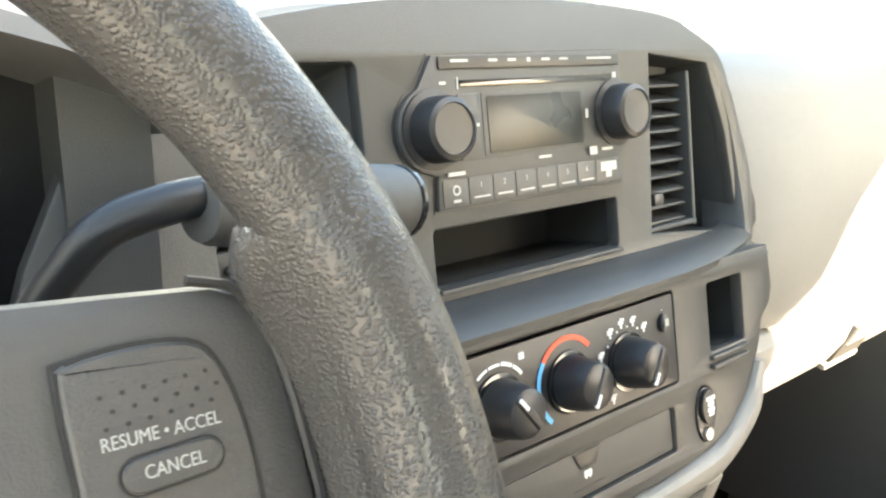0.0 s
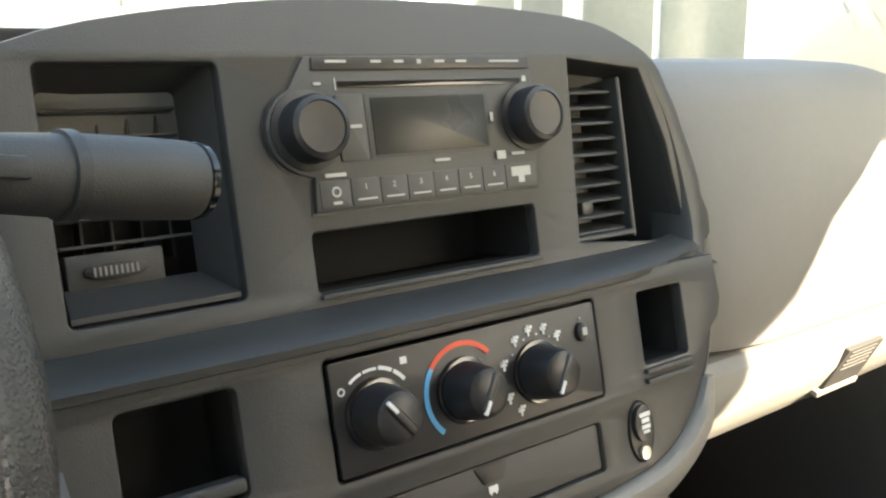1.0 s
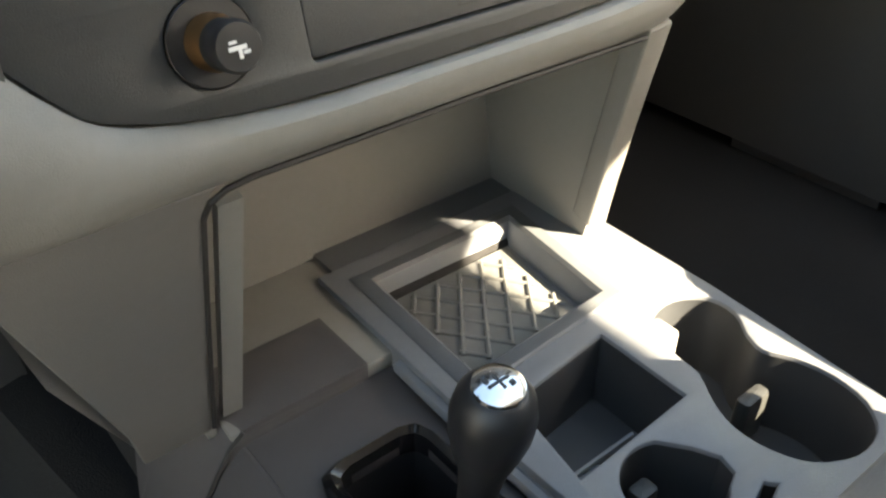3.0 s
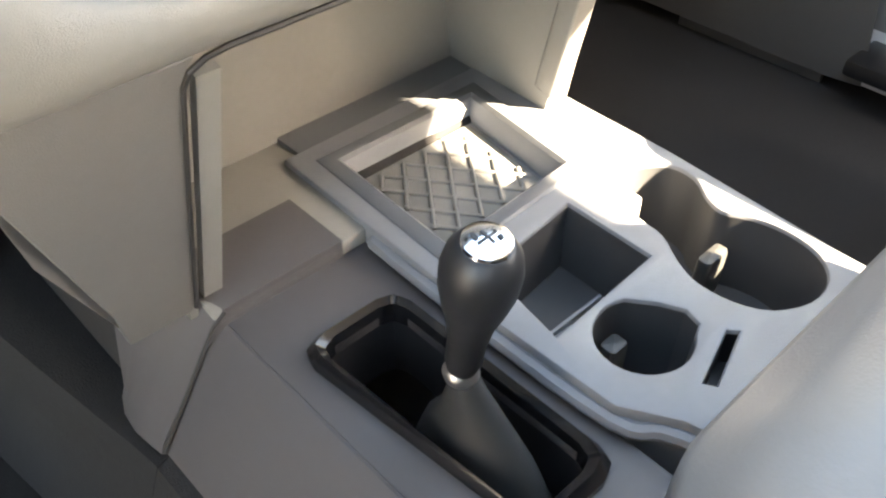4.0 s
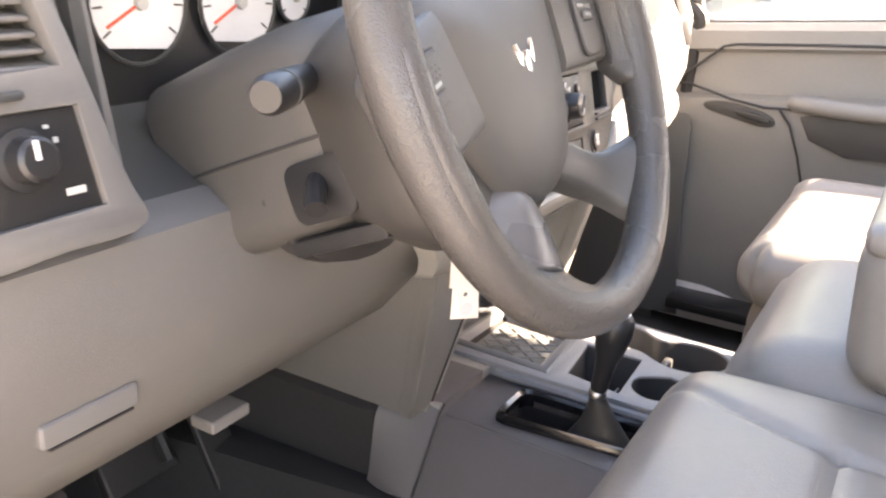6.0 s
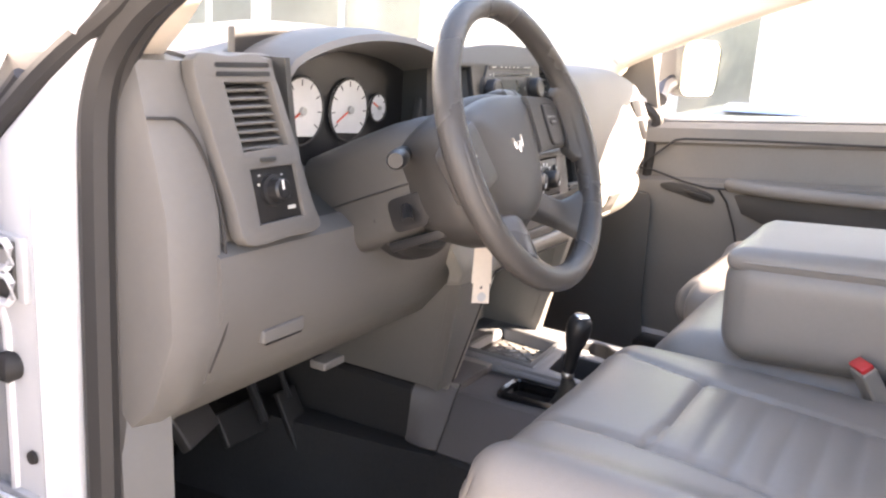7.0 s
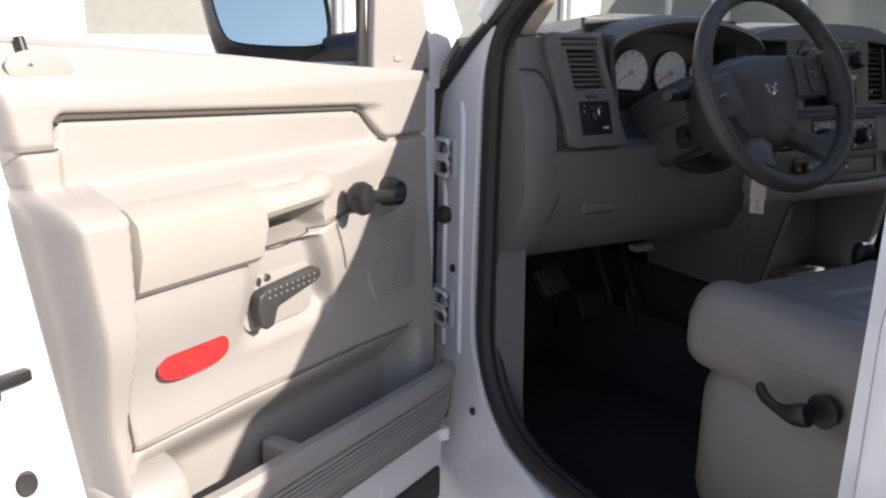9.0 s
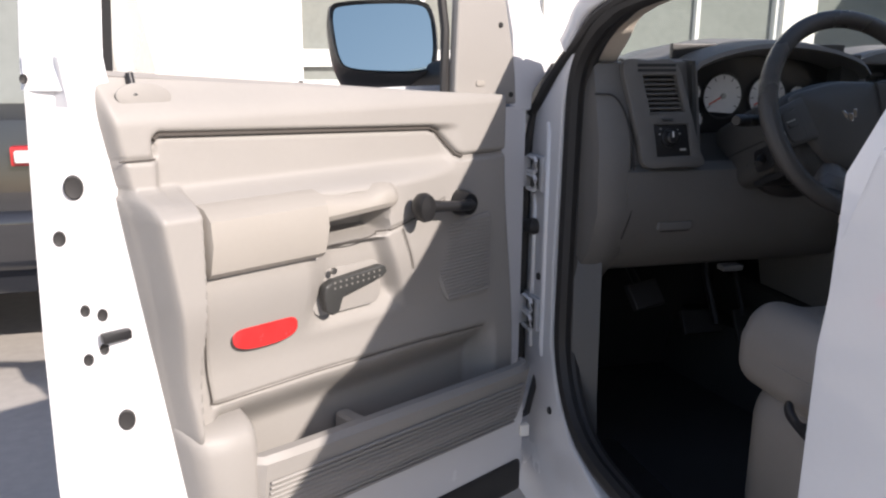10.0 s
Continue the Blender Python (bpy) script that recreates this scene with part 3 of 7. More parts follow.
part("bezel_border", skin([smooth_line(c, 1) for c in zip(*[smooth_line(k, 4) for k in zip(*border)])]), M_BEZEL, stack, "rounded right border of the bezel", True, 45)
part("storage_slot", tray_box(-0.084, 0.004, 0.090, 0.0395, 0.07, UF), M_POCKET, stack, "dark matt storage slot")
part("slot_lip", box((-0.084, 0.0, -0.004), (0.090, 0.0035, 0.004), 0.0012, 2, UF), M_BEZEL, stack)
part("left_cubby", tray_box(-0.216, -0.003, -0.156, 0.053, 0.05, LF), M_POCKET, stack)
part("cubby_rail", box((-0.215, 0.0, -0.012), (-0.157, 0.008, 0.001), 0.003, 3, LF), M_BEZEL, stack)
part("right_cubby", tray_box(0.144, 0.0, 0.192, 0.052, 0.05, LF), M_POCKET, stack)
for y in (-0.0035, -0.0105):
    part("rib", box((0.141, y - 0.0026, -0.001), (0.191, y + 0.0012, 0.0042), 0.0014, 3, LF), M_BEZEL, stack)
# drawer
part("drawer_front", prism(rrect(-0.1090, -0.060, 0.091, -0.029, 0.003), 0.006, on(LF, -0.009), 0.0012), M_BEZEL, stack, "closed ashtray drawer front with finger notch")
part("drawer_notch", prism([(-0.016, -0.030), (0.010, -0.030), (0.005, -0.041), (-0.010, -0.041)], 0.0012, on(LF, -0.003), 0.0004), M_BLACK, stack)
marks("drawer_symbol", [(-0.0065, -0.0475, 0.0005, -0.0435), (-0.0055, -0.0488, -0.0045, -0.0475), (-0.0015, -0.0488, -0.0005, -0.0475)], on(LF, -0.003), M_MARK, stack)
marks("drawer_line", [(-0.018, -0.0545, 0.012, -0.0538)], on(LF, -0.003), M_BLACK, stack)

# right air vent
rv = thing("air_vent", "charcoal dash air vent with horizontal slats and orange dot", "air vent", UF @ Vector((0.16, 0.065, 0)))
part("vent_bucket", skin([[UF @ Vector((x, y, z)) for x, y in RV] for z in (-0.010, -0.065)], cap=False), M_BEZEL, rv)
part("vent_back", prism(RV, 0.004, on(UF, -0.069), 0), M_BLACK, rv)
for i in range(10):
    y = 0.014 + 0.0118 * i
    part("slat", box((0.136, -0.0012, -0.012), (0.195, 0.0012, 0.010), 0.0008, 1, UF @ Matrix.Translation((0, y, -0.022)) @ pose(0, 0, 0, 18)), M_BEZEL, rv)
part("vent_divider", box((0.195, 0.004, -0.05), (0.199, 0.128, -0.006), 0.001, 1, UF), M_BEZEL, rv)
part("vent_sill", box((0.131, 0.006, -0.05), (0.197, 0.010, -0.004), 0.001, 1, UF), M_BEZEL, rv)
part("thumb_lever", box((0.138, 0.026, -0.014), (0.150, 0.036, -0.001), 0.003, 2, UF), M_BLACK, rv)
marks("vent_dot", [(0.1365, 0.045, 0.1405, 0.049), (0.1365, 0.0385, 0.1405, 0.0425)], on(UF, -0.011), M_ORANGE, rv)

# left air vent
lv = thing("air_vent", "charcoal dash air vent with crossed vanes and thumb wheel", "air vent", UF @ Vector((-0.175, 0.07, 0)))
part("vent_bucket", skin([[UF @ Vector((x, y, z)) for x, y in rrect(*r, 0.004)] for r, z in (((-0.221, 0.008, -0.128, 0.139), -0.010), ((-0.214, 0.020, -0.140, 0.130), -0.040))], cap=False), M_BEZEL, lv)
part("vent_back", box((-0.214, 0.02, -0.075), (-0.140, 0.13, -0.070), 0, 1, UF), M_BLACK, lv)
part("vent_sill", skin([[UF @ Vector((x, y, z)) for x, y in ((-0.219, 0.010), (-0.130, 0.010), (-0.130, 0.013), (-0.219, 0.013))] for z in (-0.004,)] + [[UF @ Vector((x, y, z)) for x, y in ((-0.214, 0.022), (-0.140, 0.022), (-0.140, 0.026), (-0.214, 0.026))] for z in (-0.036,)]), M_BEZEL, lv)
for i in range(6):
    y = 0.048 + 0.0145 * i
    part("slat", box((-0.213, y - 0.001, -0.055), (-0.141, y + 0.001, -0.037), 0.0006, 1, UF), M_BEZEL, lv)
for i in range(4):
    x = -0.198 + 0.0165 * i
    part("vane", box((x - 0.0008, 0.036, -0.068), (x + 0.0008, 0.13, -0.050), 0.0004, 1, UF), M_BEZEL, lv)
part("wheel_plate", box((-0.212, 0.024, -0.045), (-0.160, 0.044, -0.034), 0.002, 2, UF), M_BEZEL, lv)
part("thumb_wheel", prism(ellipse(-0.187, 0.034, 0.017, 0.0048), 0.004, on(UF, -0.034), 0.001), M_BLACK, lv)
marks("wheel_knurl", [(-0.199 + i * 0.0028, 0.0315, -0.1978 + i * 0.0028, 0.0365) for i in range(9)], on(UF, -0.0302), M_TRIM, lv)

# ---- radio ----
radio = thing("car_radio", "grey-black car radio with two round knobs and preset buttons", "radio", UF @ Vector((0.01, 0.095, 0)))
KL, KR = (-0.080, 0.0985), (0.090, 0.100)
face = [(-0.077, 0.1415), (0.098, 0.1435)]
for a in range(70, -71, -20):
    face.append((KR[0] + 0.024 * math.cos(radians(a)), KR[1] + 0.025 * math.sin(radians(a))))
face += [(0.0945, 0.072), (0.0935, 0.0505), (-0.081, 0.0505), (-0.079, 0.071)]
for a in range(250, 109, -20):
    face.append((KL[0] + 0.026 * math.cos(radians(a)), KL[1] + 0.026 * math.sin(radians(a))))
M_RADIO = mat("radio_face_plastic", (0.040, 0.041, 0.040), 0.4, grain=0.2, grain_scale=1500)
part("faceplate", prism(face, 0.005, on(UF, -0.0015), 0.0012), M_RADIO, radio)
part("face_seam", prism([(0.011 + (x - 0.011) * 1.018, 0.097 + (y - 0.097) * 1.025) for x, y in face], 0.001, on(UF, -0.0003), 0), M_BLACK, radio)
part("top_button_bar", prism(rrect(-0.073, 0.1335, 0.0955, 0.1408, 0.0012), 0.0015, on(UF, 0.0035), 0.0004), M_BLACK, radio)
marks("button_label", [(-0.064, 0.1372, -0.050, 0.1388), (-0.033, 0.1372, -0.0255, 0.1388), (-0.016, 0.1372, -0.0090, 0.1388), (0.0012, 0.1366, 0.0042, 0.1392), (0.0150, 0.1372, 0.0225, 0.1388), (0.0320, 0.1374, 0.0405, 0.1388), (0.060, 0.1374, 0.0860, 0.1388)], on(UF, 0.0051), M_DIM, radio)
part("disc_slot", prism(rrect(-0.057, 0.1228, 0.086, 0.1268, 0.0012), 0.0008, on(UF, 0.0036), 0.0002), M_GLOSSBLACK, radio)
marks("slot_mark", [(-0.059, 0.1215, -0.0582, 0.1285), (-0.073, 0.1245, -0.068, 0.1262), (0.0885, 0.1245, 0.092, 0.1282)], on(UF, 0.0036), M_DIM, radio)
part("display", prism(rrect(-0.036, 0.0815, 0.0525, 0.1165, 0.001), 0.0008, on(UF, 0.0036), 0.0002), M_SCREEN, radio, "blank dark radio display")
part("display_rim", prism(rrect(-0.040, 0.079, 0.0565, 0.1190, 0.0015), 0.0005, on(UF, 0.0034), 0.0002), M_RADIO, radio)
part("mode_button", prism(rrect(-0.0605, 0.079, -0.0415, 0.1185, 0.0015), 0.0014, on(UF, 0.0034), 0.0004), M_RADIO, radio)
marks("button_label", [(-0.0525, 0.0985, -0.0445, 0.1005), (0.006, 0.0745, 0.018, 0.0762), (0.0555, 0.098, 0.0578, 0.104), (0.0575, 0.0725, 0.065, 0.0780), (0.0705, 0.0745, 0.0820, 0.0765), (-0.0735, 0.0705, -0.0595, 0.0728)], on(UF, 0.0049), M_DIM, radio)
for i in range(8):
    a, b = ((-0.077, -0.0575), (-0.056, -0.0365), (-0.0355, -0.0165), (-0.0155, 0.0035), (0.0045, 0.0235), (0.0245, 0.0435), (0.0445, 0.0635), (0.0645, 0.091))[i]
    part("preset_button", prism(rrect(a - 0.0003, 0.0525, b + 0.0003, 0.0685, 0.0008), 0.0012, on(UF, 0.0030), 0.0004), M_RADIO, radio)
    c = (a + b) / 2
    if 0 < i < 7:
        part("preset_number", text_mesh(str(i), 0.0050, on(UF, 0.0043) @ Matrix.Translation((c, 0.0632, 0)), 0.0001), M_DIM, radio, "", False)
        marks("preset_bar", [(a + 0.003, 0.0555, b - 0.003, 0.0566)], on(UF, 0.0042), M_DIM, radio)
marks("button_label", [(-0.0700, 0.0545, -0.0640, 0.0562), (0.0690, 0.0600, 0.0860, 0.0664), (0.0745, 0.0555, 0.0800, 0.0600)], on(UF, 0.0042), M_DIM, radio)
part("power_ring", arc_band(-0.067, 0.0618, 0.0020, 0.0032, 0, 360, 0.0006, on(UF, 0.0042)), M_DIM, radio)
for k in (KL, KR):
    part("radio_knob", lathe([(0.0235, 0.0), (0.0235, 0.002), (0.0195, 0.003), (0.0192, 0.015), (0.0180, 0.0185), (0.0150, 0.0200), (0.0145, 0.0188), (0.0, 0.0180)], on(UF, 0.003) @ Matrix.Translation((*k, 0)), 40), M_BLACK, radio, "round black radio knob with dished face")

# ---- climate control ----
hv = thing("climate_control", "black climate control panel with three rotary knobs", "climate control", LF @ Vector((0, 0.02, 0)))
part("panel", prism(rrect(-0.1045, -0.0100, 0.0985, 0.0535, 0.002), 0.006, on(LF, -0.0055), 0.0008), M_BLACK, hv)
for (x, y), ang in (((-0.078, 0.0205), 128), ((-0.0165, 0.0195), 238), ((0.0425, 0.0180), 238)):
    part("dial_base", lathe([(0.0205, 0.0), (0.0200, 0.0025), (0.0180, 0.003)], on(LF, 0.0) @ Matrix.Translation((x, y, 0)), 36), M_GLOSSBLACK, hv)
    kb = lathe([(0.0175, 0.002), (0.0170, 0.010), (0.0155, 0.020), (0.0140, 0.0245), (0.0110, 0.0262), (0.0, 0.0265)], on(LF) @ Matrix.Translation((x, y, 0)), 36)
    part("knob", kb, M_BLACK, hv)
    part("knob_pointer", box((0.0045, -0.0012, 0.0262), (0.0132, 0.0012, 0.0284), 0.0005, 1, on(LF) @ Matrix.Translation((x, y, 0)) @ pose(0, 0, 0, 0, 0, ang)), M_MARK, hv, "white pointer line")
    part("knob_grip", box((-0.0125, -0.0030, 0.022), (0.0125, 0.0030, 0.0278), 0.0026, 3, on(LF) @ Matrix.Translation((x, y, 0)) @ pose(0, 0, 0, 0, 0, ang)), M_BLACK, hv)
for a0, a1 in ((37, 57), (60, 80), (83, 103), (106, 126)):
    part("fan_arc", arc_band(-0.078, 0.0200, 0.0245, 0.0268 - 0.0007 * (a0 > 60), a0, a1, 0.0005, on(LF, 0.0008), 6), M_MARK, hv)
part("off_ring", arc_band(-0.0985, 0.0370, 0.0015, 0.0023, 0, 360, 0.0005, on(LF, 0.0008), 14), M_MARK, hv)
marks("fan_symbol", [(-0.0590, 0.0440, -0.0545, 0.0480)], on(LF, 0.0008), M_MARK, hv)
part("hot_arc", arc_band(-0.0165, 0.0195, 0.0265, 0.0297, 42, 142, 0.0005, on(LF, 0.0008)), M_REDARC, hv, "red warm end of the temperature scale")
part("cold_arc", arc_band(-0.0165, 0.0195, 0.0265, 0.0297, 142, 228, 0.0005, on(LF, 0.0008)), M_BLUEARC, hv, "blue cold end of the temperature scale")
for a in (45, 72, 98, 124, 160, 206, 232):
    cx, cy = 0.0425 + 0.0285 * math.cos(radians(a)), 0.018 + 0.0270 * math.sin(radians(a))
    marks("mode_symbol", [(cx - 0.0030, cy - 0.0006, cx + 0.0020, cy + 0.0008), (cx - 0.0010, cy - 0.0034, cx + 0.0004, cy + 0.0034), (cx + 0.0008, cy + 0.0013, cx + 0.0032, cy + 0.0031), (cx - 0.0028, cy + 0.0012, cx - 0.0016, cy + 0.0022)], on(LF, 0.0008), M_MARK, hv)
for a in (58, 85, 111, 142):
    cx, cy = 0.0425 + 0.0245 * math.cos(radians(a)), 0.018 + 0.0235 * math.sin(radians(a))
    marks("mode_tick", [(cx - 0.0006, cy - 0.0006, cx + 0.0006, cy + 0.0006)], on(LF, 0.0008), M_MARK, hv)
part("defrost_button", lathe([(0.0058, 0.0), (0.0056, 0.003), (0.0040, 0.0042), (0.0, 0.0044)], on(LF) @ Matrix.Translation((0.084, 0.0355, 0)) @ Matrix.Diagonal((0.8, 1.15, 1, 1)), 20), M_BLACK, hv)
marks("button_symbol", [(0.0822, 0.0335, 0.0862, 0.0385)], on(LF, 0.0045), M_DIM, hv)
marks("button_lamp", [(0.0838, 0.0440, 0.0848, 0.0450)], on(LF, 0.0008), M_MARK, hv)

# ---- lighter and switch ----
lt = thing("cigarette_lighter", "black cigarette lighter with brass collar in the dash", "lighter", LF @ Vector((-0.157, -0.04, 0)))
LX = LF @ Matrix.Translation((-0.157, -0.040, 0))
part("socket", lathe([(0.0205, 0.0015), (0.0200, 0.0022), (0.0165, -0.004), (0.0155, -0.020), (0.0, -0.020)], LX, 36), M_BLACK, lt)
part("collar", lathe([(0.0125, -0.018), (0.0125, 0.006), (0.0112, 0.009), (0.0105, 0.013), (0.009, 0.0135)], LX, 32), M_BRASS, lt, "worn brass collar")
part("lighter_knob", lathe([(0.0100, 0.012), (0.0112, 0.0145), (0.0112, 0.026), (0.0100, 0.0285), (0.0, 0.0288)], LX, 32), M_BLACK, lt)
marks("lighter_symbol", [(-0.0050, -0.0010, 0.0030, 0.0008), (-0.0010, -0.0046, 0.0006, -0.0010), (0.0012, -0.0030, 0.0042, -0.0016), (-0.0044, 0.0018, -0.0010, 0.0030)], on(LX, 0.0289), M_MARK, lt)
sw_ = thing("airbag_switch", "oval black key switch with white symbol", "switch", LF @ Vector((0.13, -0.044, 0)))
part("switch_body", prism(ellipse(0.130, -0.044, 0.0120, 0.0210), 0.006, on(LF, -0.005), 0.0015), M_BLACK, sw_)
part("switch_rocker", prism(ellipse(0.130, -0.038, 0.0092, 0.0135), 0.004, on(LF, 0.0005), 0.0015), M_BLACK, sw_)
marks("switch_symbol", [(0.1250, -0.0330, 0.1355, -0.0300), (0.1265, -0.0372, 0.1340, -0.0340), (0.1260, -0.0415, 0.1345, -0.0385), (0.1270, -0.0445, 0.1335, -0.0425)], on(LF, 0.0046), M_MARK, sw_)
part("key_slot", lathe([(0.0050, 0.0), (0.0048, 0.003), (0.0, 0.0035)], LF @ Matrix.Translation((0.1290, -0.0585, 0.0005)), 20), M_METAL, sw_)

# ---- lower stack housing with the open bin ----
M_FRAMEC = mat("slate_console_rim", (0.115, 0.122, 0.130), 0.40, grain=0.35, grain_scale=1300)
LS = basis((0, 0.047, 1.121), (1, 0, 0), (0, -0.287, 0.958))
hs = thing("lower_stack", "grey plastic lower dash housing with an open storage bin", "dash panel", (0, 0.15, 0.9))
# one moulded face that rolls from the dark bezel down to the bin's upper edge
B_ = [(-0.300, 0.068), (-0.262, 0.0), (-0.230, -0.045), (-0.200, -0.066), (-0.129, -0.077), (-0.05, -0.0785), (0.05, -0.0785), (0.108, -0.0755), (0.152, -0.068), (0.186, -0.047), (0.206, -0.022)]
C_ = [LF @ Vector((-0.332, 0.068, -0.020)), LF @ Vector((-0.318, 0.0, -0.014)), LS @ Vector((-0.302, 0.035, 0)), LS @ Vector((-0.285, 0.004, 0)), LS @ Vector((-0.168, 0.0045, 0)), LS @ Vector((-0.06, 0.005, 0)), LS @ Vector((0.05, 0.005, 0)), LS @ Vector((0.115, 0.004, 0)), LS @ Vector((0.163, 0.008, -0.004)), LF @ Vector((0.212, -0.068, -0.010)), LF @ Vector((0.228, -0.026, -0.014))]
Bsm = smooth_line([LF @ Vector((*p, 0)) for p in B_], 6)
Csm = smooth_line(C_, 6)
nrm = (LF.to_3x3() @ Vector((0, 0, 1)))
rr1 = []
for pb, pc in zip(Bsm, Csm):
    d = (pc - pb)
    w = min(1.0, d.length / 0.035)
    prof = [pb - nrm * 0.012, pb - nrm * 0.001, pb + d * 0.06 + nrm * 0.0045 * w, pb + d * 0.2 + nrm * 0.009 * w, pb + d * 0.4 + nrm * 0.0105 * w, pb + d * 0.62 + nrm * 0.0095 * w, pb + d * 0.82 + nrm * 0.006 * w, pb + d * 0.95 + nrm * 0.002 * w, pc - nrm * 0.001, pc - nrm * 0.022, pb - nrm * 0.022]
    rr1.append(prof)
part("bezel_surround", skin(rr1), M_TRIM, hs, "rolled grey edge round the dark bezel")
# front wall of the bin: a frame with its opening
outer = [(-0.284, 0.005), (-0.270, -0.04), (-0.252, -0.10), (-0.240, -0.14), (-0.228, -0.180), (-0.222, -0.218), (-0.176, -0.218), (-0.176, -0.012), (-0.172, -0.003), (-0.167, 0.0045)]
outer_r = [(0.140, 0.004), (0.143, -0.02), (0.170, -0.2), (0.196, -0.215), (0.192, -0.19), (0.172, -0.06), (0.163, 0.006)]
# left half takes the shade-darkened grey, right half the plain one
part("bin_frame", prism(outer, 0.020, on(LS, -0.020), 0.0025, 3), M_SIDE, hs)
part("bin_frame", prism(outer_r, 0.020, on(LS, -0.020), 0.003, 3), M_TRIM, hs)
part("bin_seam", tube([LS @ Vector((x, y, 0.0)) for x, y in ((-0.1745, -0.214), (-0.1755, -0.10), (-0.1755, -0.014), (-0.172, -0.005), (-0.163, 0.0005), (-0.150, 0.0025), (0.0, 0.003), (0.138, 0.0))], 0.0017, 6), M_RUBBER, hs)
part("bin_back", box((-0.19, 0.235, 0.87), (0.20, 0.245, 1.15), 0.003), M_TRIM, hs)
part("bin_roof", box((-0.20, 0.055, 1.128), (0.17, 0.245, 1.136), 0.003), M_TRIM, hs)
part("bin_side", skin([[(-0.178, 0.06, 1.13), (-0.172, 0.06, 1.13), (-0.150, 0.245, 1.13), (-0.178, 0.245, 1.13)], [(-0.178, 0.115, 0.90), (-0.172, 0.115, 0.90), (-0.150, 0.245, 0.90), (-0.178, 0.245, 0.90)]]), M_TRIM, hs)
part("bin_flange", skin([[LS @ Vector((x, y, z)) for x, z in ((-0.166, -0.004), (-0.152, -0.004), (-0.152, -0.010), (-0.166, -0.010))] for y in (-0.014, -0.216)]), M_TRIM, hs)
part("bin_side", skin([[(0.146, 0.052, 1.13), (0.158, 0.050, 1.13), (0.165, 0.245, 1.13), (0.150, 0.245, 1.13)], [(0.174, 0.113, 0.905), (0.198, 0.110, 0.905), (0.205, 0.245, 0.905), (0.180, 0.245, 0.905)]]), M_TRIM, hs)
part("bin_floor", box((-0.168, 0.10, 0.895), (-0.020, 0.24, 0.909), 0.003), M_TRIM, hs)
part("bin_sill", box((-0.022, 0.196, 0.885), (0.196, 0.2385, 0.9135), 0.003), M_FRAMEC, hs, "blue-grey sill behind the tray")
marks("bin_label", [(0.085 + 0.006 * i, 0.0075, 0.089 + 0.006 * i, 0.0100) for i in range(9)], on(LS, 0.0005), M_DIM, hs)
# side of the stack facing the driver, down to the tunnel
part("side_wall", skin([[(-0.300, 0.07, 1.25), (-0.285, 0.05, 1.15), (-0.262, 0.075, 1.03), (-0.218, 0.112, 0.915), (-0.218, 0.40, 0.915), (-0.29, 0.40, 1.25)], [(-0.270, 0.09, 1.25), (-0.255, 0.07, 1.15), (-0.235, 0.090, 1.03), (-0.19, 0.125, 0.915), (-0.19, 0.40, 0.915), (-0.27, 0.40, 1.25)]]), M_SIDE, hs, "side wall of the dash stack, grey darkened for shade")
# carpet black on this plastic side stands in for shade below the glovebox
part("side_wall", skin([[(0.215, 0.09, 1.20), (0.172, 0.060, 1.10), (0.208, 0.118, 0.90), (0.215, 0.45, 0.90), (0.230, 0.45, 1.20)], [(0.195, 0.09, 1.20), (0.160, 0.065, 1.10), (0.195, 0.125, 0.90), (0.200, 0.45, 0.90), (0.200, 0.45, 1.20)]]), M_CARPET, hs, "passenger side of the dash stack, coloured dark for shade")

# ---- driver side of the dashboard ----
LB = basis((-0.70, 0.066, 1.35), (1, 0, 0), (0, 0.20, 0.98))
lb = thing("headlight_bezel", "grey dash bezel with air vent and headlight switch", "dash bezel", (-0.70, 0.07, 1.35))
bez = smooth_loop([(-0.078, 0.098), (-0.03, 0.102), (0.022, 0.100), (0.045, 0.04), (0.066, -0.05), (0.074, -0.085), (0.02, -0.088), (-0.040, -0.086), (-0.052, -0.04), (-0.066, 0.02)], 4)
vh = [(-0.042, 0.076), (0.024, 0.076), (0.040, 0.010), (-0.028, 0.006)]
sh = [(-0.023, -0.012), (0.045, -0.012), (0.050, -0.068), (-0.018, -0.069)]
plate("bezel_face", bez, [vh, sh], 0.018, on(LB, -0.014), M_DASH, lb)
part("vent_bucket", skin([[LB @ Vector((x, y, z)) for x, y in vh] for z in (-0.012, -0.05)], cap=False), M_BEZEL, lb)
part("vent_back", prism(vh, 0.003, on(LB, -0.053), 0), M_BLACK, lb)
for i in range(8):
    f = (i + 0.5) / 8
    y = 0.076 - 0.068 * f
    x0, x1 = -0.042 + 0.014 * f, 0.024 + 0.016 * f
    part("slat", box((x0, -0.0014, -0.012), (x1, 0.0014, 0.010), 0.0008, 1, LB @ Matrix.Translation((0, y, -0.012)) @ pose(0, 0, 0, 20)), M_DASH, lb)
part("vent_lever", box((-0.008, -0.006, 0.002), (0.014, -0.001, 0.008), 0.002, 2, LB), M_BEZEL, lb)
part("switch_plate", prism(sh, 0.006, on(LB, -0.006), 0.001), M_BLACK, lb)
part("headlight_knob", lathe([(0.0170, 0.0), (0.0165, 0.004), (0.0125, 0.005), (0.0118, 0.016), (0.0095, 0.018), (0.0, 0.0185)], LB @ Matrix.Translation((0.008, -0.036, 0.0)), 28), M_BLACK, lb)
marks("knob_pointer", [(-0.0014 + 0.006, -0.036, 0.0014 + 0.006, -0.026)], on(LB, 0.0186), M_MARK, lb)
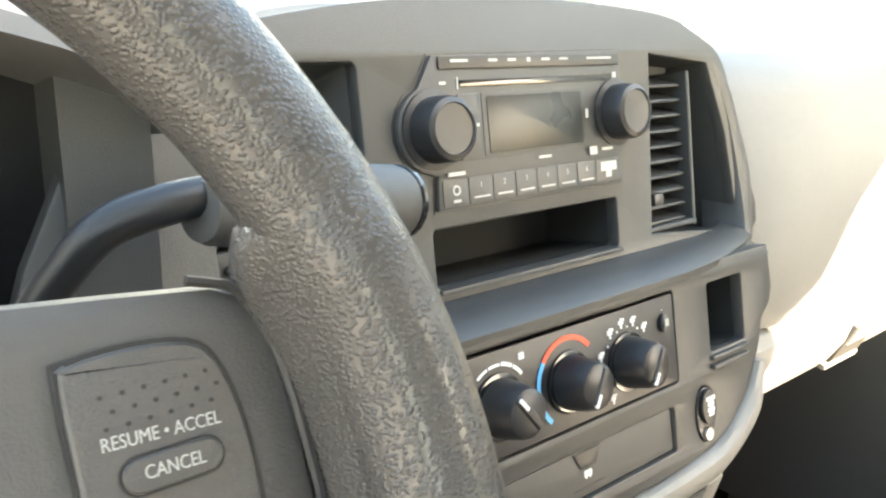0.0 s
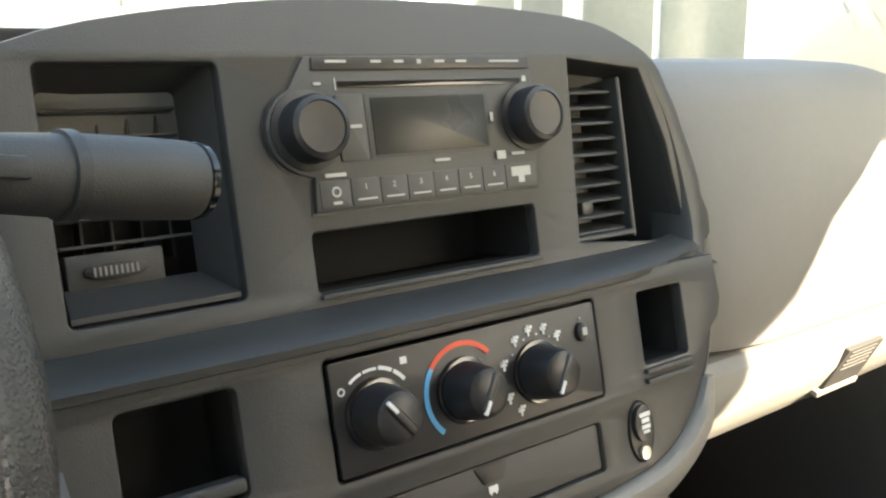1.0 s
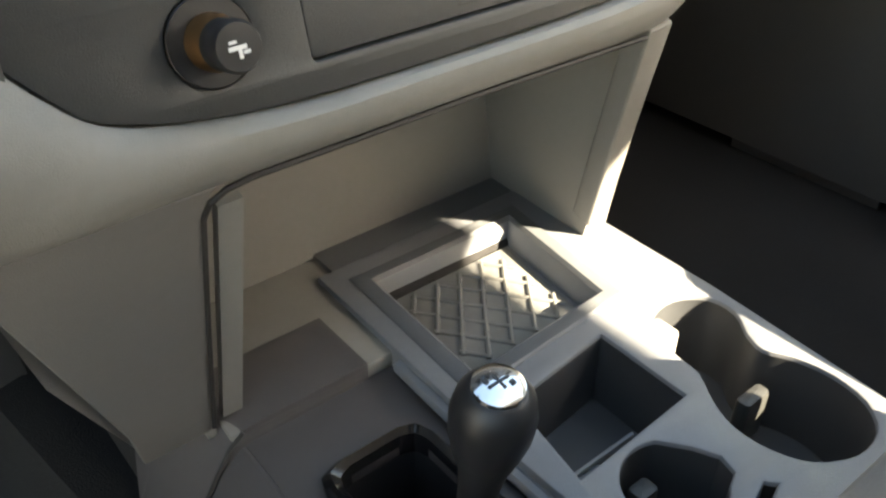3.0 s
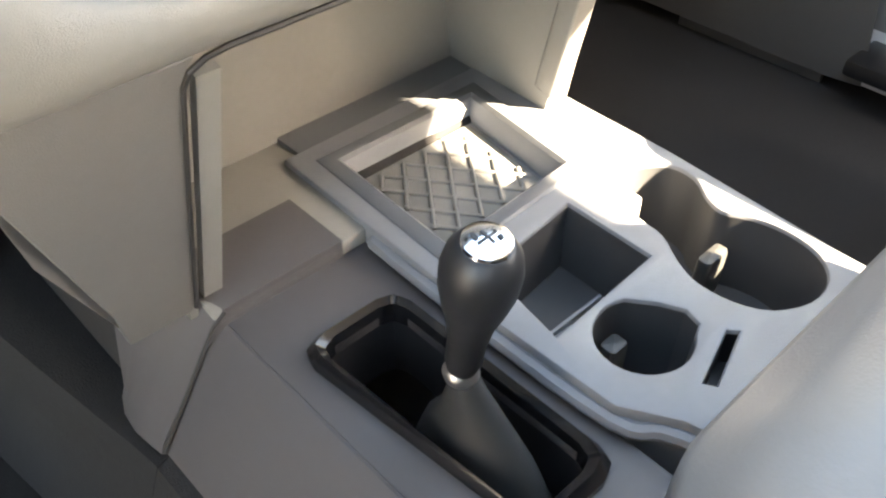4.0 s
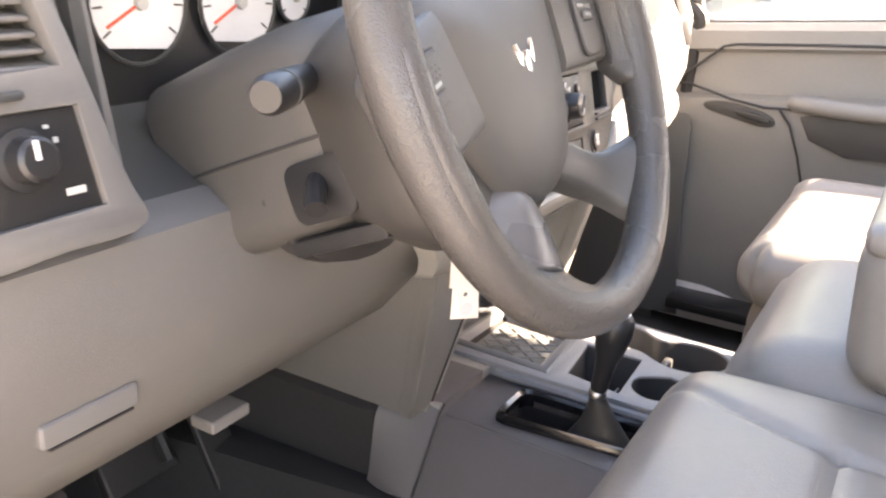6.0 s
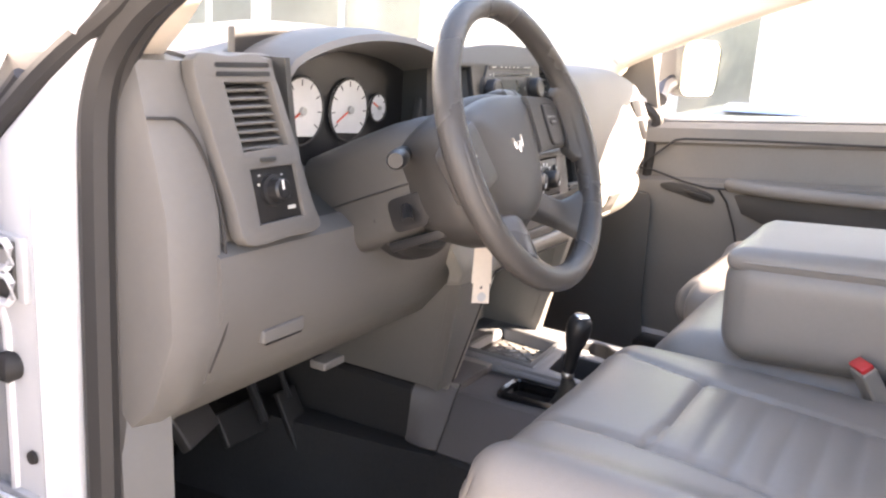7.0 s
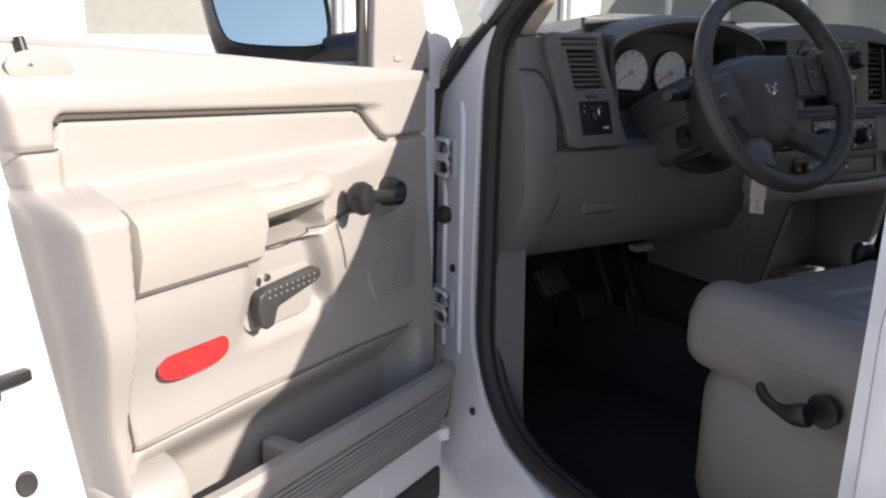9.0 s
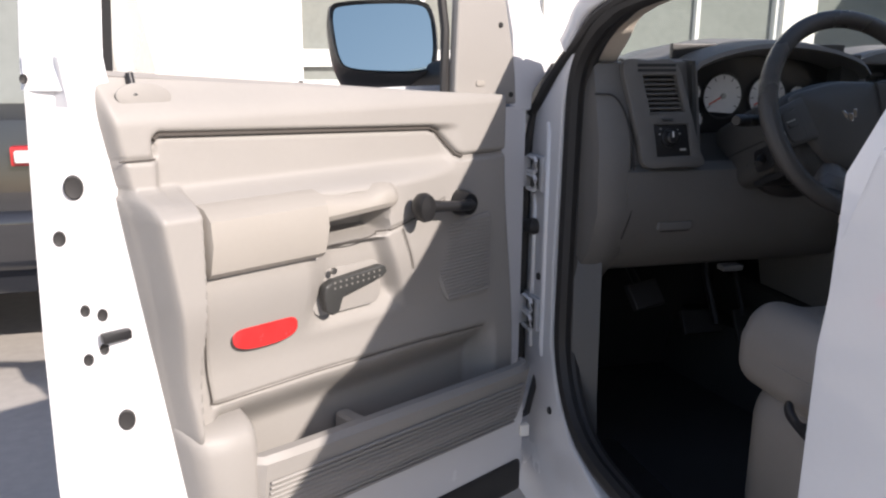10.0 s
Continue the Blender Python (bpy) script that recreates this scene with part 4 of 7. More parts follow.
marks("switch_mark", [(-0.012, -0.030, -0.009, -0.027), (-0.010, -0.020, -0.007, -0.018), (0.024, -0.022, 0.027, -0.020), (0.028, -0.030, 0.031, -0.027), (0.029, -0.059, 0.041, -0.055)], on(LB, 0.0003), M_DIM, lb)
for z0 in (0.0815, 0.0905):
    part("defog_slot", prism(rrect(-0.052, z0, 0.024, z0 + 0.0050, 0.0018), 0.0012, on(LB, 0.0036), 0), M_BLACK, lb)

# ---- instrument cluster ----
ic = thing("instrument_cluster", "dark hooded instrument cluster with white-faced gauges", "gauge cluster", (-0.45, 0.2, 1.37))
hoodr = []
for i in range(25):
    f = i / 24
    x = -0.635 + 0.385 * f
    zt = 1.432 + 0.050 * math.sin(math.pi * min(1, max(0, f))) ** 0.55
    hoodr.append([(x, 0.235, zt + 0.004), (x, 0.13, zt + 0.006), (x, 0.092, zt), (x, 0.088, zt - 0.008), (x, 0.102, zt - 0.016), (x, 0.20, zt - 0.030)])
part("cluster_hood", skin(hoodr), M_DASH, ic, "curved vinyl hood over the gauges")
part("gauge_backplate", box((-0.635, 0.168, 1.24), (-0.25, 0.180, 1.48), 0.003), M_BLACK, ic)
part("hood_cheek", skin([[(-0.640, 0.09, 1.45), (-0.632, 0.09, 1.45), (-0.605, 0.22, 1.45), (-0.640, 0.22, 1.45)], [(-0.632, 0.07, 1.26), (-0.622, 0.07, 1.26), (-0.595, 0.22, 1.26), (-0.632, 0.22, 1.26)]]), M_BEZEL, ic)
part("hood_cheek", skin([[(-0.290, 0.125, 1.46), (-0.255, 0.115, 1.46), (-0.255, 0.22, 1.46), (-0.28, 0.22, 1.46)], [(-0.290, 0.115, 1.26), (-0.255, 0.105, 1.26), (-0.255, 0.22, 1.26), (-0.28, 0.22, 1.26)]]), M_BEZEL, ic)
part("cluster_apron", skin([[(-0.632, 0.080, 1.268), (-0.26, 0.080, 1.268), (-0.26, 0.080, 1.256), (-0.632, 0.080, 1.256)], [(-0.61, 0.172, 1.312), (-0.26, 0.172, 1.312), (-0.26, 0.172, 1.300), (-0.61, 0.172, 1.300)]]), M_BEZEL, ic)
GM = basis((0, 0.166, 0), (1, 0, 0), (0, 0.0, 1))
for x, z, r in ((-0.522, 1.381, 0.0430), (-0.422, 1.379, 0.0420), (-0.588, 1.388, 0.0190), (-0.580, 1.336, 0.0190), (-0.354, 1.380, 0.0200)):
    pts = [(x + r * math.cos(radians(a)), z + r * math.sin(radians(a))) for a in (range(-52, 233, 12) if r > 0.03 else range(0, 360, 18))]
    part("dial", prism(pts, 0.003, on(GM, -0.0), 0.0006), M_DIAL, ic, "white gauge dial")
    part("dial_rim", tube([GM @ Vector((x + r * math.cos(radians(a)), z + r * math.sin(radians(a)), 0.003)) for a in range(0, 360, 15)], 0.0018, 6, True, upv=(0, 1, 0)), M_BEZEL, ic)
    tick = []
    n = 9 if r > 0.03 else 5
    for k in range(n):
        a = radians(215 - 250 * k / (n - 1))
        tick.append(box((-0.0007, r * 0.74, 0), (0.0007, r * 0.92, 0.0005), 0, 1, on(GM, 0.0031) @ Matrix.Translation((x, z, 0)) @ pose(0, 0, 0, 0, 0, math.degrees(a) - 90)))
    part("dial_ticks", merge(*tick), M_BLACK, ic, "", False)
    part("needle", box((-0.001, -0.004, 0), (0.001, r * 0.78, 0.001), 0, 1, on(GM, 0.0040) @ Matrix.Translation((x, z, 0)) @ pose(0, 0, 0, 0, 0, 118 if r > 0.03 else 60)), M_REDARC, ic, "red needle")
    part("needle_cap", lathe([(0.0055 if r > 0.03 else 0.003, 0), (0.005 if r > 0.03 else 0.0027, 0.004), (0, 0.0045)], on(GM, 0.004) @ Matrix.Translation((x, z, 0)), 16), M_DIM, ic)

# ---- steering wheel ----
WC = Vector((-0.456, -0.1215, 1.371))
WA = Vector((0, -0.921, 0.389))
WM = basis(WC, (1, 0, 0), (0, 0.389, 0.921))
RR = 0.1640
sw = thing("steering_wheel", "dark leather steering wheel with cruise buttons on its spokes", "steering wheel", WC)
PN = -0.012


def rim_r(a):
    return 0.0148 + 0.0012 * max(0, math.cos(a * 2)) ** 4


part("rim", tube([WM @ Vector((RR * math.cos(2 * math.pi * i / 120), RR * math.sin(2 * math.pi * i / 120), 0)) for i in range(120)], [rim_r(2 * math.pi * i / 120) for i in range(120)], 24, True, upv=WA), M_WHEEL, sw, "grained dark leather rim")
WH = WM @ pose(0, 0, 0, 0, 0, 7)
pad = smooth_loop([(-0.086, 0.052), (-0.04, 0.062), (0.0, 0.065), (0.04, 0.062), (0.086, 0.052), (0.088, 0.010), (0.074, -0.035), (0.044, -0.078), (0.0, -0.093), (-0.044, -0.078), (-0.074, -0.035), (-0.088, 0.010)], 4)
rings = []
for f, z in ((1.0, -0.075), (1.0, -0.040), (0.985, -0.033), (0.95, -0.027), (0.90, -0.0235), (0.75, -0.0180), (0.5, -0.0140), (0.25, -0.0122), (0.05, -0.0120)):
    rings.append([WH @ Vector((x * f, y * f - 0.006 * (1 - f), z)) for x, y in pad])
part("airbag_cover", skin(rings), M_WHEELP, sw, "dark grey horn pad")
skirt = smooth_loop([(-0.094, 0.050), (-0.045, 0.066), (0.0, 0.070), (0.045, 0.066), (0.094, 0.052), (0.096, 0.008), (0.084, -0.040), (0.050, -0.086), (0.004, -0.103), (-0.044, -0.100), (-0.084, -0.082), (-0.106, -0.050), (-0.104, 0.0)], 4)
part("hub_skirt", skin([[WH @ Vector((x * f, y * f, z)) for x, y in skirt] for f, z in ((0.86, -0.120), (1.00, -0.085), (1.04, -0.060), (1.01, -0.048), (0.96, -0.041), (0.84, -0.036))]), M_SKIRT, sw, "darker moulded skirt behind the horn pad", True, 60)
em = [[(-0.0150, 0.010), (-0.0085, 0.010), (-0.0055, 0.002), (-0.0075, -0.006), (-0.0110, -0.003)], [(0.0150, 0.010), (0.0085, 0.010), (0.0055, 0.002), (0.0075, -0.006), (0.0110, -0.003)], [(-0.005, 0.004), (0.005, 0.004), (0.0035, -0.008), (0.0, -0.0105), (-0.0035, -0.008)]]
part("emblem", merge(*[prism(e, 0.002, on(WH, -0.0128), 0.0006) for e in em]), M_CHROME, sw, "chrome emblem shape")


def spoke_ring(x, y0, y1, z0, z1, s):
    m_ = min(0.012, abs(y0 - y1) * 0.25)
    return [WR @ Vector((s * x, y, z)) for y, z in ((y0 - 0.001, z0 + 0.006), (y0, z1 - 0.006), (y0 - 0.0012, z1 - 0.0025), (y0 - m_ * 0.45, z1 - 0.0006), (y0 - m_, z1), (y1 + m_, z1), (y1 + m_ * 0.45, z1 - 0.0006), (y1 + 0.0012, z1 - 0.0025), (y1, z1 - 0.006), (y1 + 0.001, z0 + 0.006), (y1 + 0.006, z0), (y0 - 0.006, z0))]


def flare(m, s, a0, a1, gap, n=26):
    """Leather web between a spoke's end and the rim, tangent to the rim, over angles a0 to a1."""
    rings = []
    for i in range(n + 1):
        a = a0 + (a1 - a0) * i / n
        e = min(i, n - i) / n
        k = min(1.0, e / 0.16)
        g = gap + (RR - 0.0150 - gap) * (1 - math.sqrt(max(0.0, 1 - (1 - k) ** 2)))
        zg = -0.0125 * k
        ca, sa = math.cos(radians(a)), math.sin(radians(a))
        R = 0.0146 + 0.0020 * k
        x0, z0, x2, z2 = g + 0.002, zg + 0.0045 * k + 0.002, RR - 0.009, math.sqrt(R * R - 0.009 ** 2)
        x1 = x0 + 0.45 * (x2 - x0)
        z1 = z2 - 0.63 * (x2 - x1)
        prof = [(g + 0.004, zg - 0.014), (g, zg - 0.004), (g + 0.0004, zg + 0.001)]
        for j in range(7):
            f = j / 6
            prof.append((x0 * (1 - f) ** 2 + 2 * x1 * f * (1 - f) + x2 * f * f, z0 * (1 - f) ** 2 + 2 * z1 * f * (1 - f) + z2 * f * f))
        prof += [(RR + q, math.sqrt(R * R - q * q)) for q in (-0.0065, -0.003, 0.0, 0.004, 0.008)] + [(RR + 0.009, R * 0.6), (RR, 0.002), (RR - 0.004, -0.010)]
        rings.append([m @ Vector((s * r * ca, r * sa, z)) for r, z in prof])
    return skin(rings)


WR = WM
for s in (1, -1):
    if s < 0:
        WR = WM @ pose(0, 0, 0, 0, 0, 18)
    part("spoke", skin([spoke_ring(*r, s) for r in ((0.070, 0.0600, -0.014, -0.052, -0.0160), (0.086, 0.0592, -0.013, -0.050, -0.0145), (0.110, 0.0570, -0.012, -0.046, -0.0125), (0.130, 0.0550, -0.012, -0.042, -0.0120), (0.1390, 0.0510, -0.012, -0.038, -0.0122), (0.1425, 0.0460, -0.010, -0.034, -0.0135))]), M_WHEELP, sw)
    # leather flare that joins the spoke to the rim
    part("rim_flare", flare(WR, s, -13.0, 25.5, 0.1445), M_WHEEL, sw, "grained leather flare from spoke to rim", True, 70)
    part("spoke_gap", tube([WR @ Vector((s * x, y, z)) for x, y, z in ((0.1245, 0.0565, -0.0128), (0.1330, 0.0540, -0.0122), (0.1380, 0.0490, -0.0118), (0.1405, 0.0400, -0.0116), (0.1425, 0.0260, -0.0115), (0.1435, 0.0080, -0.0115), (0.1430, -0.0080, -0.0115), (0.1400, -0.0160, -0.0120))], 0.0012, 6), M_RUBBER, sw)
    # lower arm that runs from the hub to the rim
    if s > 0:
        arm_rings = []
        for f in (0.0, 0.15, 0.3, 0.45, 0.6, 0.72, 0.82, 0.90, 0.96, 1.0):
            cx_, cy_ = 0.040 + 0.080 * f, -0.062 - 0.044 * f
            hw = 0.0185 - 0.003 * math.sin(math.pi * min(1, f * 1.2)) + 0.020 * max(0, (f - 0.70) / 0.30) ** 2
            zt = -0.034 + 0.016 * f + 0.024 * max(0, (f - 0.6) / 0.4) ** 2
            th = 0.030 - 0.012 * f
            d = Vector((0.876, -0.482))
            nrm_ = Vector((-d.y, d.x))
            arm_rings.append([WM @ Vector((cx_ + nrm_.x * hw * a, cy_ + nrm_.y * hw * a, zt - b)) for a, b in ((-1, th), (-1.0, 0.008), (-0.92, 0.003), (-0.7, 0.0006), (0, 0), (0.7, 0.0006), (0.92, 0.003), (1.0, 0.008), (1, th))])
        part("spoke", skin(arm_rings), M_WHEELP, sw, "plain lower arm of the wheel", True, 70)
    pod = [(0.0962, 0.0421), (0.0985, 0.0450), (0.1105, 0.0458), (0.1215, 0.0442), (0.1265, 0.0395), (0.1295, 0.0280), (0.1302, 0.009), (0.1270, -0.0035), (0.1150, -0.0070), (0.1020, -0.0065), (0.0972, -0.0010), (0.0962, 0.018)]
    pod = smooth_loop([(s * x, y) for x, y in pod], 3)
    part("switch_pod", prism(pod, 0.0042, on(WR, PN - 0.0026), 0.0016, 3), M_WHEELP, sw, "cruise control switch pod with white lettering")
    part("pod_gap", prism([(s * 0.1132 + (x - s * 0.1132) * 1.05, 0.019 + (y - 0.019) * 1.035) for x, y in pod], 0.0022, on(WR, PN - 0.0018), 0), M_RUBBER, sw)
    cx = s * 0.1133
    part("cancel_gap", prism(rrect(cx - 0.0106, 0.0178, cx + 0.0106, 0.0257, 0.0039), 0.0006, on(WR, PN + 0.0015), 0), M_RUBBER, sw)
    part("cancel_button", prism(rrect(cx - 0.0100, 0.0184, cx + 0.0100, 0.0251, 0.0033), 0.0016, on(WR, PN + 0.0014), 0.0009, 3), M_WHEELP, sw)
    bumps = []
    for r in range(3):
        for c in range(6):
            bumps.append(prism(ellipse(cx - 0.0108 + c * 0.0042 + (r % 2) * 0.0018, 0.0378 - r * 0.0030, 0.0005, 0.0005, 6), 0.0004, on(WR, PN + 0.0015), 0))
    part("grip_dots", merge(*bumps), M_RUBBER, sw)
    if s > 0:
        part("lettering", text_mesh("RESUME \u2022 ACCEL", 0.0038, on(WR, PN + 0.0017) @ Matrix.Translation((0.1127, 0.0285, 0)) @ pose(0, 0, 0, 0, 0, -2.5), 0.0001, 0.83), M_DIM, sw, "white switch lettering", False)
        part("lettering", text_mesh("CANCEL", 0.0038, on(WR, PN + 0.0031) @ Matrix.Translation((cx, 0.0218, 0)) @ pose(0, 0, 0, 0, 0, -2), 0.0001, 0.83), M_DIM, sw, "white switch lettering", False)
    else:
        marks("button_label", [(cx - 0.010, 0.0275, cx + 0.008, 0.0295)], on(WR, PN + 0.0016), M_DIM, sw)
# wide lower spoke: a folded cover down to a seam, then a leather flare into the rim
WL = WM @ pose(0, 0, 0, 0, 0, -19)
bs = []
for y, w, z0, z1 in ((-0.070, 0.022, -0.070, -0.040), (-0.078, 0.0255, -0.062, -0.030), (-0.086, 0.0275, -0.058, -0.0245), (-0.096, 0.0285, -0.054, -0.0205), (-0.108, 0.0295, -0.048, -0.0170), (-0.122, 0.0315, -0.042, -0.0135), (-0.1350, 0.0345, -0.036, -0.0115)):
    bs.append([WL @ Vector((x * w, y - 0.004 * x * x, z)) for x, z in ((-1, z0), (-1, z1 - 0.018), (-0.96, z1 - 0.0145), (-0.70, z1 - 0.0085), (-0.42, z1 - 0.0030), (-0.25, z1 - 0.0006), (-0.08, z1), (0.15, z1 - 0.0006), (0.45, z1 - 0.0020), (0.75, z1 - 0.0048), (0.94, z1 - 0.0090), (1, z1 - 0.013), (1, z0))])
part("lower_spoke", skin(bs), M_SPOKE, sw, "wide folded lower spoke in satin grey plastic", True, 60)
fl = []
for y, w, z0, z1 in ((-0.1355, 0.034, -0.034, -0.0112), (-0.1390, 0.037, -0.030, -0.0085), (-0.1430, 0.042, -0.026, -0.0050), (-0.1475, 0.049, -0.020, 0.0000), (-0.1520, 0.056, -0.016, 0.0050), (-0.1580, 0.060, -0.012, 0.0090)):
    up_ = 0.0 if y > -0.140 else 3.0 * (abs(y) - 0.140) / 0.018
    fl.append([WL @ Vector((x, y + up_ * x * x, z)) for x, z in ((-w, z0), (-w, z1 - 0.010), (-w * 0.9, z1 - 0.006), (-w * 0.5, z1 - 0.001), (0, z1), (w * 0.5, z1 - 0.001), (w * 0.9, z1 - 0.006), (w, z1 - 0.010), (w, z0))])
part("rim_flare", skin(fl), M_WHEEL, sw, "grained leather flare of the lower spoke", True, 60)
part("spoke_seam", tube([WL @ Vector((x, -0.1352, -0.0108 - 0.0115 * (abs(x) / 0.034) ** 2)) for x in (-0.034, -0.026, -0.016, 0, 0.016, 0.026, 0.034)], 0.0013, 6), M_RUBBER, sw)

# ---- steering column ----
col = thing("steering_column", "grey plastic steering column shroud with key switch", "steering column", (-0.45, 0.05, 1.3))
UPW = Vector((0, 0.389, 0.921))
colr = []
for d, w, h0, h1, r in ((0.072, 0.058, -0.050, 0.046, 0.03), (0.080, 0.072, -0.060, 0.056, 0.035), (0.095, 0.086, -0.068, 0.062, 0.032), (0.13, 0.092, -0.072, 0.064, 0.028), (0.18, 0.094, -0.074, 0.063, 0.026), (0.26, 0.092, -0.074, 0.060, 0.026)):
    colr.append([WC - WA * d + Vector((x, 0, 0)) + UPW * y for x, y in rrect(-w, h0, w, h1, r, 5)])
part("shroud", skin(colr), M_COLUMN, col)
part("shroud_seam", tube([WC - WA * d + Vector((-w - 0.0002, 0, 0)) + UPW * (-0.010) for d, w in ((0.082, 0.073), (0.095, 0.086), (0.13, 0.092), (0.18, 0.094), (0.26, 0.092))], 0.0013, 6), M_RUBBER, col)
part("column_boot", lathe([(0.080, 0.0), (0.082, 0.015), (0.070, 0.03)], basis(WC - WA * 0.19 - UPW * 0.040, (1, 0, 0), (0, 0.375, 0.927)) @ Matrix.Diagonal((1.15, 0.75, 1, 1)), 28), M_RUBBER, col)
# flat black plate paints the shade of the lever's pocket
part("lever_pocket", prism(rrect(-0.026, -0.022, 0.026, 0.018, 0.010), 0.004, basis(WC - WA * 0.125 + Vector((-0.0915, 0, 0)) - UPW * 0.040, -WA, UPW) @ Matrix.Diagonal((1, 1, -1, 1)), 0.001), M_BLACK, col, "black plate drawing the shaded pocket of the tilt lever")
# black box stands in for the shadow under the shroud
part("column_shadow", box((-0.088, -0.082, -0.020), (0.088, -0.070, 0.060), 0.004, 2, basis(WC - WA * 0.15, (1, 0, 0), UPW)), M_BLACK, col, "black box standing for the shadow below the shroud")
st = thing("turn_signal_stalk", "dark turn signal stalk with ribbed round end", "column stalk", (-0.58, -0.02, 1.36))
part("stalk", tube(smooth_line([(-0.52, 0.0, 1.350), (-0.57, -0.022, 1.352), (-0.605, -0.042, 1.354)], 4), [0.009] * 4 + [0.010] * 4 + [0.011], 12), M_BLACK, st)
part("stalk_end", tube([(-0.600, -0.040, 1.354), (-0.632, -0.056, 1.356), (-0.638, -0.059, 1.356)], [0.0105, 0.0105, 0.008], 18), M_BLACK, st)
part("stalk_ring", tube([(-0.606, -0.043, 1.3545), (-0.611, -0.0455, 1.3547)], 0.0112, 18), M_BEZEL, st)
ig = thing("ignition_lock", "black ignition lock with key in the column", "ignition lock", (-0.40, 0.0, 1.29))
part("lock_barrel", lathe([(0.020, 0.0), (0.019, 0.012), (0.012, 0.014), (0.011, 0.022), (0.0, 0.022)], basis((-0.372, 0.0, 1.318), (0, 1, 0), (-0.375 * 0, 0.2, 0.98)), 24), M_BLACK, ig)
part("tilt_lever", tube(smooth_line([(-0.540, -0.015, 1.290), (-0.558, -0.025, 1.286), (-0.570, -0.035, 1.278)], 3), 0.007, 10), M_BLACK, ig)
# column shift lever
sl = thing("column_shifter", "bent column shift lever with fat black handle", "shift lever", (-0.25, 0.0, 1.4))
part("lever_tube", tube(smooth_line([(-0.385, 0.045, 1.330), (-0.345, 0.033, 1.355), (-0.325, 0.022, 1.386), (-0.312, 0.014, 1.403), (-0.292, 0.008, 1.410), (-0.275, 0.008, 1.411)], 5), 0.0068, 14), M_BLACK, sl)
hx = Vector((-0.182, 0.030, 1.392)) - Vector((-0.285, 0.004, 1.407))
part("lever_handle", tube([Vector((-0.285, 0.004, 1.407)) + hx * f for f in (0, 0.04, 0.25, 0.5, 0.75, 0.92, 0.95)], [0.0100, 0.0115, 0.0140, 0.0158, 0.0164, 0.0162, 0.0156], 24), M_COLUMN, sl, "fat black shift handle")
part("handle_cap", tube([Vector((-0.285, 0.004, 1.407)) + hx * f for f in (0.955, 0.96, 0.985, 1.0)], [0.0157, 0.0162, 0.0160, 0.0135], 24), M_GLOSSBLACK, sl, "glossy end cap")
part("handle_band", tube([Vector((-0.285, 0.004, 1.407)) + hx * f for f in (0.425, 0.43, 0.475, 0.48)], [0.0152, 0.0168, 0.0172, 0.0158], 24), M_BEZEL, sl)
part("handle_button", box((-0.006, -0.004, 0.013), (0.008, 0.004, 0.0185), 0.002, 2, basis(Vector((-0.285, 0.004, 1.407)) + hx * 0.2, hx, (0, 0.2, 1))), M_BEZEL, sl)
# key tag
tg = thing("key_tag", "cream paper key tag with punched hole, hanging from the key", "key tag", (-0.375, -0.03, 1.15))
TGM = basis((-0.365, -0.029, 1.171), (0.80, -0.6, 0.0), (0.02, 0.02, 1))
plate("tag_card", [(-0.013, 0.048), (0.012, 0.056), (0.015, -0.012), (0.012, -0.012), (0.013, -0.040), (-0.013, -0.038), (-0.012, -0.010), (-0.015, -0.010)], [ellipse(0.0, -0.017, 0.0022, 0.0022, 10)], 0.0016, TGM, M_TAG, tg, bev=0.0003)
part("tag_dot", prism(ellipse(0.001, -0.030, 0.0065, 0.0065, 18), 0.0008, on(TGM, 0.0016), 0), M_HINGE, tg)
part("key_ring", tube([TGM @ Vector((0.012 * math.cos(a), 0.066 + 0.012 * math.sin(a), 0)) for a in [i * math.pi / 10 for i in range(20)]], 0.0009, 6, True), M_METAL, tg)
part("key_chain", tube([TGM @ Vector((0.0, 0.076, 0)), (-0.374, -0.015, 1.29), (-0.374, -0.008, 1.315)], 0.0012, 6), M_METAL, tg)

# ---- pedals and hood release ----
pb = thing("brake_pedal", "dark brake pedal pad on a steel arm", "pedal", (-0.36, 0.3, 0.85))
part("pedal_pad", box((-0.050, -0.030, -0.008), (0.050, 0.030, 0.008), 0.006, 3, pose(-0.375, 0.40, 0.83, 60)), M_RUBBER, pb)
part("pedal_arm", tube([(-0.350, 0.37, 0.83), (-0.352, 0.43, 0.94), (-0.355, 0.45, 1.08)], 0.009, 8), M_BLACK, pb)
pk = thing("parking_brake_pedal", "grey parking brake pedal under the dash", "pedal", (-0.59, 0.3, 0.94))
part("pedal_pad", box((-0.045, -0.030, -0.009), (0.045, 0.030, 0.009), 0.006, 3, pose(-0.590, 0.29, 0.945, 55, 0, 20)), M_RUBBER, pk)
part("pedal_arm", tube([(-0.59, 0.30, 0.945), (-0.60, 0.36, 1.0), (-0.60, 0.38, 1.08)], 0.009, 8), M_BLACK, pk)
pa = thing("accelerator_pedal", "slim dark accelerator pedal", "pedal", (-0.22, 0.36, 0.8))
part("pedal_pad", box((-0.025, -0.07, -0.006), (0.025, 0.07, 0.006), 0.005, 3, pose(-0.265, 0.37, 0.79, 62)), M_RUBBER, pa)
part("pedal_arm", tube([(-0.265, 0.39, 0.84), (-0.265, 0.46, 0.98)], 0.006, 8), M_BLACK, pa)
hr = thing("hood_release", "small grey hood release handle", "handle", (-0.486, 0.143, 1.046))
part("release_lever", box((-0.515, 0.118, 1.038), (-0.470, 0.145, 1.050), 0.004, 3), M_DASH, hr)
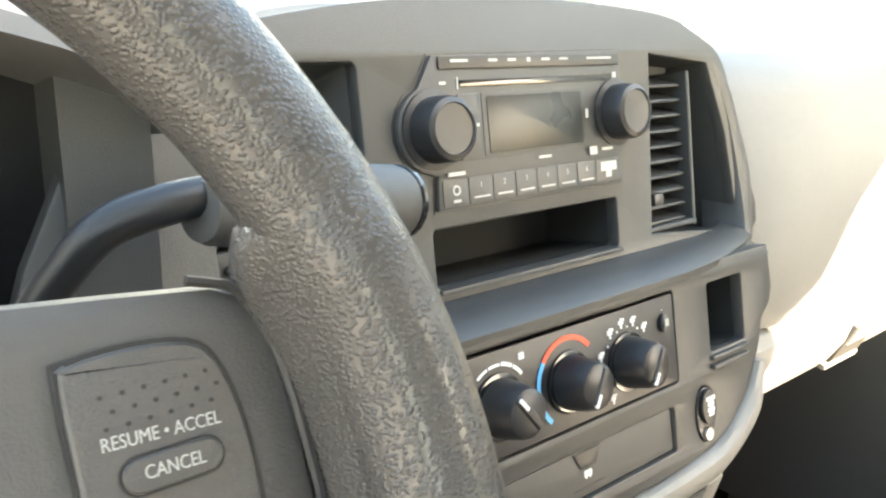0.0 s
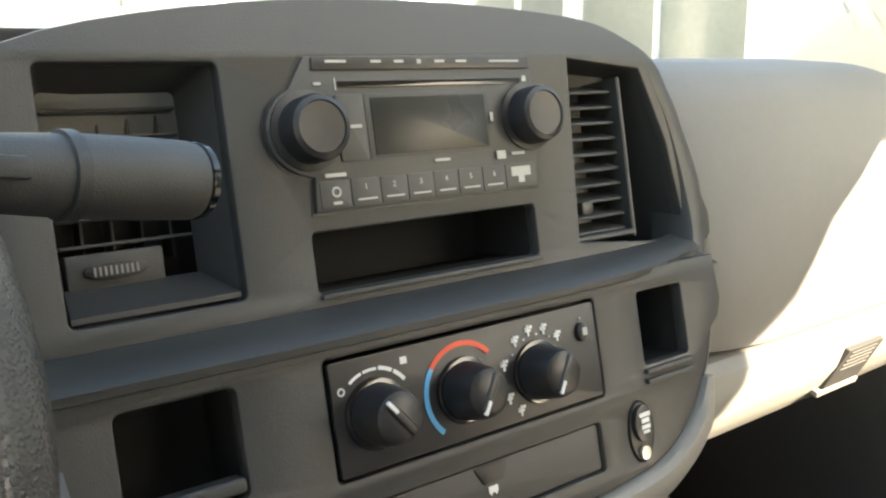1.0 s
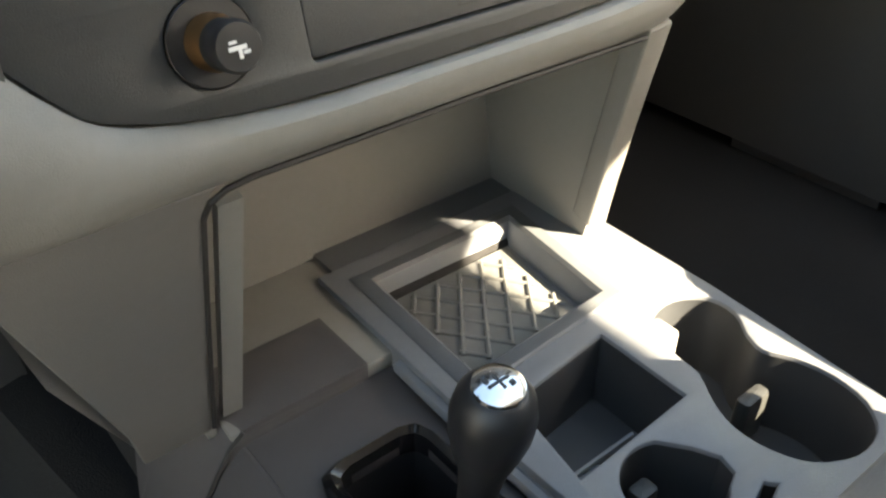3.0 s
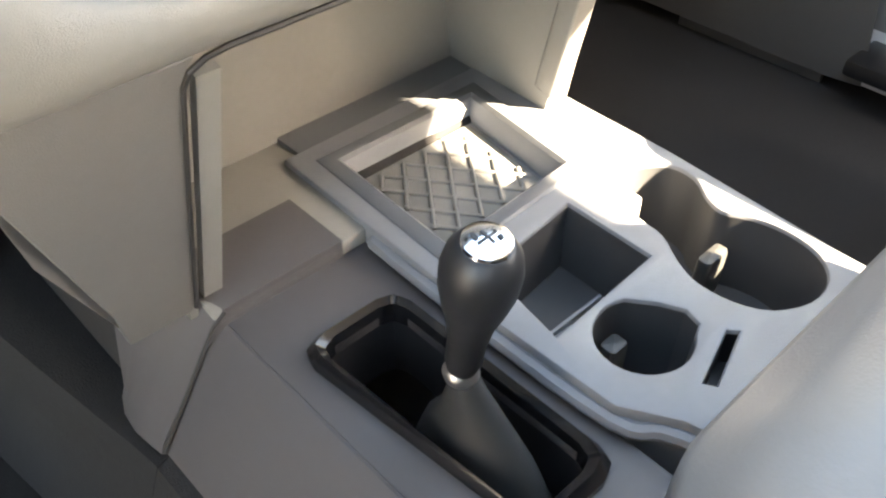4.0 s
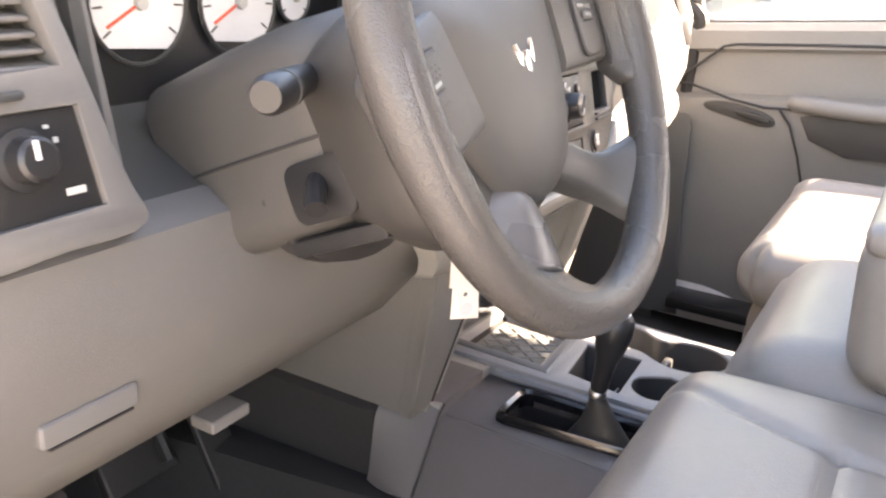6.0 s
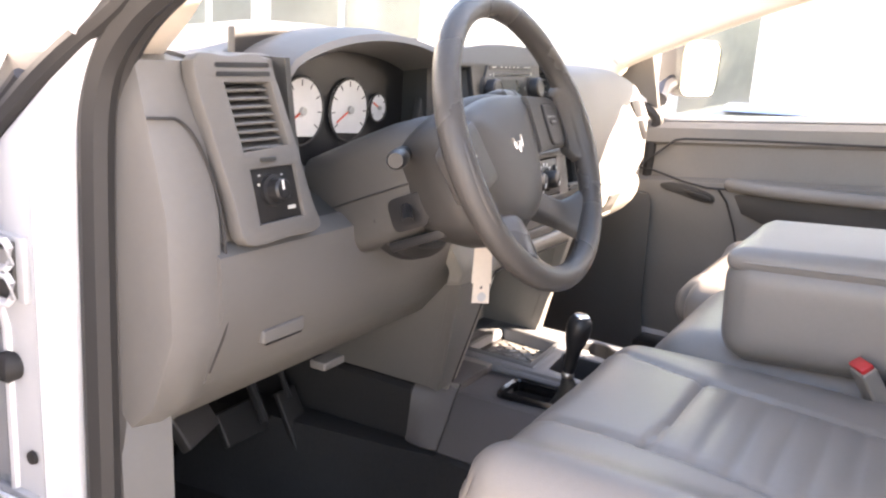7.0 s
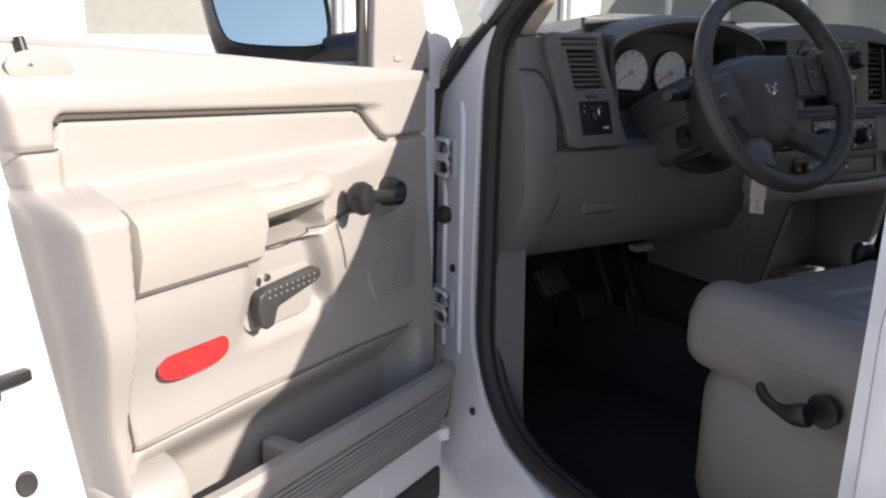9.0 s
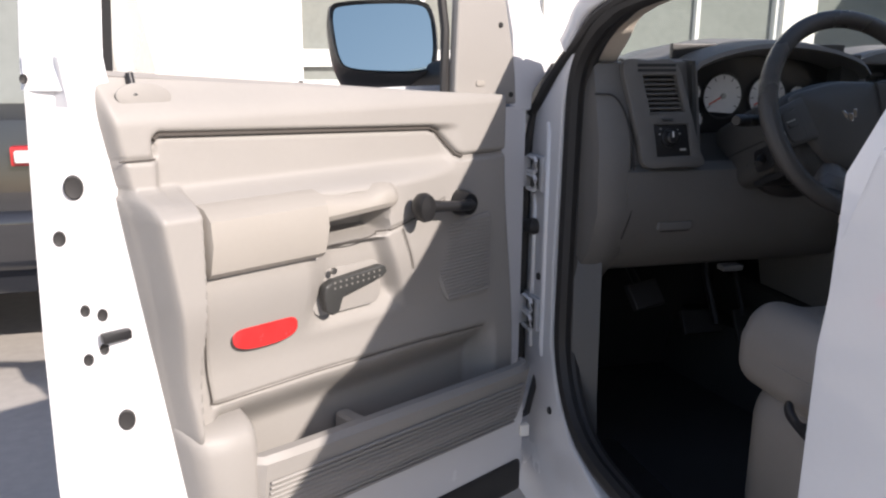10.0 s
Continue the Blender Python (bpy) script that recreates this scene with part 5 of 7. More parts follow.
dp = thing("knee_panel_recess", "shallow pull recess in the grey knee panel", "panel recess", (-0.66, 0.07, 1.12))
part("recess_scoop", box((-0.70, 0.0595, 1.143), (-0.63, 0.074, 1.160), 0.004, 3), M_DASH, dp)
part("recess_lip", box((-0.695, 0.0600, 1.1415), (-0.635, 0.068, 1.1435), 0.0006), M_BLACK, dp)
# glovebox latch
gb = thing("glovebox_latch", "recessed grey glovebox latch with bright lip", "latch", (0.50, 0.10, 1.12))
GL = basis((0, 0.105, 1.134), (1, 0, 0), (0, -0.36, 0.933))
part("latch_cup", prism([(0.478, -0.020), (0.548, -0.020), (0.566, 0.026), (0.496, 0.026)], 0.012, on(GL, -0.0085), 0.002), M_SKIRT, gb)
for i in range(5):
    part("latch_rib", box((0.494 + i * 0.0018, 0.001 + i * 0.005, 0.0025), (0.546 + i * 0.0018, 0.0030 + i * 0.005, 0.0045), 0.0006, 1, GL), M_COLUMN, gb)
part("latch_lip", box((0.470, -0.027, -0.012), (0.548, -0.020, 0.005), 0.002, 3, GL), M_TRIM, gb)

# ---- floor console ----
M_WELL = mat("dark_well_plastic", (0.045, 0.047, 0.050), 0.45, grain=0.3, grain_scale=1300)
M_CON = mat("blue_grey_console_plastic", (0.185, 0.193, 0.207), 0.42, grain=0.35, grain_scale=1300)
con = thing("floor_console", "grey plastic floor console with cup holders and bins", "console", (0.085, -0.05, 0.62))
ZC = 0.915
CM = basis((0, 0, ZC - 0.022), (1, 0, 0), (0, 1, 0))
outline = [(-0.036, 0.205), (-0.040, 0.02), (-0.036, -0.13), (-0.015, -0.165), (0.02, -0.30), (0.19, -0.30), (0.192, -0.15), (0.203, 0.0), (0.207, 0.205)]
tray_h = [(-0.002, 0.169), (-0.008, 0.042), (0.123, 0.049), (0.139, 0.168)]
bin_h = [(-0.006, 0.003), (-0.019, -0.070), (0.088, -0.065), (0.090, 0.013)]
merged = smooth_loop([(0.165, 0.006), (0.140, 0.004), (0.124, -0.010), (0.116, -0.036), (0.113, -0.058), (0.098, -0.082), (0.090, -0.104), (0.092, -0.130), (0.104, -0.152), (0.130, -0.166), (0.158, -0.164), (0.177, -0.146), (0.183, -0.118), (0.178, -0.092), (0.168, -0.072), (0.174, -0.054), (0.188, -0.034), (0.187, -0.010)], 3)
cup2 = [(0.024 + 0.034 * math.cos(radians(a)), -0.107 + 0.032 * math.sin(radians(a))) for a in range(62, 318, 12)] + [(0.058, -0.126), (0.062, -0.113), (0.054, -0.097)]
slot = [(0.018, -0.156), (0.066, -0.142), (0.071, -0.148), (0.022, -0.163)]
plate("console_top", outline, [tray_h, bin_h, merged, cup2, slot], 0.022, CM, M_CON, con, bev=0.003)
part("console_body", skin([[(x, y, ZC - 0.014) for x, y in outline], [(x * 1.0 + (0.004 if x > 0.1 else 0), y, 0.66) for x, y in outline]], cap=False), M_CON, con)


def well(loop, depth, name, material, label="", taper=0.94):
    cx, cy = sum(p[0] for p in loop) / len(loop), sum(p[1] for p in loop) / len(loop)
    top = [(x, y, ZC - 0.004) for x, y in loop]
    bot = [(cx + (x - cx) * taper, cy + (y - cy) * taper, ZC - depth) for x, y in loop]
    out2 = [(cx + (x - cx) * 1.02, cy + (y - cy) * 1.02, ZC - depth - 0.004) for x, y in loop]
    out1 = [(cx + (x - cx) * 1.02, cy + (y - cy) * 1.02, ZC - 0.006) for x, y in loop]
    bm = skin([out1, top, bot], cap=False)
    bm.faces.new([bm.verts.new(p) for p in bot])
    return part(name, bm, material, con, label)


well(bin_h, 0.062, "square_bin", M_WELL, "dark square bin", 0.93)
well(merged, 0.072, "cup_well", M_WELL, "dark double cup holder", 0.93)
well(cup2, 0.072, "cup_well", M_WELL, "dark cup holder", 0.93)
well(slot, 0.03, "card_slot", M_BLACK)
well(tray_h, 0.021, "front_tray", M_CON, "shallow tray with a ribbed rubber mat", 0.93)


def scaled(loop, d):
    """The loop pushed outwards by about d."""
    cx, cy = sum(p[0] for p in loop) / len(loop), sum(p[1] for p in loop) / len(loop)
    return [(cx + (x - cx) * (1 + d / 0.065), cy + (y - cy) * (1 + d / 0.062)) for x, y in loop]


rim_o, rim_i = scaled(tray_h, 0.017), scaled(tray_h, 0.001)
part("tray_frame", skin([[(x, y, ZC - 0.006) for x, y in rim_o], [(x, y, ZC + 0.0008) for x, y in scaled(tray_h, 0.0165)], [(x, y, ZC + 0.0022) for x, y in scaled(tray_h, 0.0145)], [(x, y, ZC + 0.0022) for x, y in scaled(tray_h, 0.004)], [(x, y, ZC - 0.0005) for x, y in rim_i], [(x, y, ZC - 0.010) for x, y in rim_i]], cap=False), M_FRAMEC, con, "blue-grey moulded rim of the front tray")
M_MAT = mat("shiny_rubber_mat", (0.19, 0.19, 0.18), 0.15, vary=0.15, vary_scale=30, spec=0.7)
mat_h = [(0.005, 0.160), (0.000, 0.052), (0.114, 0.056), (0.128, 0.159)]
part("tray_mat", prism(mat_h, 0.003, basis((0, 0, ZC - 0.0212), (1, 0, 0), (0, 1, 0)), 0.001), M_MAT, con)
ribs = []
for i in range(-3, 4):
    for s in (1, -1):
        c = Vector((0.058 + i * 0.024, 0.107, ZC - 0.0180))
        d = Vector((math.cos(radians(52 * s)), math.sin(radians(52 * s)), 0))
        lim = []
        for q in (-0.048, 0.048):
            k = q / d.y
            lim.append(c + d * k)
        a, b = lim
        def clip(p, o):
            if p.x < 0.008:
                p = o + (p - o) * ((0.008 - o.x) / (p.x - o.x))
            if p.x > 0.112:
                p = o + (p - o) * ((0.112 - o.x) / (p.x - o.x))
            return p
        if (a.x < 0.008 and b.x < 0.008) or (a.x > 0.112 and b.x > 0.112):
            continue
        a, b = clip(a, b), clip(b, a)
        if (a - b).length > 0.012:
            ribs.append(tube([a, b], 0.0022, 8))
part("mat_ribs", merge(*ribs), M_MAT, con, "diamond ribs moulded on the mat")
part("cup_fin", prism(rrect(0.120, -0.020, 0.142, 0.003, 0.004), 0.046, basis((0, 0, ZC - 0.050), (1, 0, 0), (0, 1, 0)), 0.003), M_DOOR, con, "pale rubber cup holder fin")
part("cup_fin", prism(rrect(0.128, -0.092, 0.156, -0.080, 0.004), 0.044, basis((0, 0, ZC - 0.062), (1, 0, 0), (0, 1, 0)), 0.004), M_BEZEL, con)
part("cup_fin", prism(rrect(0.012, -0.096, 0.030, -0.082, 0.004), 0.044, basis((0, 0, ZC - 0.066), (1, 0, 0), (0, 1, 0)), 0.004), M_BEZEL, con)
part("console_lip", tube(smooth_line([(-0.039, 0.09, ZC - 0.012), (-0.041, 0.0, ZC - 0.012), (-0.037, -0.13, ZC - 0.013), (-0.016, -0.168, ZC - 0.013), (0.02, -0.30, ZC - 0.013)], 5), 0.006, 8), M_CON, con)
part("coin_divider", box((-0.006, -0.046, ZC - 0.060), (0.066, -0.043, ZC - 0.040), 0.001), M_CON, con)
part("bin_step", box((-0.010, -0.066, ZC - 0.061), (0.030, -0.044, ZC - 0.044), 0.003), M_FRAMEC, con)

# tunnel cover
tun = thing("tunnel_cover", "grey plastic transmission tunnel cover", "tunnel cover", (-0.1, -0.05, 0.62))
ZT = 0.895
bw = [(-0.132, 0.036), (-0.066, 0.036), (-0.064, -0.142), (-0.122, -0.142)]
tt = [(-0.160, 0.110), (-0.160, -0.30), (-0.036, -0.30), (-0.036, 0.110)]
plate("tunnel_top", tt, [bw], 0.014, basis((0, 0, ZT - 0.014), (1, 0, 0), (0, 1, 0)), M_TUN, tun, bev=0.002)
part("tunnel_side", skin([[(-0.150, y, ZT - 0.003), (-0.162, y, ZT - 0.001), (-0.178, y, ZT - 0.012), (-0.222, y, 0.815), (-0.226, y, 0.808), (-0.222, y, 0.800), (-0.21, y, 0.80), (-0.20, y, 0.81), (-0.150, y, ZT - 0.016)] for y in (0.106, 0.0, -0.12, -0.30)]), M_TUN, tun)
part("tunnel_carpet", skin([[(-0.205 + d, y, 0.815 + 1.2 * d), (-0.236, y, 0.800), (-0.250, y, 0.765), (-0.275, y, 0.630), (-0.240, y, 0.630), (-0.20 + d, y, 0.80)] for y, d in ((0.118, 0.0), (0.0, 0.0), (-0.12, 0.0), (-0.30, 0.0))]), M_CARPET, tun, "dark carpet on the tunnel side")
FRONT = ((0.100, -0.168, -0.226), (0.112, -0.171, -0.228), (0.130, -0.180, -0.230), (0.150, -0.194, -0.228), (0.165, -0.206, -0.222))
FOOT = ((0.100, -0.226), (0.13, -0.230), (0.165, -0.236), (0.25, -0.250), (0.60, -0.30))
part("tunnel_carpet", skin([[(-0.150, y, 0.790), (xb + 0.02, y, 0.808), (xb - 0.010, y, 0.803), (xb - 0.024, y, 0.765), (xb - 0.050, y, 0.630), (-0.150, y, 0.630)] for y, xb in FOOT]), M_CARPET, tun, "dark carpet over the tunnel front")
part("tunnel_carpet", box((-0.212, 0.160, 0.78), (0.19, 0.62, 0.905), 0.02, 3), M_CARPET, tun, "dark carpet under the dash")
part("tunnel_rear", box((-0.22, -0.30, 0.64), (0.20, -0.285, ZT - 0.014), 0.004), M_TUN, tun)
part("tunnel_front", skin([[(-0.060, y, 0.884), (-0.060, y, 0.9105), (xt + 0.022, y, 0.9105), (xt + 0.008, y, 0.909), (xt, y, 0.902), (xt - 0.006, y, 0.892), (xb, y, 0.822), (xb - 0.004, y, 0.812), (xb + 0.002, y, 0.806), (xb + 0.030, y, 0.806)] for y, xt, xb in FRONT]), M_TUN, tun, "tunnel cover where it widens under the dash")
part("tunnel_crease", tube([(-0.160, 0.099, 0.908), (-0.171, 0.099, 0.900), (-0.228, 0.099, 0.814)], 0.0016, 6), M_SKIRT, tun)

# transfer case lever
tl = thing("transfer_lever", "black floor lever with rubber boot and pear-shaped knob", "gear lever", (-0.10, -0.06, ZT))
ro, ri = smooth_loop([(-0.142, 0.044), (-0.060, 0.043), (-0.056, -0.140), (-0.070, -0.154), (-0.112, -0.154), (-0.124, -0.140)], 1), bw
def round_loop(l, r):
    out = []
    n = len(l)
    for i in range(n):
        p, a, b = Vector(l[i]), Vector(l[i - 1]), Vector(l[(i + 1) % n])
        d0, d1 = (a - p).normalized(), (b - p).normalized()
        for k in range(5):
            f = k / 4
            q = (p + d0 * r).lerp(p + d1 * r, f).lerp(p, 0.45 * (1 - (2 * f - 1) ** 2))
            out.append((q.x, q.y))
    return out


o2, i2 = round_loop([(-0.143, 0.045), (-0.058, 0.044), (-0.055, -0.154), (-0.124, -0.154)], 0.018), round_loop(bw, 0.014)
mid = [((a[0] + b[0]) / 2, (a[1] + b[1]) / 2) for a, b in zip(o2, i2)]
part("boot_frame", skin([[(x, y, ZT - 0.001) for x, y in o2], [(x, y, ZT + 0.006) for x, y in o2], [(x, y, ZT + 0.012) for x, y in mid], [(x, y, ZT + 0.008) for x, y in i2], [(x, y, ZT - 0.012) for x, y in i2]], cap=False), M_GLOSSBLACK, tl, "glossy black boot frame")
part("boot_well", skin([[(x, y, ZT - 0.010) for x, y in i2], [(-0.097 + (x + 0.097) * 0.9, -0.05 + (y + 0.05) * 0.95, ZT - 0.055) for x, y in i2]], cap=False), M_BLACK, tl)
bt = []
for f, z, w, l in ((0, ZT - 0.040, 0.024, 0.060), (0.2, ZT - 0.010, 0.021, 0.046), (0.45, ZT + 0.018, 0.0155, 0.026), (0.7, ZT + 0.040, 0.011, 0.015), (0.9, ZT + 0.055, 0.0088, 0.0098), (1.0, ZT + 0.062, 0.0080, 0.0085)):
    cx, cy = -0.096 - 0.012 * f, -0.075 + 0.004 * f
    bt.append([(cx + w * math.cos(a), cy - 0.010 * (1 - f) + l * math.sin(a), z) for a in [i * math.pi / 10 for i in range(20)]])
part("rubber_boot", skin(bt), M_BEZEL, tl, "dark rubber boot")
KD = Vector((-0.113, -0.086, 1.062)) - Vector((-0.108, -0.072, 0.955))
KMx = basis(Vector((-0.108, -0.072, 0.955)), (1, 0, 0), (0, KD.z, -KD.y))
part("collar", lathe([(0.0095, -0.004), (0.0108, 0.0), (0.0100, 0.004), (0.008, 0.006)], KMx, 24), M_METAL, tl)
part("knob", lathe([(0.0085, 0.004), (0.0105, 0.012), (0.0110, 0.030), (0.0130, 0.046), (0.0175, 0.062), (0.0205, 0.076), (0.0210, 0.088), (0.0190, 0.098), (0.0145, 0.1045), (0.0130, 0.1055)], KMx, 40), M_BLACK, tl, "pear-shaped black knob")
part("knob_cap", lathe([(0.0132, 0.1045), (0.0125, 0.1075), (0.0085, 0.1092), (0.0, 0.1098)], KMx, 32), M_CHROME, tl, "bright cap with shift pattern")
marks("shift_pattern", [(-0.0065, -0.0006, 0.0055, 0.0006), (-0.0006, -0.0045, 0.0006, 0.0045), (-0.0062, 0.0022, -0.0040, 0.0052), (0.0038, -0.0052, 0.0060, -0.0022)], on(KMx, 0.1096), M_BLACK, tl)

# ---- seats ----
def cushion(lo, hi, r, n=(22, 22, 8), crown=0.0, nose=0.0, dents=None, m=None, plan=0.0):
    """A padded block: rounded box with a crowned top; dents: depth on the top at (x, y); plan: radius of the front corners from above."""
    lo, hi = Vector(lo), Vector(hi)
    bm = bmesh.new()
    keep = {}

    def corner(i):
        if i not in keep:
            keep[i] = bm.verts.new([-1 + 2 * k / m_ for k, m_ in zip(i, n)])
        return keep[i]

    for ax in range(3):
        p, q = (ax + 1) % 3, (ax + 2) % 3
        for side in (0, n[ax]):
            for i in range(n[p]):
                for j in range(n[q]):
                    face = []
                    for a, b in ((i, j), (i + 1, j), (i + 1, j + 1), (i, j + 1)):
                        at = [0, 0, 0]
                        at[ax], at[p], at[q] = side, a, b
                        face.append(corner(tuple(at)))
                    bm.faces.new(face if side else face[::-1])
    c, h = (lo + hi) / 2, (hi - lo) / 2
    for v in bm.verts:
        u = v.co.copy()
        p = Vector((u.x * h.x, u.y * h.y, u.z * h.z))
        q = Vector((max(-h.x + r, min(h.x - r, p.x)), max(-h.y + r, min(h.y - r, p.y)), max(-h.z + r * 0.8, min(h.z - r * 0.8, p.z))))
        d = p - q
        if d.length > 1e-6:
            p = q + d.normalized() * r
        w = (1 - u.x ** 2) * (1 - u.y ** 2)
        if u.z > 0:
            p.z += crown * w * u.z
            if dents:
                p.z -= dents(p.x + c.x, p.y + c.y) * (1.0 if u.z > 0.99 else 0.0)
        if nose and u.y > 0:
            p.z -= nose * u.y ** 4 * max(0, u.z)
        dx, dy = abs(p.x) - h.x + plan, p.y - h.y + plan
        if plan and dx > 0 and dy > 0:
            k = max(dx, dy) / math.hypot(dx, dy)
            p.x, p.y = math.copysign(h.x - plan + dx * k, p.x), h.y - plan + dy * k
        v.co = c + p
    if m is not None:
        bm.transform(m)
    return bm


def seam(pts, parent, r=0.0016, name="piping"):
    return part(name, tube(smooth_line(pts, 4), r, 6), M_LEATHER, parent)


def seat(name, x0, x1, yf, zt, label, back=0.01, plan=0.025):
    s = thing(name, label, "car seat", ((x0 + x1) / 2, yf - 0.25, 0.64))
    xc, w = (x0 + x1) / 2, (x1 - x0) / 2
    side = 1 if xc < 0 else -1
    front, inner = [(0.80, 0.03), (0.70, -0.020), (0.60, -0.066), (0.53, -0.112), (0.47, -0.160)], [(0.47, -0.160), (0.41, -0.25), (0.36, -0.40), (0.34, -0.56)]
    cross, outer = [(0.47, -0.160), (-0.10, -0.162), (-0.40, -0.150)], [(-0.33, 0.02), (-0.36, -0.05), (-0.44, -0.245), (-0.58, -0.40), (-0.64, -0.56)]
    lines = [[Vector((a * w, b)) for a, b in ln] for ln in (front, inner, cross, outer)]

    def dents(x, y):
        p = Vector(((x - xc) * side, y - yf))
        d = 0.0
        for ln in lines:
            best = 1.0
            for a, b in zip(ln, ln[1:]):
                f = max(0.0, min(1.0, (p - a).dot(b - a) / (b - a).length_squared))
                best = min(best, (p - a - (b - a) * f).length)
            if best < 0.03:
                d += 0.0046 * math.exp(-(best / 0.0065) ** 2)
        a = p.x / w
        d -= 0.016 * math.exp(-((a + 0.80) / 0.14) ** 2) + 0.004 * math.exp(-((a - 0.66) / 0.14) ** 2)
        if p.y < -0.17 and -0.42 + 0.5 * min(0.0, p.y + 0.2) < a < 0.38:
            d += 0.0024 * (1 - abs(math.sin((p.y + 0.17) * math.pi / 0.036))) ** 2
        return d
    part("seat_cushion", cushion((x0, yf - 0.56, 0.956), (x1, yf, zt), 0.048, (96, 104, 10), 0.014, 0.006, dents, Matrix.Translation((0, yf, 0.956)) @ pose(0, 0, 0, 1.3) @ Matrix.Translation((0, -yf, -0.956)), plan), M_LEATHER, s, "grey leather seat cushion with sewn pleats")
    part("seat_base", cushion((x0 + 0.004, yf - 0.54, 0.70), (x1 - 0.004, yf - 0.022, 0.972), 0.085, (20, 24, 18), plan=plan), M_LEATHER, s, "grey padded seat base")
    part("seat_track", box((x0 + 0.04, yf - 0.52, 0.638), (x1 - 0.04, yf - 0.08, 0.71), 0.006), M_BLACK, s)
    part("backrest", cushion((x0 + back, -0.115, 0.0), (x1 - 0.01, 0.05, 0.62), 0.045, (14, 6, 16), 0, 0, None, Matrix.Translation((0, yf - 0.58, 0.96)) @ pose(0, 0, 0, 38)), M_LEATHER, s)
    return s


ds = seat("driver_seat", -0.690, -0.170, -0.168, 1.064, "grey leather driver seat with black recline lever")
lev = tube(smooth_line([(-0.716, -0.362, 0.988), (-0.724, -0.378, 0.979), (-0.730, -0.405, 0.974), (-0.732, -0.432, 0.976), (-0.730, -0.452, 0.983)], 4), [0.005, 0.0062, 0.007, 0.0072, 0.0070, 0.0066, 0.0062, 0.0060, 0.0064, 0.0072, 0.0085, 0.0100, 0.0115, 0.0125, 0.0130, 0.0130, 0.0120], 12, flat=1.25)
part("recline_lever", lev, M_BLACK, ds, "black seat recline lever")
part("lever_pivot", lathe([(0.023, 0), (0.022, 0.010), (0.016, 0.016), (0, 0.018)], basis((-0.708, -0.455, 0.984), (0, 0, 1), (0, -1, 0)), 24), M_BLACK, ds)
seam([(-0.690, -0.70, 1.016), (-0.690, -0.40, 1.016), (-0.688, -0.26, 1.013), (-0.676, -0.215, 1.006)], ds)
seat("passenger_seat", 0.266, 0.745, -0.128, 1.042, "grey leather passenger seat partly in sunlight", 0.039, 0.05)
cs = thing("jump_seat", "grey leather jump seat between the front seats", "car seat", (0.03, -0.45, 0.64))
part("seat_cushion", cushion((-0.160, -0.78, 0.945), (0.225, -0.205, 1.075), 0.055, (24, 30, 8), 0.014, 0.02), M_LEATHER, cs)
part("seat_base", cushion((-0.150, -0.76, 0.70), (0.215, -0.235, 0.948), 0.03, (8, 10, 6)), M_LEATHER, cs)
seam([(-0.158, -0.72, 1.005), (-0.160, -0.40, 1.005), (-0.155, -0.26, 1.002), (-0.125, -0.213, 0.998), (0.03, -0.203, 0.998), (0.19, -0.213, 0.998), (0.222, -0.27, 1.0)], cs)
ar = thing("armrest_console", "grey folded centre armrest with padded vinyl lid", "armrest", (0.0, -0.55, 1.08))
AT = Matrix.Translation((0, -0.315, 1.09)) @ pose(0, 0, 0, -3.5) @ Matrix.Translation((0, 0.315, -1.09))
part("armrest_body", cushion((-0.186, -0.84, 1.072), (0.112, -0.312, 1.214), 0.042, (20, 28, 12), m=AT), M_LEATHER, ar)
part("armrest_lid", cushion((-0.183, -0.84, 1.196), (0.109, -0.316, 1.224), 0.018, (20, 28, 8), 0.008, m=AT), M_LEATHER, ar, "padded armrest lid")
part("lid_piping", tube([AT @ Vector((x, y, 1.2105)) for x, y in rrect(-0.1835, -0.8405, 0.1095, -0.3165, 0.034, 6)], 0.0016, 6, True), M_LEATHER, ar)
part("armrest_back", cushion((-0.17, -1.0, 0.98), (0.10, -0.86, 1.22), 0.04, (10, 6, 12)), M_LEATHER, ar)
bk = thing("seat_belt_buckle", "grey seat belt buckle with red release button", "buckle", (-0.17, -0.49, 1.05))
BM_ = basis((-0.196, -0.513, 1.086), (0.80, 0.58, 0), (-0.22, 0.52, 0.82))
part("buckle_body", box((-0.017, -0.075, -0.011), (0.017, 0.028, 0.011), 0.005, 3, BM_), M_LEATHER, bk)
part("release_button", box((-0.0155, 0.0275, -0.009), (0.0155, 0.035, 0.009), 0.003, 2, BM_), M_RED, bk, "red release button")
part("buckle_strap", box((-0.012, -0.12, -0.003), (0.012, -0.04, 0.003), 0.001, 1, BM_), M_BEZEL, bk)

# ---- driver door, standing open ----
HX = Vector((-0.840, 0.294, 0))
DU, DN = Vector((-0.8735, -0.4867, 0)), Vector((0.4867, -0.8735, 0))
DM = Matrix(((DU.x, 0, DN.x, HX.x), (DU.y, 0, DN.y, HX.y), (0, 1, 0, 0), (0, 0, 0, 1)))


def dpt(u, z, n):
    return HX + DU * u + DN * n + Vector((0, 0, z))


def sstep(a, b, x):
    t = max(0.0, min(1.0, (x - a) / (b - a)))
    return t * t * (3 - 2 * t)


door = thing("driver_door", "open white pickup door with pale plastic inner panel", "car door", dpt(0.5, 0.72, 0))


def rear_edge(z):
    """Rear edge of the inner panel at a height."""
    if z > 1.30:
        return 0.905 + (z - 1.293) * 0.19
    return 0.905 - (1.30 - z) * 0.152


def front_edge(z):
    return 0.150 + 0.035 * sstep(0.90, 1.30, z)


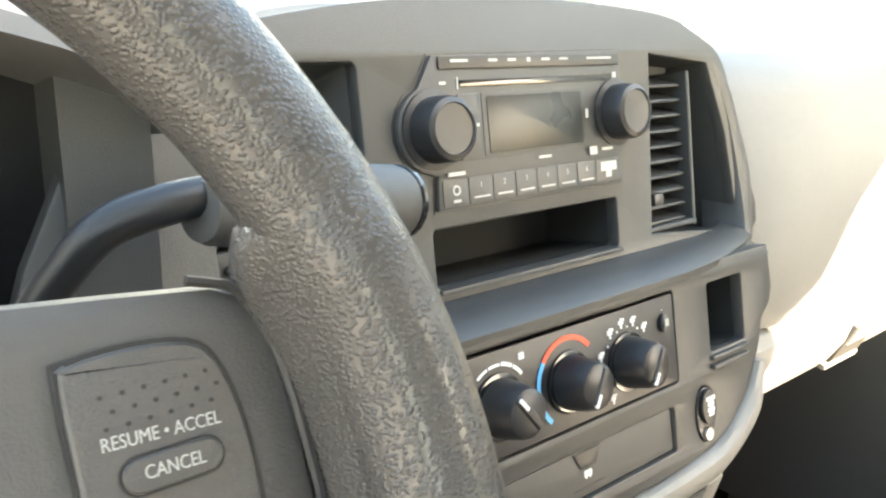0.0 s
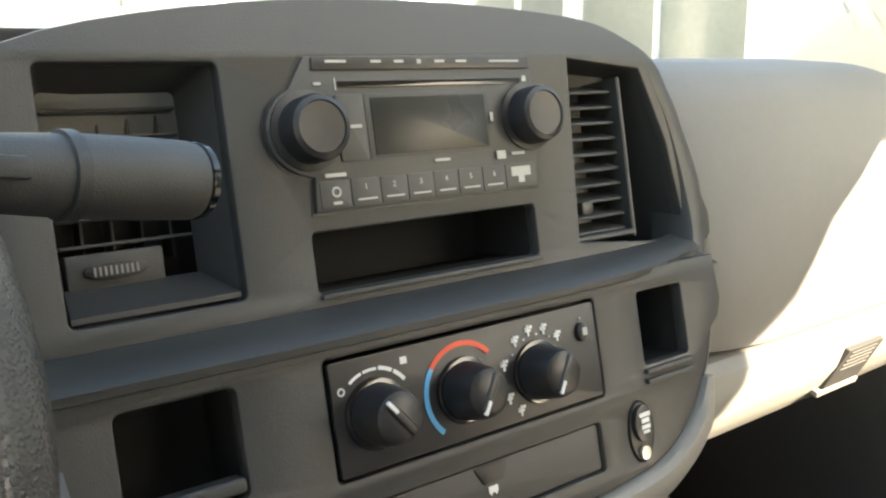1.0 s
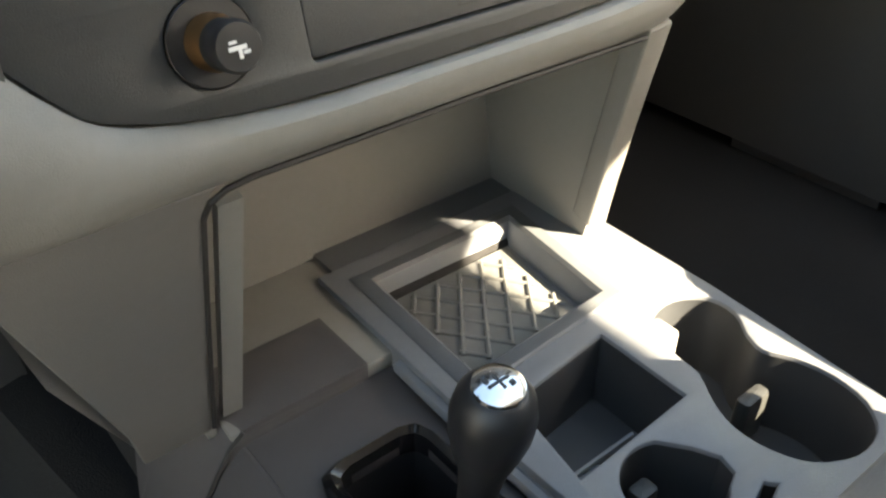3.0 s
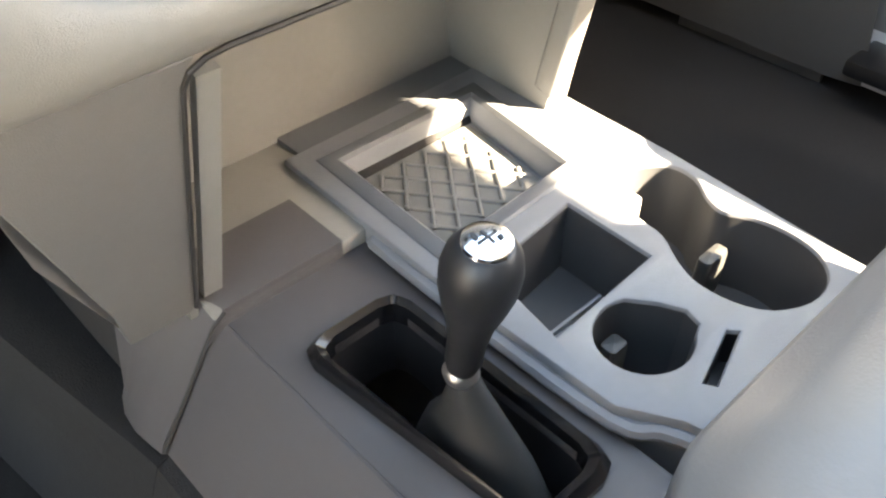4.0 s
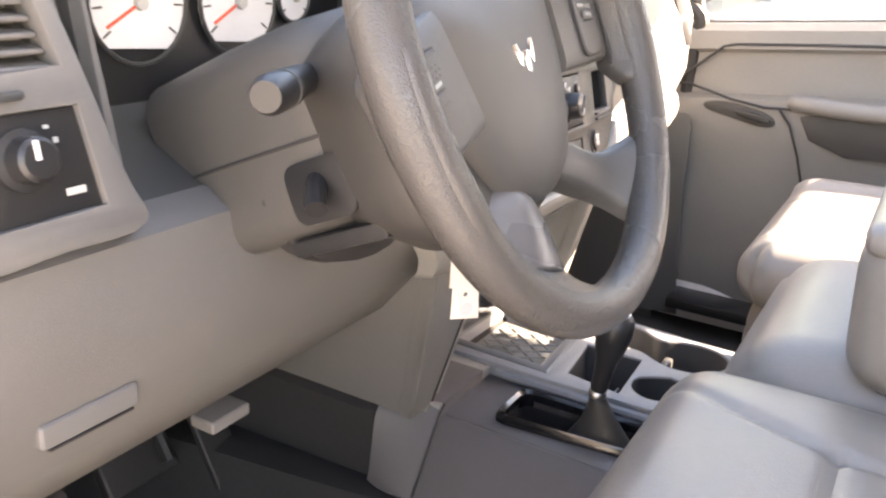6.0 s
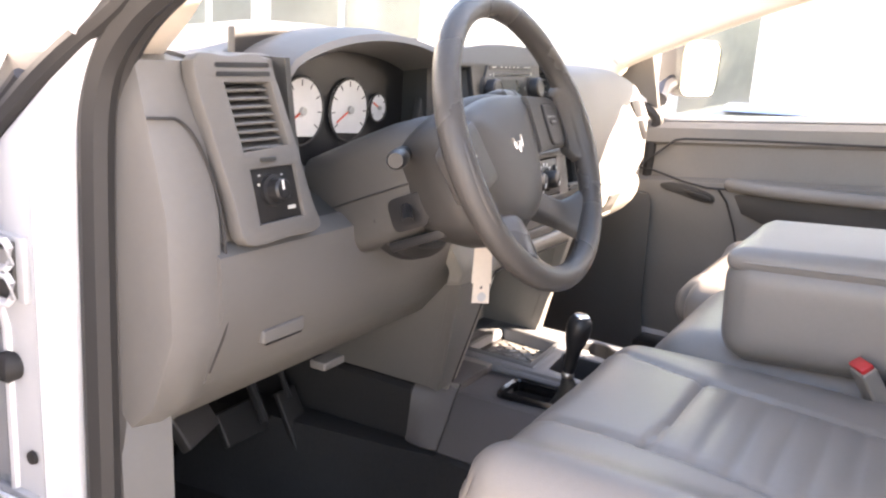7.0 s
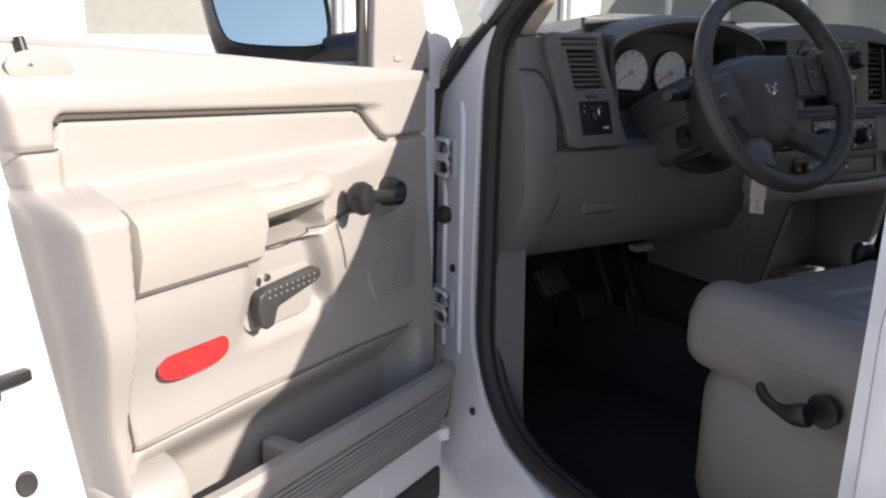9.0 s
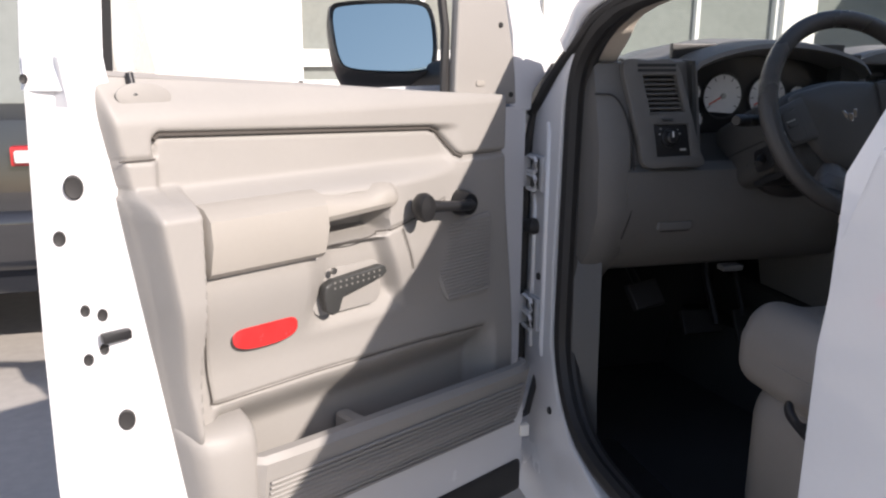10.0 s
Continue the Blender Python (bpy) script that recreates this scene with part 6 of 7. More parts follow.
def seg_d(p, a, b):
    p, a, b = Vector(p), Vector(a), Vector(b)
    t = max(0, min(1, (p - a).dot(b - a) / max((b - a).length_squared, 1e-9)))
    return (p - a - (b - a) * t).length


GROOVE = [(0.857, 1.340), (0.857, 1.358), (0.850, 1.364), (0.380, 1.342), (0.362, 1.335), (0.325, 1.296), (0.310, 1.290), (0.185, 1.289)]
SEAMS = [[(0.905, 1.335), (0.857, 1.334)], [(0.801, 0.983), (0.62, 0.985), (0.40, 0.980), (0.245, 0.970)], [(0.645, 1.180), (0.52, 1.190), (0.44, 1.205), (0.36, 1.222)], [(0.470, 1.192), (0.440, 1.120)], [(0.824, 1.176), (0.801, 0.983)]]


def panel_n(u, z):
    n = 0.078
    n -= 0.032 * sstep(1.375, 1.445, z)
    # insert is sunk below the groove line and swells to the arm rest
    ins = sstep(0.31, 0.36, u) * (1 - sstep(0.850, 0.862, u)) * sstep(1.27, 1.30, z) * (1 - sstep(1.345, 1.360, z + (u - 0.6) * -0.04))
    n -= 0.010 * ins
    n += 0.030 * sstep(1.295, 1.262, z) * sstep(0.28, 0.50, u) * sstep(1.02, 1.16, z)
    # block at the rear of the arm rest
    n += 0.030 * sstep(0.822, 0.832, u) * (1 - sstep(1.280, 1.300, z)) * sstep(0.90, 0.96, z)
    # pull cup and lever bowl
    cup = sstep(0.498, 0.512, u) * (1 - sstep(0.640, 0.652, u)) * sstep(1.186, 1.201, z) * (1 - sstep(1.245, 1.262, z))
    n -= 0.062 * cup
    cl = 0.462 + (z - 1.10) * 0.45
    bowl = sstep(cl, cl + 0.024, u) * (1 - sstep(0.59, 0.66, u)) * sstep(1.045, 1.095, z) * (1 - sstep(1.178, 1.190, z))
    n -= 0.026 * bowl
    # map pocket falls inwards below the seam
    n -= 0.055 * sstep(0.985, 0.905, z) * sstep(0.21, 0.25, u) * (1 - sstep(0.785, 0.805, u))
    for line, wd, dp in [(GROOVE, 0.0042, 0.011)] + [(s, 0.0030, 0.005) for s in SEAMS]:
        d = min(seg_d((u, z), a, b) for a, b in zip(line, line[1:]))
        if d < wd * 2.2:
            n -= dp * math.exp(-(d / wd) ** 2)
    return n


bm = bmesh.new()
NU, NZ = 250, 220
grid = []
for j in range(NZ + 1):
    z = 0.76 + (1.438 - 0.76) * j / NZ
    row = []
    for i in range(NU + 1):
        f = i / NU
        u0, u1 = front_edge(z), rear_edge(z)
        u = u0 + (u1 - u0) * f
        zz = z - 0.050 * (1 - f) * sstep(1.34, 1.438, z)
        edge = min(f, 1 - f) * (u1 - u0)
        n = panel_n(u, zz) * (1 - 0.5 * (1 - sstep(0, 0.022, edge)) ** 2)
        row.append(bm.verts.new(dpt(u, zz, n)))
    grid.append(row)
for j in range(NZ):
    for i in range(NU):
        bm.faces.new((grid[j][i], grid[j][i + 1], grid[j + 1][i + 1], grid[j + 1][i]))
rim_v = [grid[0][i] for i in range(NU + 1)] + [grid[j][NU] for j in range(1, NZ + 1)] + [grid[NZ][i] for i in range(NU - 1, -1, -1)] + [grid[j][0] for j in range(NZ - 1, 0, -1)]
back = [bm.verts.new(v.co - DN * ((v.co - HX).dot(DN) - 0.018)) for v in rim_v]
k = len(rim_v)
for i in range(k):
    bm.faces.new((rim_v[i], rim_v[(i + 1) % k], back[(i + 1) % k], back[i]))
part("door_panel", bm, M_DOOR, door, "pale beige-grey moulded inner door panel", sharp=50)

arm = []
for u, g in ((0.632, 0.010), (0.637, 0.0), (0.70, 0.0), (0.78, 0.0), (0.819, 0.0), (0.823, 0.008)):
    arm.append([dpt(u, z, n) for z, n in ((1.178 + g, 0.06), (1.178 + g, 0.118 - g), (1.186 + g, 0.128 - g), (1.225, 0.138 - g), (1.256 - g, 0.134 - g), (1.270 - g, 0.118 - g), (1.276 - g, 0.090), (1.276 - g, 0.06))])
part("armrest_pad", skin(arm), M_DOORIN, door, "padded door armrest")
pull = []
for u, dz, g in ((0.484, 0.004, 0.050), (0.487, 0.003, 0.020), (0.494, 0.0, 0.006), (0.506, 0.0, 0.0), (0.53, 0.0, 0.0), (0.545, -0.006, 0.0), (0.56, -0.008, 0.0), (0.60, -0.006, 0.0), (0.640, -0.002, 0.0)):
    zb = 1.232 - 0.008 * ((u - 0.50) / 0.14) if u > 0.5 else 1.232
    pull.append([dpt(u, z, n) for z, n in ((zb, 0.070), (zb, 0.112 - g), (zb + 0.004, 0.122 - g), (zb + 0.012, 0.127 - g), (1.254 + dz, 0.126 - g), (1.264 + dz, 0.119 - g), (1.272 + dz, 0.100 - g * 0.5), (1.274 + dz, 0.070))])
part("pull_handle", skin(pull), M_DOORIN, door, "moulded pull handle")
part("cup_floor", box((0.515, 1.19, 0.022), (0.64, 1.25, 0.030), 0.003, 1, DM), M_DOOR, door)

cr = tube([dpt(0.325, 1.213, 0.108), dpt(0.350, 1.215, 0.118), dpt(0.400, 1.222, 0.124), dpt(0.450, 1.228, 0.122)], [0.014, 0.0115, 0.012, 0.016], 16, flat=0.75)
part("crank_arm", cr, M_BLACK, door, "black window crank")
part("crank_hub", lathe([(0.022, 0.070), (0.022, 0.096), (0.018, 0.110), (0.0, 0.113)], DM @ Matrix.Translation((0.322, 1.213, 0)), 28), M_BLACK, door)
part("crank_knob", lathe([(0.010, 0.118), (0.0170, 0.128), (0.0190, 0.140), (0.0165, 0.149), (0.0, 0.152)], DM @ Matrix.Translation((0.455, 1.229, 0)) @ Matrix.Diagonal((0.9, 1.25, 1, 1)), 28), M_BLACK, door)

lv_ = [(0.503, 1.128), (0.506, 1.1375), (0.514, 1.141), (0.610, 1.133), (0.623, 1.126), (0.626, 1.108), (0.621, 1.086), (0.610, 1.079), (0.598, 1.082), (0.594, 1.094), (0.590, 1.104), (0.545, 1.114), (0.512, 1.121)]
part("door_lever", prism(lv_, 0.016, on(DM, 0.090), 0.004, 3), M_BEZEL, door, "dark grey inside door lever with grip dots")
dots = []
for r in range(2):
    for c in range(9):
        dots.append(prism(ellipse(0.520 + 0.0108 * c, 1.1335 - 0.0005 * c - r * 0.0085, 0.0016, 0.0016, 8), 0.0012, on(DM, 0.1055), 0))
part("lever_dots", merge(*dots), M_TRIM, door)
part("lock_screw", lathe([(0.0055, 0.0), (0.005, 0.003), (0, 0.0035)], DM @ Matrix.Translation((0.603, 1.146, 0.098)), 16), M_METAL, door)
part("lever_bezel", prism([(x, y) for x, y in rrect(0.500, 1.074, 0.632, 1.146, 0.018)], 0.004, on(DM, 0.080), 0.002), M_DOOR, door)

def oval(k):
    """The reflector's rounded lens outline, grown by k."""
    out = []
    for a in range(0, 360, 9):
        c, d = math.cos(radians(a)), math.sin(radians(a))
        out.append((0.719 + (0.0540 + k) * math.copysign(abs(c) ** 0.74, c), 1.076 + (0.0205 + k) * math.copysign(abs(d) ** 0.82, d)))
    return out


part("reflector", prism(oval(0), 0.0065, on(DM, 0.0865), 0.003, 3), M_RED, door, "oval red door reflector")
part("reflector_rim", prism(oval(0.0018), 0.004, on(DM, 0.0865), 0.0015), M_BEZEL, door)

# dark joint lines of the panel; the groove's shadow is a dark strip too
M_JOINT = mat("joint_and_groove_shade", (0.07, 0.062, 0.055), 0.7)


def joint(pts, r, name, lift=0.0045):
    fine = []
    for a, b in zip(pts, pts[1:]):
        k = max(2, int((Vector(b) - Vector(a)).length / 0.008))
        fine += [Vector(a).lerp(Vector(b), i / k) for i in range(k)]
    fine.append(Vector(pts[-1]))
    return part(name, tube([dpt(p.x, p.y, panel_n(p.x, p.y) + lift) for p in fine], r, 6, upv=DN), M_JOINT, door)


# dark strip laid in the groove draws its shadow
joint(GROOVE[1:-1], 0.0028, "panel_groove", 0.0080)
for line in SEAMS:
    joint(line, 0.0010, "panel_seam", 0.0044)
joint([(0.905 - 0.09, 1.262), (0.824, 1.176)], 0.0016, "panel_seam")
# speaker grille
spk = [(0.405, 1.168), (0.245, 1.187), (0.236, 1.175), (0.240, 1.045), (0.250, 1.037), (0.345, 1.040), (0.360, 1.060)]
part("speaker_panel", prism(spk, 0.004, on(DM, 0.079), 0.002), M_DOOR, door)
sl_ = []
for i in range(23):
    z = 1.044 + i * 0.0060
    u0, u1 = 0.243, 0.349 + (z - 1.04) * 0.40
    if z > 1.168:
        u1 = 0.405 - (z - 1.168) * 7.5
    if u1 - u0 > 0.02:
        sl_.append(box((u0, z, 0.0825), (u1 - 0.004, z + 0.0030, 0.0855), 0.0010, 1, DM))
part("speaker_slats", merge(*sl_), M_DOOR, door, "fine horizontal speaker slats")

# map pocket
mp = []
for u, g in ((0.155, 0.018), (0.168, 0.004), (0.20, 0.0), (0.45, 0.0), (0.70, 0.0), (0.748, 0.002), (0.762, 0.014)):
    zt = 0.888 + (u - 0.165) * 0.022
    mp.append([dpt(u, z, n) for z, n in ((0.765, 0.05), (0.765, 0.098 - g), (0.80, 0.112 - g), (zt - 0.030, 0.124 - g), (zt - 0.010, 0.128 - g), (zt, 0.120 - g), (zt + 0.001, 0.106 - g), (zt - 0.01, 0.100 - g), (0.80, 0.085 - g))])
part("map_pocket", skin(mp), M_DOOR, door, "moulded map pocket on the lower door")
gr = []
for i in range(10):
    z = 0.772 + i * 0.0092
    nn = 0.1022 + (z - 0.765) * 0.25
    gr.append(tube([dpt(0.185, z - 0.004, nn), dpt(0.46, z, nn + 0.001), dpt(0.742, z + 0.004, nn)], 0.0026, 6))
part("pocket_ribs", merge(*gr), M_DOOR, door, "horizontal ribs on the pocket front")
part("pocket_divider", box((0.530, 0.80, 0.03), (0.560, 0.884, 0.100), 0.012, 3, DM), M_DOOR, door)
part("bottle_floor", box((0.20, 0.79, 0.02), (0.78, 0.80, 0.10), 0.003, 1, DM), M_DOOR, door)
# rear lower corner of the panel
corner = []
for z, k2 in ((0.76, 0.92), (0.80, 0.97), (0.87, 1.0), (0.920, 1.0), (0.938, 0.97), (0.949, 0.90), (0.956, 0.78), (0.960, 0.62)):
    e_ = (0.955 - z) * 0.15
    corner.append([dpt(u, z, n * k2) for u, n in ((0.752, 0.06), (0.753, 0.108), (0.758, 0.1155), (0.768, 0.118), (0.80 - e_ * 0.5, 0.1175), (0.830 - e_, 0.113), (0.843 - e_, 0.102), (0.850 - e_, 0.085), (0.853 - e_, 0.05))])
part("panel_corner", skin(corner), M_DOOR, door, "", True, 60)

# lock plunger in its oval dish
part("plunger_dish", prism(ellipse(0.862, 1.412, 0.036, 0.017, 28, 4), 0.003, on(DM, 0.063), 0.0015), M_DOOR, door)
part("lock_plunger", tube([dpt(0.873, 1.412, 0.062), dpt(0.873, 1.440, 0.052)], [0.0055, 0.0048], 12), M_BLACK, door, "black lock plunger")

# white painted shell round the panel
edge = []
for z, ue in ((0.62, 0.985), (0.70, 0.992), (0.90, 0.998), (1.10, 0.997), (1.26, 0.993), (1.40, 0.988), (1.46, 0.986)):
    ui = rear_edge(max(0.75, min(z, 1.44))) - 0.03
    edge.append([dpt(u, z, n) for u, n in ((ui, 0.050), (ui + 0.035, 0.052), (ui + 0.050, 0.040), (ue - 0.035, 0.018), (ue - 0.016, 0.010), (ue - 0.007, 0.0), (ue - 0.022, -0.045), (ue - 0.042, -0.098), (ue - 0.055, -0.10), (ui, -0.05))])
part("door_edge", skin(edge), M_WHITE, door, "white painted rear door edge")
outer = []
for z, b in ((0.60, -0.075), (0.80, -0.100), (1.05, -0.112), (1.25, -0.106), (1.40, -0.085)):
    outer.append([dpt(u, z, n) for u, n in ((0.02, b + 0.02), (0.30, b), (0.70, b), (0.942, b + 0.005), (0.942, b + 0.012), (0.70, b + 0.008), (0.30, b + 0.008), (0.02, b + 0.028))])
part("outer_skin", skin(outer), M_WHITE, door)
part("inner_shell", skin([[dpt(u, z, n) for u, n in ((0.045, -0.06), (0.06, 0.004), (0.20, 0.010), (0.80, 0.010), (0.86, -0.06))] for z in (0.61, 0.66, 1.0, 1.36)]), M_WHITE, door)
part("door_bottom", box((0.06, 0.60, -0.09), (0.945, 0.64, 0.03), 0.01, 2, DM), M_WHITE, door)
PLUGS = ((0.944, 1.302, 0.0155), (0.963, 1.238, 0.01), (0.943, 1.141, 0.008), (0.924, 1.133, 0.0085), (0.925, 1.086, 0.008), (0.944, 1.074, 0.0085), (0.905, 0.98, 0.015), (0.983, 1.434, 0.006))
def edge_n(u, z):
    ui = rear_edge(max(0.75, min(z, 1.44))) - 0.03
    pts = [(ui + 0.035, 0.052), (ui + 0.050, 0.040), (0.957, 0.018), (0.983, 0.010), (0.995, -0.002)]
    for (a, na), (b, nb) in zip(pts, pts[1:]):
        if a <= u <= b:
            return na + (nb - na) * (u - a) / (b - a)
    return 0.052


for u, z, r in PLUGS:
    n = edge_n(u, z)
    part("edge_plug", lathe([(r, -0.002), (r, 0.0015), (r * 0.85, 0.003), (r * 0.5, 0.002), (0, 0.0022)], basis(dpt(u, z, n), DU * 0.93 + DN * -0.37, (0, 0, 1)) @ Matrix.Diagonal((0.75, 1, -1, 1)), 20), M_RUBBER, door, "black rubber plug")
part("door_latch", box((-0.020, -0.0065, -0.004), (0.018, 0.0065, 0.010), 0.003, 2, basis(dpt(0.915, 1.105, 0.040), DU, (0, 0.0, 1)) @ Matrix.Diagonal((1, 1, -1, 1))), M_BLACK, door, "black latch striker slot")


# window frame and sail panel
fr = smooth_line([dpt(0.085, 1.405, -0.03), dpt(0.105, 1.52, -0.03), dpt(0.175, 1.640, -0.04), dpt(0.34, 1.735, -0.055)], 4) + smooth_line([dpt(0.60, 1.765, -0.065), dpt(0.80, 1.765, -0.065), dpt(0.930, 1.730, -0.055)], 3)
bar(fr, 0.035, 0.045, "window_frame", M_WHITE, door)
rearf = []
for z, s in ((1.42, 0), (1.48, 0.15), (1.56, 0.4), (1.66, 0.7), (1.75, 1.0)):
    du, dn = -0.045 * s, -0.06 * s
    rearf.append([dpt(u + du, z, n + dn) for u, n in ((0.905, 0.050), (0.925, 0.048), (0.972, 0.016), (0.982, -0.005), (0.968, -0.05), (0.91, -0.04))])
part("window_frame", skin(rearf), M_WHITE, door, "white painted rear window upright")
part("glass_run", skin([[dpt(u - 0.045 * s, z, n - 0.06 * s) for u, n in ((0.880, 0.020), (0.908, 0.040), (0.908, -0.03), (0.880, -0.01))] for z, s in ((1.42, 0), (1.56, 0.4), (1.75, 1.0))]), M_RUBBER, door, "black rubber glass channel")
part("belt_seal", skin([[dpt(u, z + zz, n) for n, zz in ((0.030, 0.0), (0.040, 0.006), (0.048, 0.0), (0.04, -0.01))] for u, z in ((0.30, 1.389), (0.60, 1.414), (0.90, 1.437))]), M_DOOR, door)
part("frame_corner", prism([(0.095, 1.350), (0.104, 1.495), (0.123, 1.555), (0.150, 1.610), (0.075, 1.612), (0.034, 1.558), (-0.004, 1.496), (-0.034, 1.452), (0.041, 1.383), (0.045, 1.350)], 0.016, on(DM, -0.010), 0.006, 3), M_WHITE, door, "white painted front corner of the window frame")
sail = [(0.132, 1.368), (0.136, 1.42), (0.145, 1.464), (0.167, 1.553), (0.186, 1.60), (0.285, 1.60), (0.286, 1.548), (0.293, 1.400), (0.291, 1.380)]
part("sail_panel", prism(sail, 0.020, on(DM, 0.022), 0.006, 3), M_DOOR, door, "beige triangular mirror trim panel")
part("sail_slot", prism(rrect(0.221, 1.404, 0.243, 1.414, 0.004), 0.003, on(DM, 0.0415), 0.001), M_DOORIN, door)
for u, z in ((0.182, 1.509), (0.150, 1.386)):
    part("sail_screw", lathe([(0.005, 0), (0.0045, 0.003), (0, 0.0032)], DM @ Matrix.Translation((u, z, 0.042)), 14), M_RUBBER, door)
part("window_seal", tube([dpt(0.300, 1.380, 0.022), dpt(0.296, 1.50, 0.018), dpt(0.296, 1.66, -0.01)], 0.008, 8), M_RUBBER, door)

# door mirror
mr = thing("door_mirror", "black door mirror on the open door reflecting blue sky", "mirror", dpt(0.2, 1.40, -0.25))
mc = dpt(0.190, 1.480, -0.235) + Vector((-0.021, 0, 0.002))
mz = Vector((-0.06, -0.82, 0.57)).normalized()
mx_ = Vector((0, 0, 1)).cross(mz).normalized()
MM = basis(mc, mx_, mz.cross(mx_))
gl_ = smooth_loop([(x * 0.835, y * 1.10) for x, y in [(-0.118, 0.050), (-0.095, 0.066), (0.0, 0.073), (0.085, 0.072), (0.112, 0.055), (0.116, 0.0), (0.106, -0.052), (0.080, -0.068), (0.0, -0.070), (-0.085, -0.064), (-0.108, -0.045), (-0.117, 0.0)]], 3)
part("mirror_glass", prism(gl_, 0.003, on(MM, 0.004), 0), M_MIRROR, mr, "mirror glass reflecting clear sky", False)
hrings = []
for f, z in ((1.02, 0.006), (1.07, 0.012), (1.11, 0.004), (1.12, -0.03), (1.02, -0.07), (0.75, -0.10), (0.3, -0.11)):
    hrings.append([MM @ Vector((x * f, y * (f + 0.02), z)) for x, y in gl_])
inner_r = [MM @ Vector((x * 1.0, y * 1.0, 0.001)) for x, y in gl_]
part("mirror_housing", skin([inner_r] + hrings), M_BLACK, mr, "black mirror housing")
part("mirror_arm", tube([dpt(0.15, 1.415, -0.03), dpt(0.13, 1.42, -0.10), mc - mz * 0.09 - Vector((0, 0, 0.05))], [0.030, 0.032, 0.040], 14), M_BLACK, mr)
part("mirror_base", prism([(0.10, 1.385), (0.20, 1.392), (0.19, 1.45), (0.14, 1.44)], 0.03, on(DM, -0.05), 0.008, 3), M_BLACK, mr)

part("shell_foot", box((0.085, 0.600, -0.02), (0.96, 0.765, 0.048), 0.012, 3, DM), M_WHITE, door, "white painted lower door shell")
part("bottom_seal", box((0.10, 0.570, -0.02), (0.96, 0.640, 0.056), 0.01, 2, DM), M_RUBBER, door, "black rubber seal along the door bottom")
for y, z0, z1 in ((0.208, 0.86, 1.33), (0.268, 0.86, 1.18)):
    part("post_bead", tube([(-0.859, y, z0), (-0.861, y, z0 + 0.02), (-0.861, y, z1 - 0.02), (-0.859, y + 0.01, z1)], 0.006, 8, upv=(1, 0, 0)), M_WHITE, cab)
part("gap_seal", tube(smooth_line([(-0.866, 0.310, 0.80), (-0.866, 0.308, 1.10), (-0.866, 0.306, 1.27), (-0.858, 0.285, 1.36), (-0.850, 0.235, 1.42)], 4), 0.010, 8, upv=(1, 0, 0)), M_RUBBER, cab)
# hinges and check strap
for z in (1.228, 0.940):
    hg = part("hinge", tube([(-0.850, 0.290, z - 0.020), (-0.850, 0.290, z + 0.020)], 0.012, 12), M_HINGE, door, "white painted steel door hinge")
    part("hinge_leaf", box((-0.868, 0.225, z - 0.035), (-0.856, 0.300, z + 0.035), 0.004), M_HINGE, hg)
    part("hinge_leaf", box((0.0, z - 0.030, -0.012), (0.075, z + 0.030, 0.0), 0.004, 2, DM), M_HINGE, hg)
    part("hinge_pin", tube([(-0.852, 0.288, z - 0.042), (-0.852, 0.288, z + 0.042)], 0.009, 12), M_HINGE, hg)
    for z0, z1 in ((z - 0.032, z - 0.004), (z + 0.004, z + 0.032)):
        part("hinge_clip", tube([(-0.878, 0.272, z0), (-0.878, 0.236, z0), (-0.878, 0.230, z0 + 0.006), (-0.878, 0.230, z1 - 0.006), (-0.878, 0.236, z1), (-0.878, 0.272, z1)], 0.0042, 8), M_WHITE, hg)
    # dark plate imitates the shaded gap seen through the clips
    part("hinge_gap_shade", box((-0.873, 0.234, z - 0.030), (-0.869, 0.268, z + 0.030), 0.001), M_COLUMN, hg)
    part("hinge_bolt", lathe([(0.012, 0), (0.011, 0.007), (0, 0.008)], basis((-0.868, 0.248, z + 0.012), (0, 1, 0), (0, 0, 1)) @ Matrix.Diagonal((1, 1, -1, 1)), 6), M_METAL, hg)
wb = thing("wiring_boot", "black rubber wiring boot between door and post", "rubber boot", (-0.86, 0.26, 1.13))
part("boot_bellows", tube([(-0.852, 0.262, 1.118), (-0.861, 0.260, 1.118), (-0.866, 0.262, 1.118), (-0.874, 0.272, 1.118), (-0.884, 0.283, 1.118)], [0.019, 0.015, 0.018, 0.013, 0.014], 16), M_RUBBER, wb)
cs_ = thing("check_strap", "dark steel door check strap with worn white end", "door check", (-0.86, 0.25, 0.76))
part("strap", tube([(-0.855, 0.245, 0.80), (-0.885, 0.215, 0.735), (-0.930, 0.215, 0.715)], 0.007, 8), M_RUBBER, cs_)
part("strap_end", box((-0.905, 0.195, 0.690), (-0.885, 0.215, 0.715), 0.004), M_PAPER, cs_)
for y, z in ((0.150, 0.764), (0.235, 1.020)):
    sc = thing("post_plug", "small black plug in the white door post", "plug", (-0.862, y, z), group="post plugs")
    part("plug_head", lathe([(0.008, 0), (0.007, 0.004), (0, 0.0045)], basis((-0.861, y, z), (0, 1, 0), (0, 0, 1)) @ Matrix.Diagonal((1, 1, -1, 1)), 14), M_RUBBER, sc)

# ---- passenger door, closed ----
pd = thing("passenger_door", "closed passenger door with inner panel darkened for shade", "car door", (0.94, -0.2, 0.7))


def pz(y):
    return 1.315 - y * 0.085


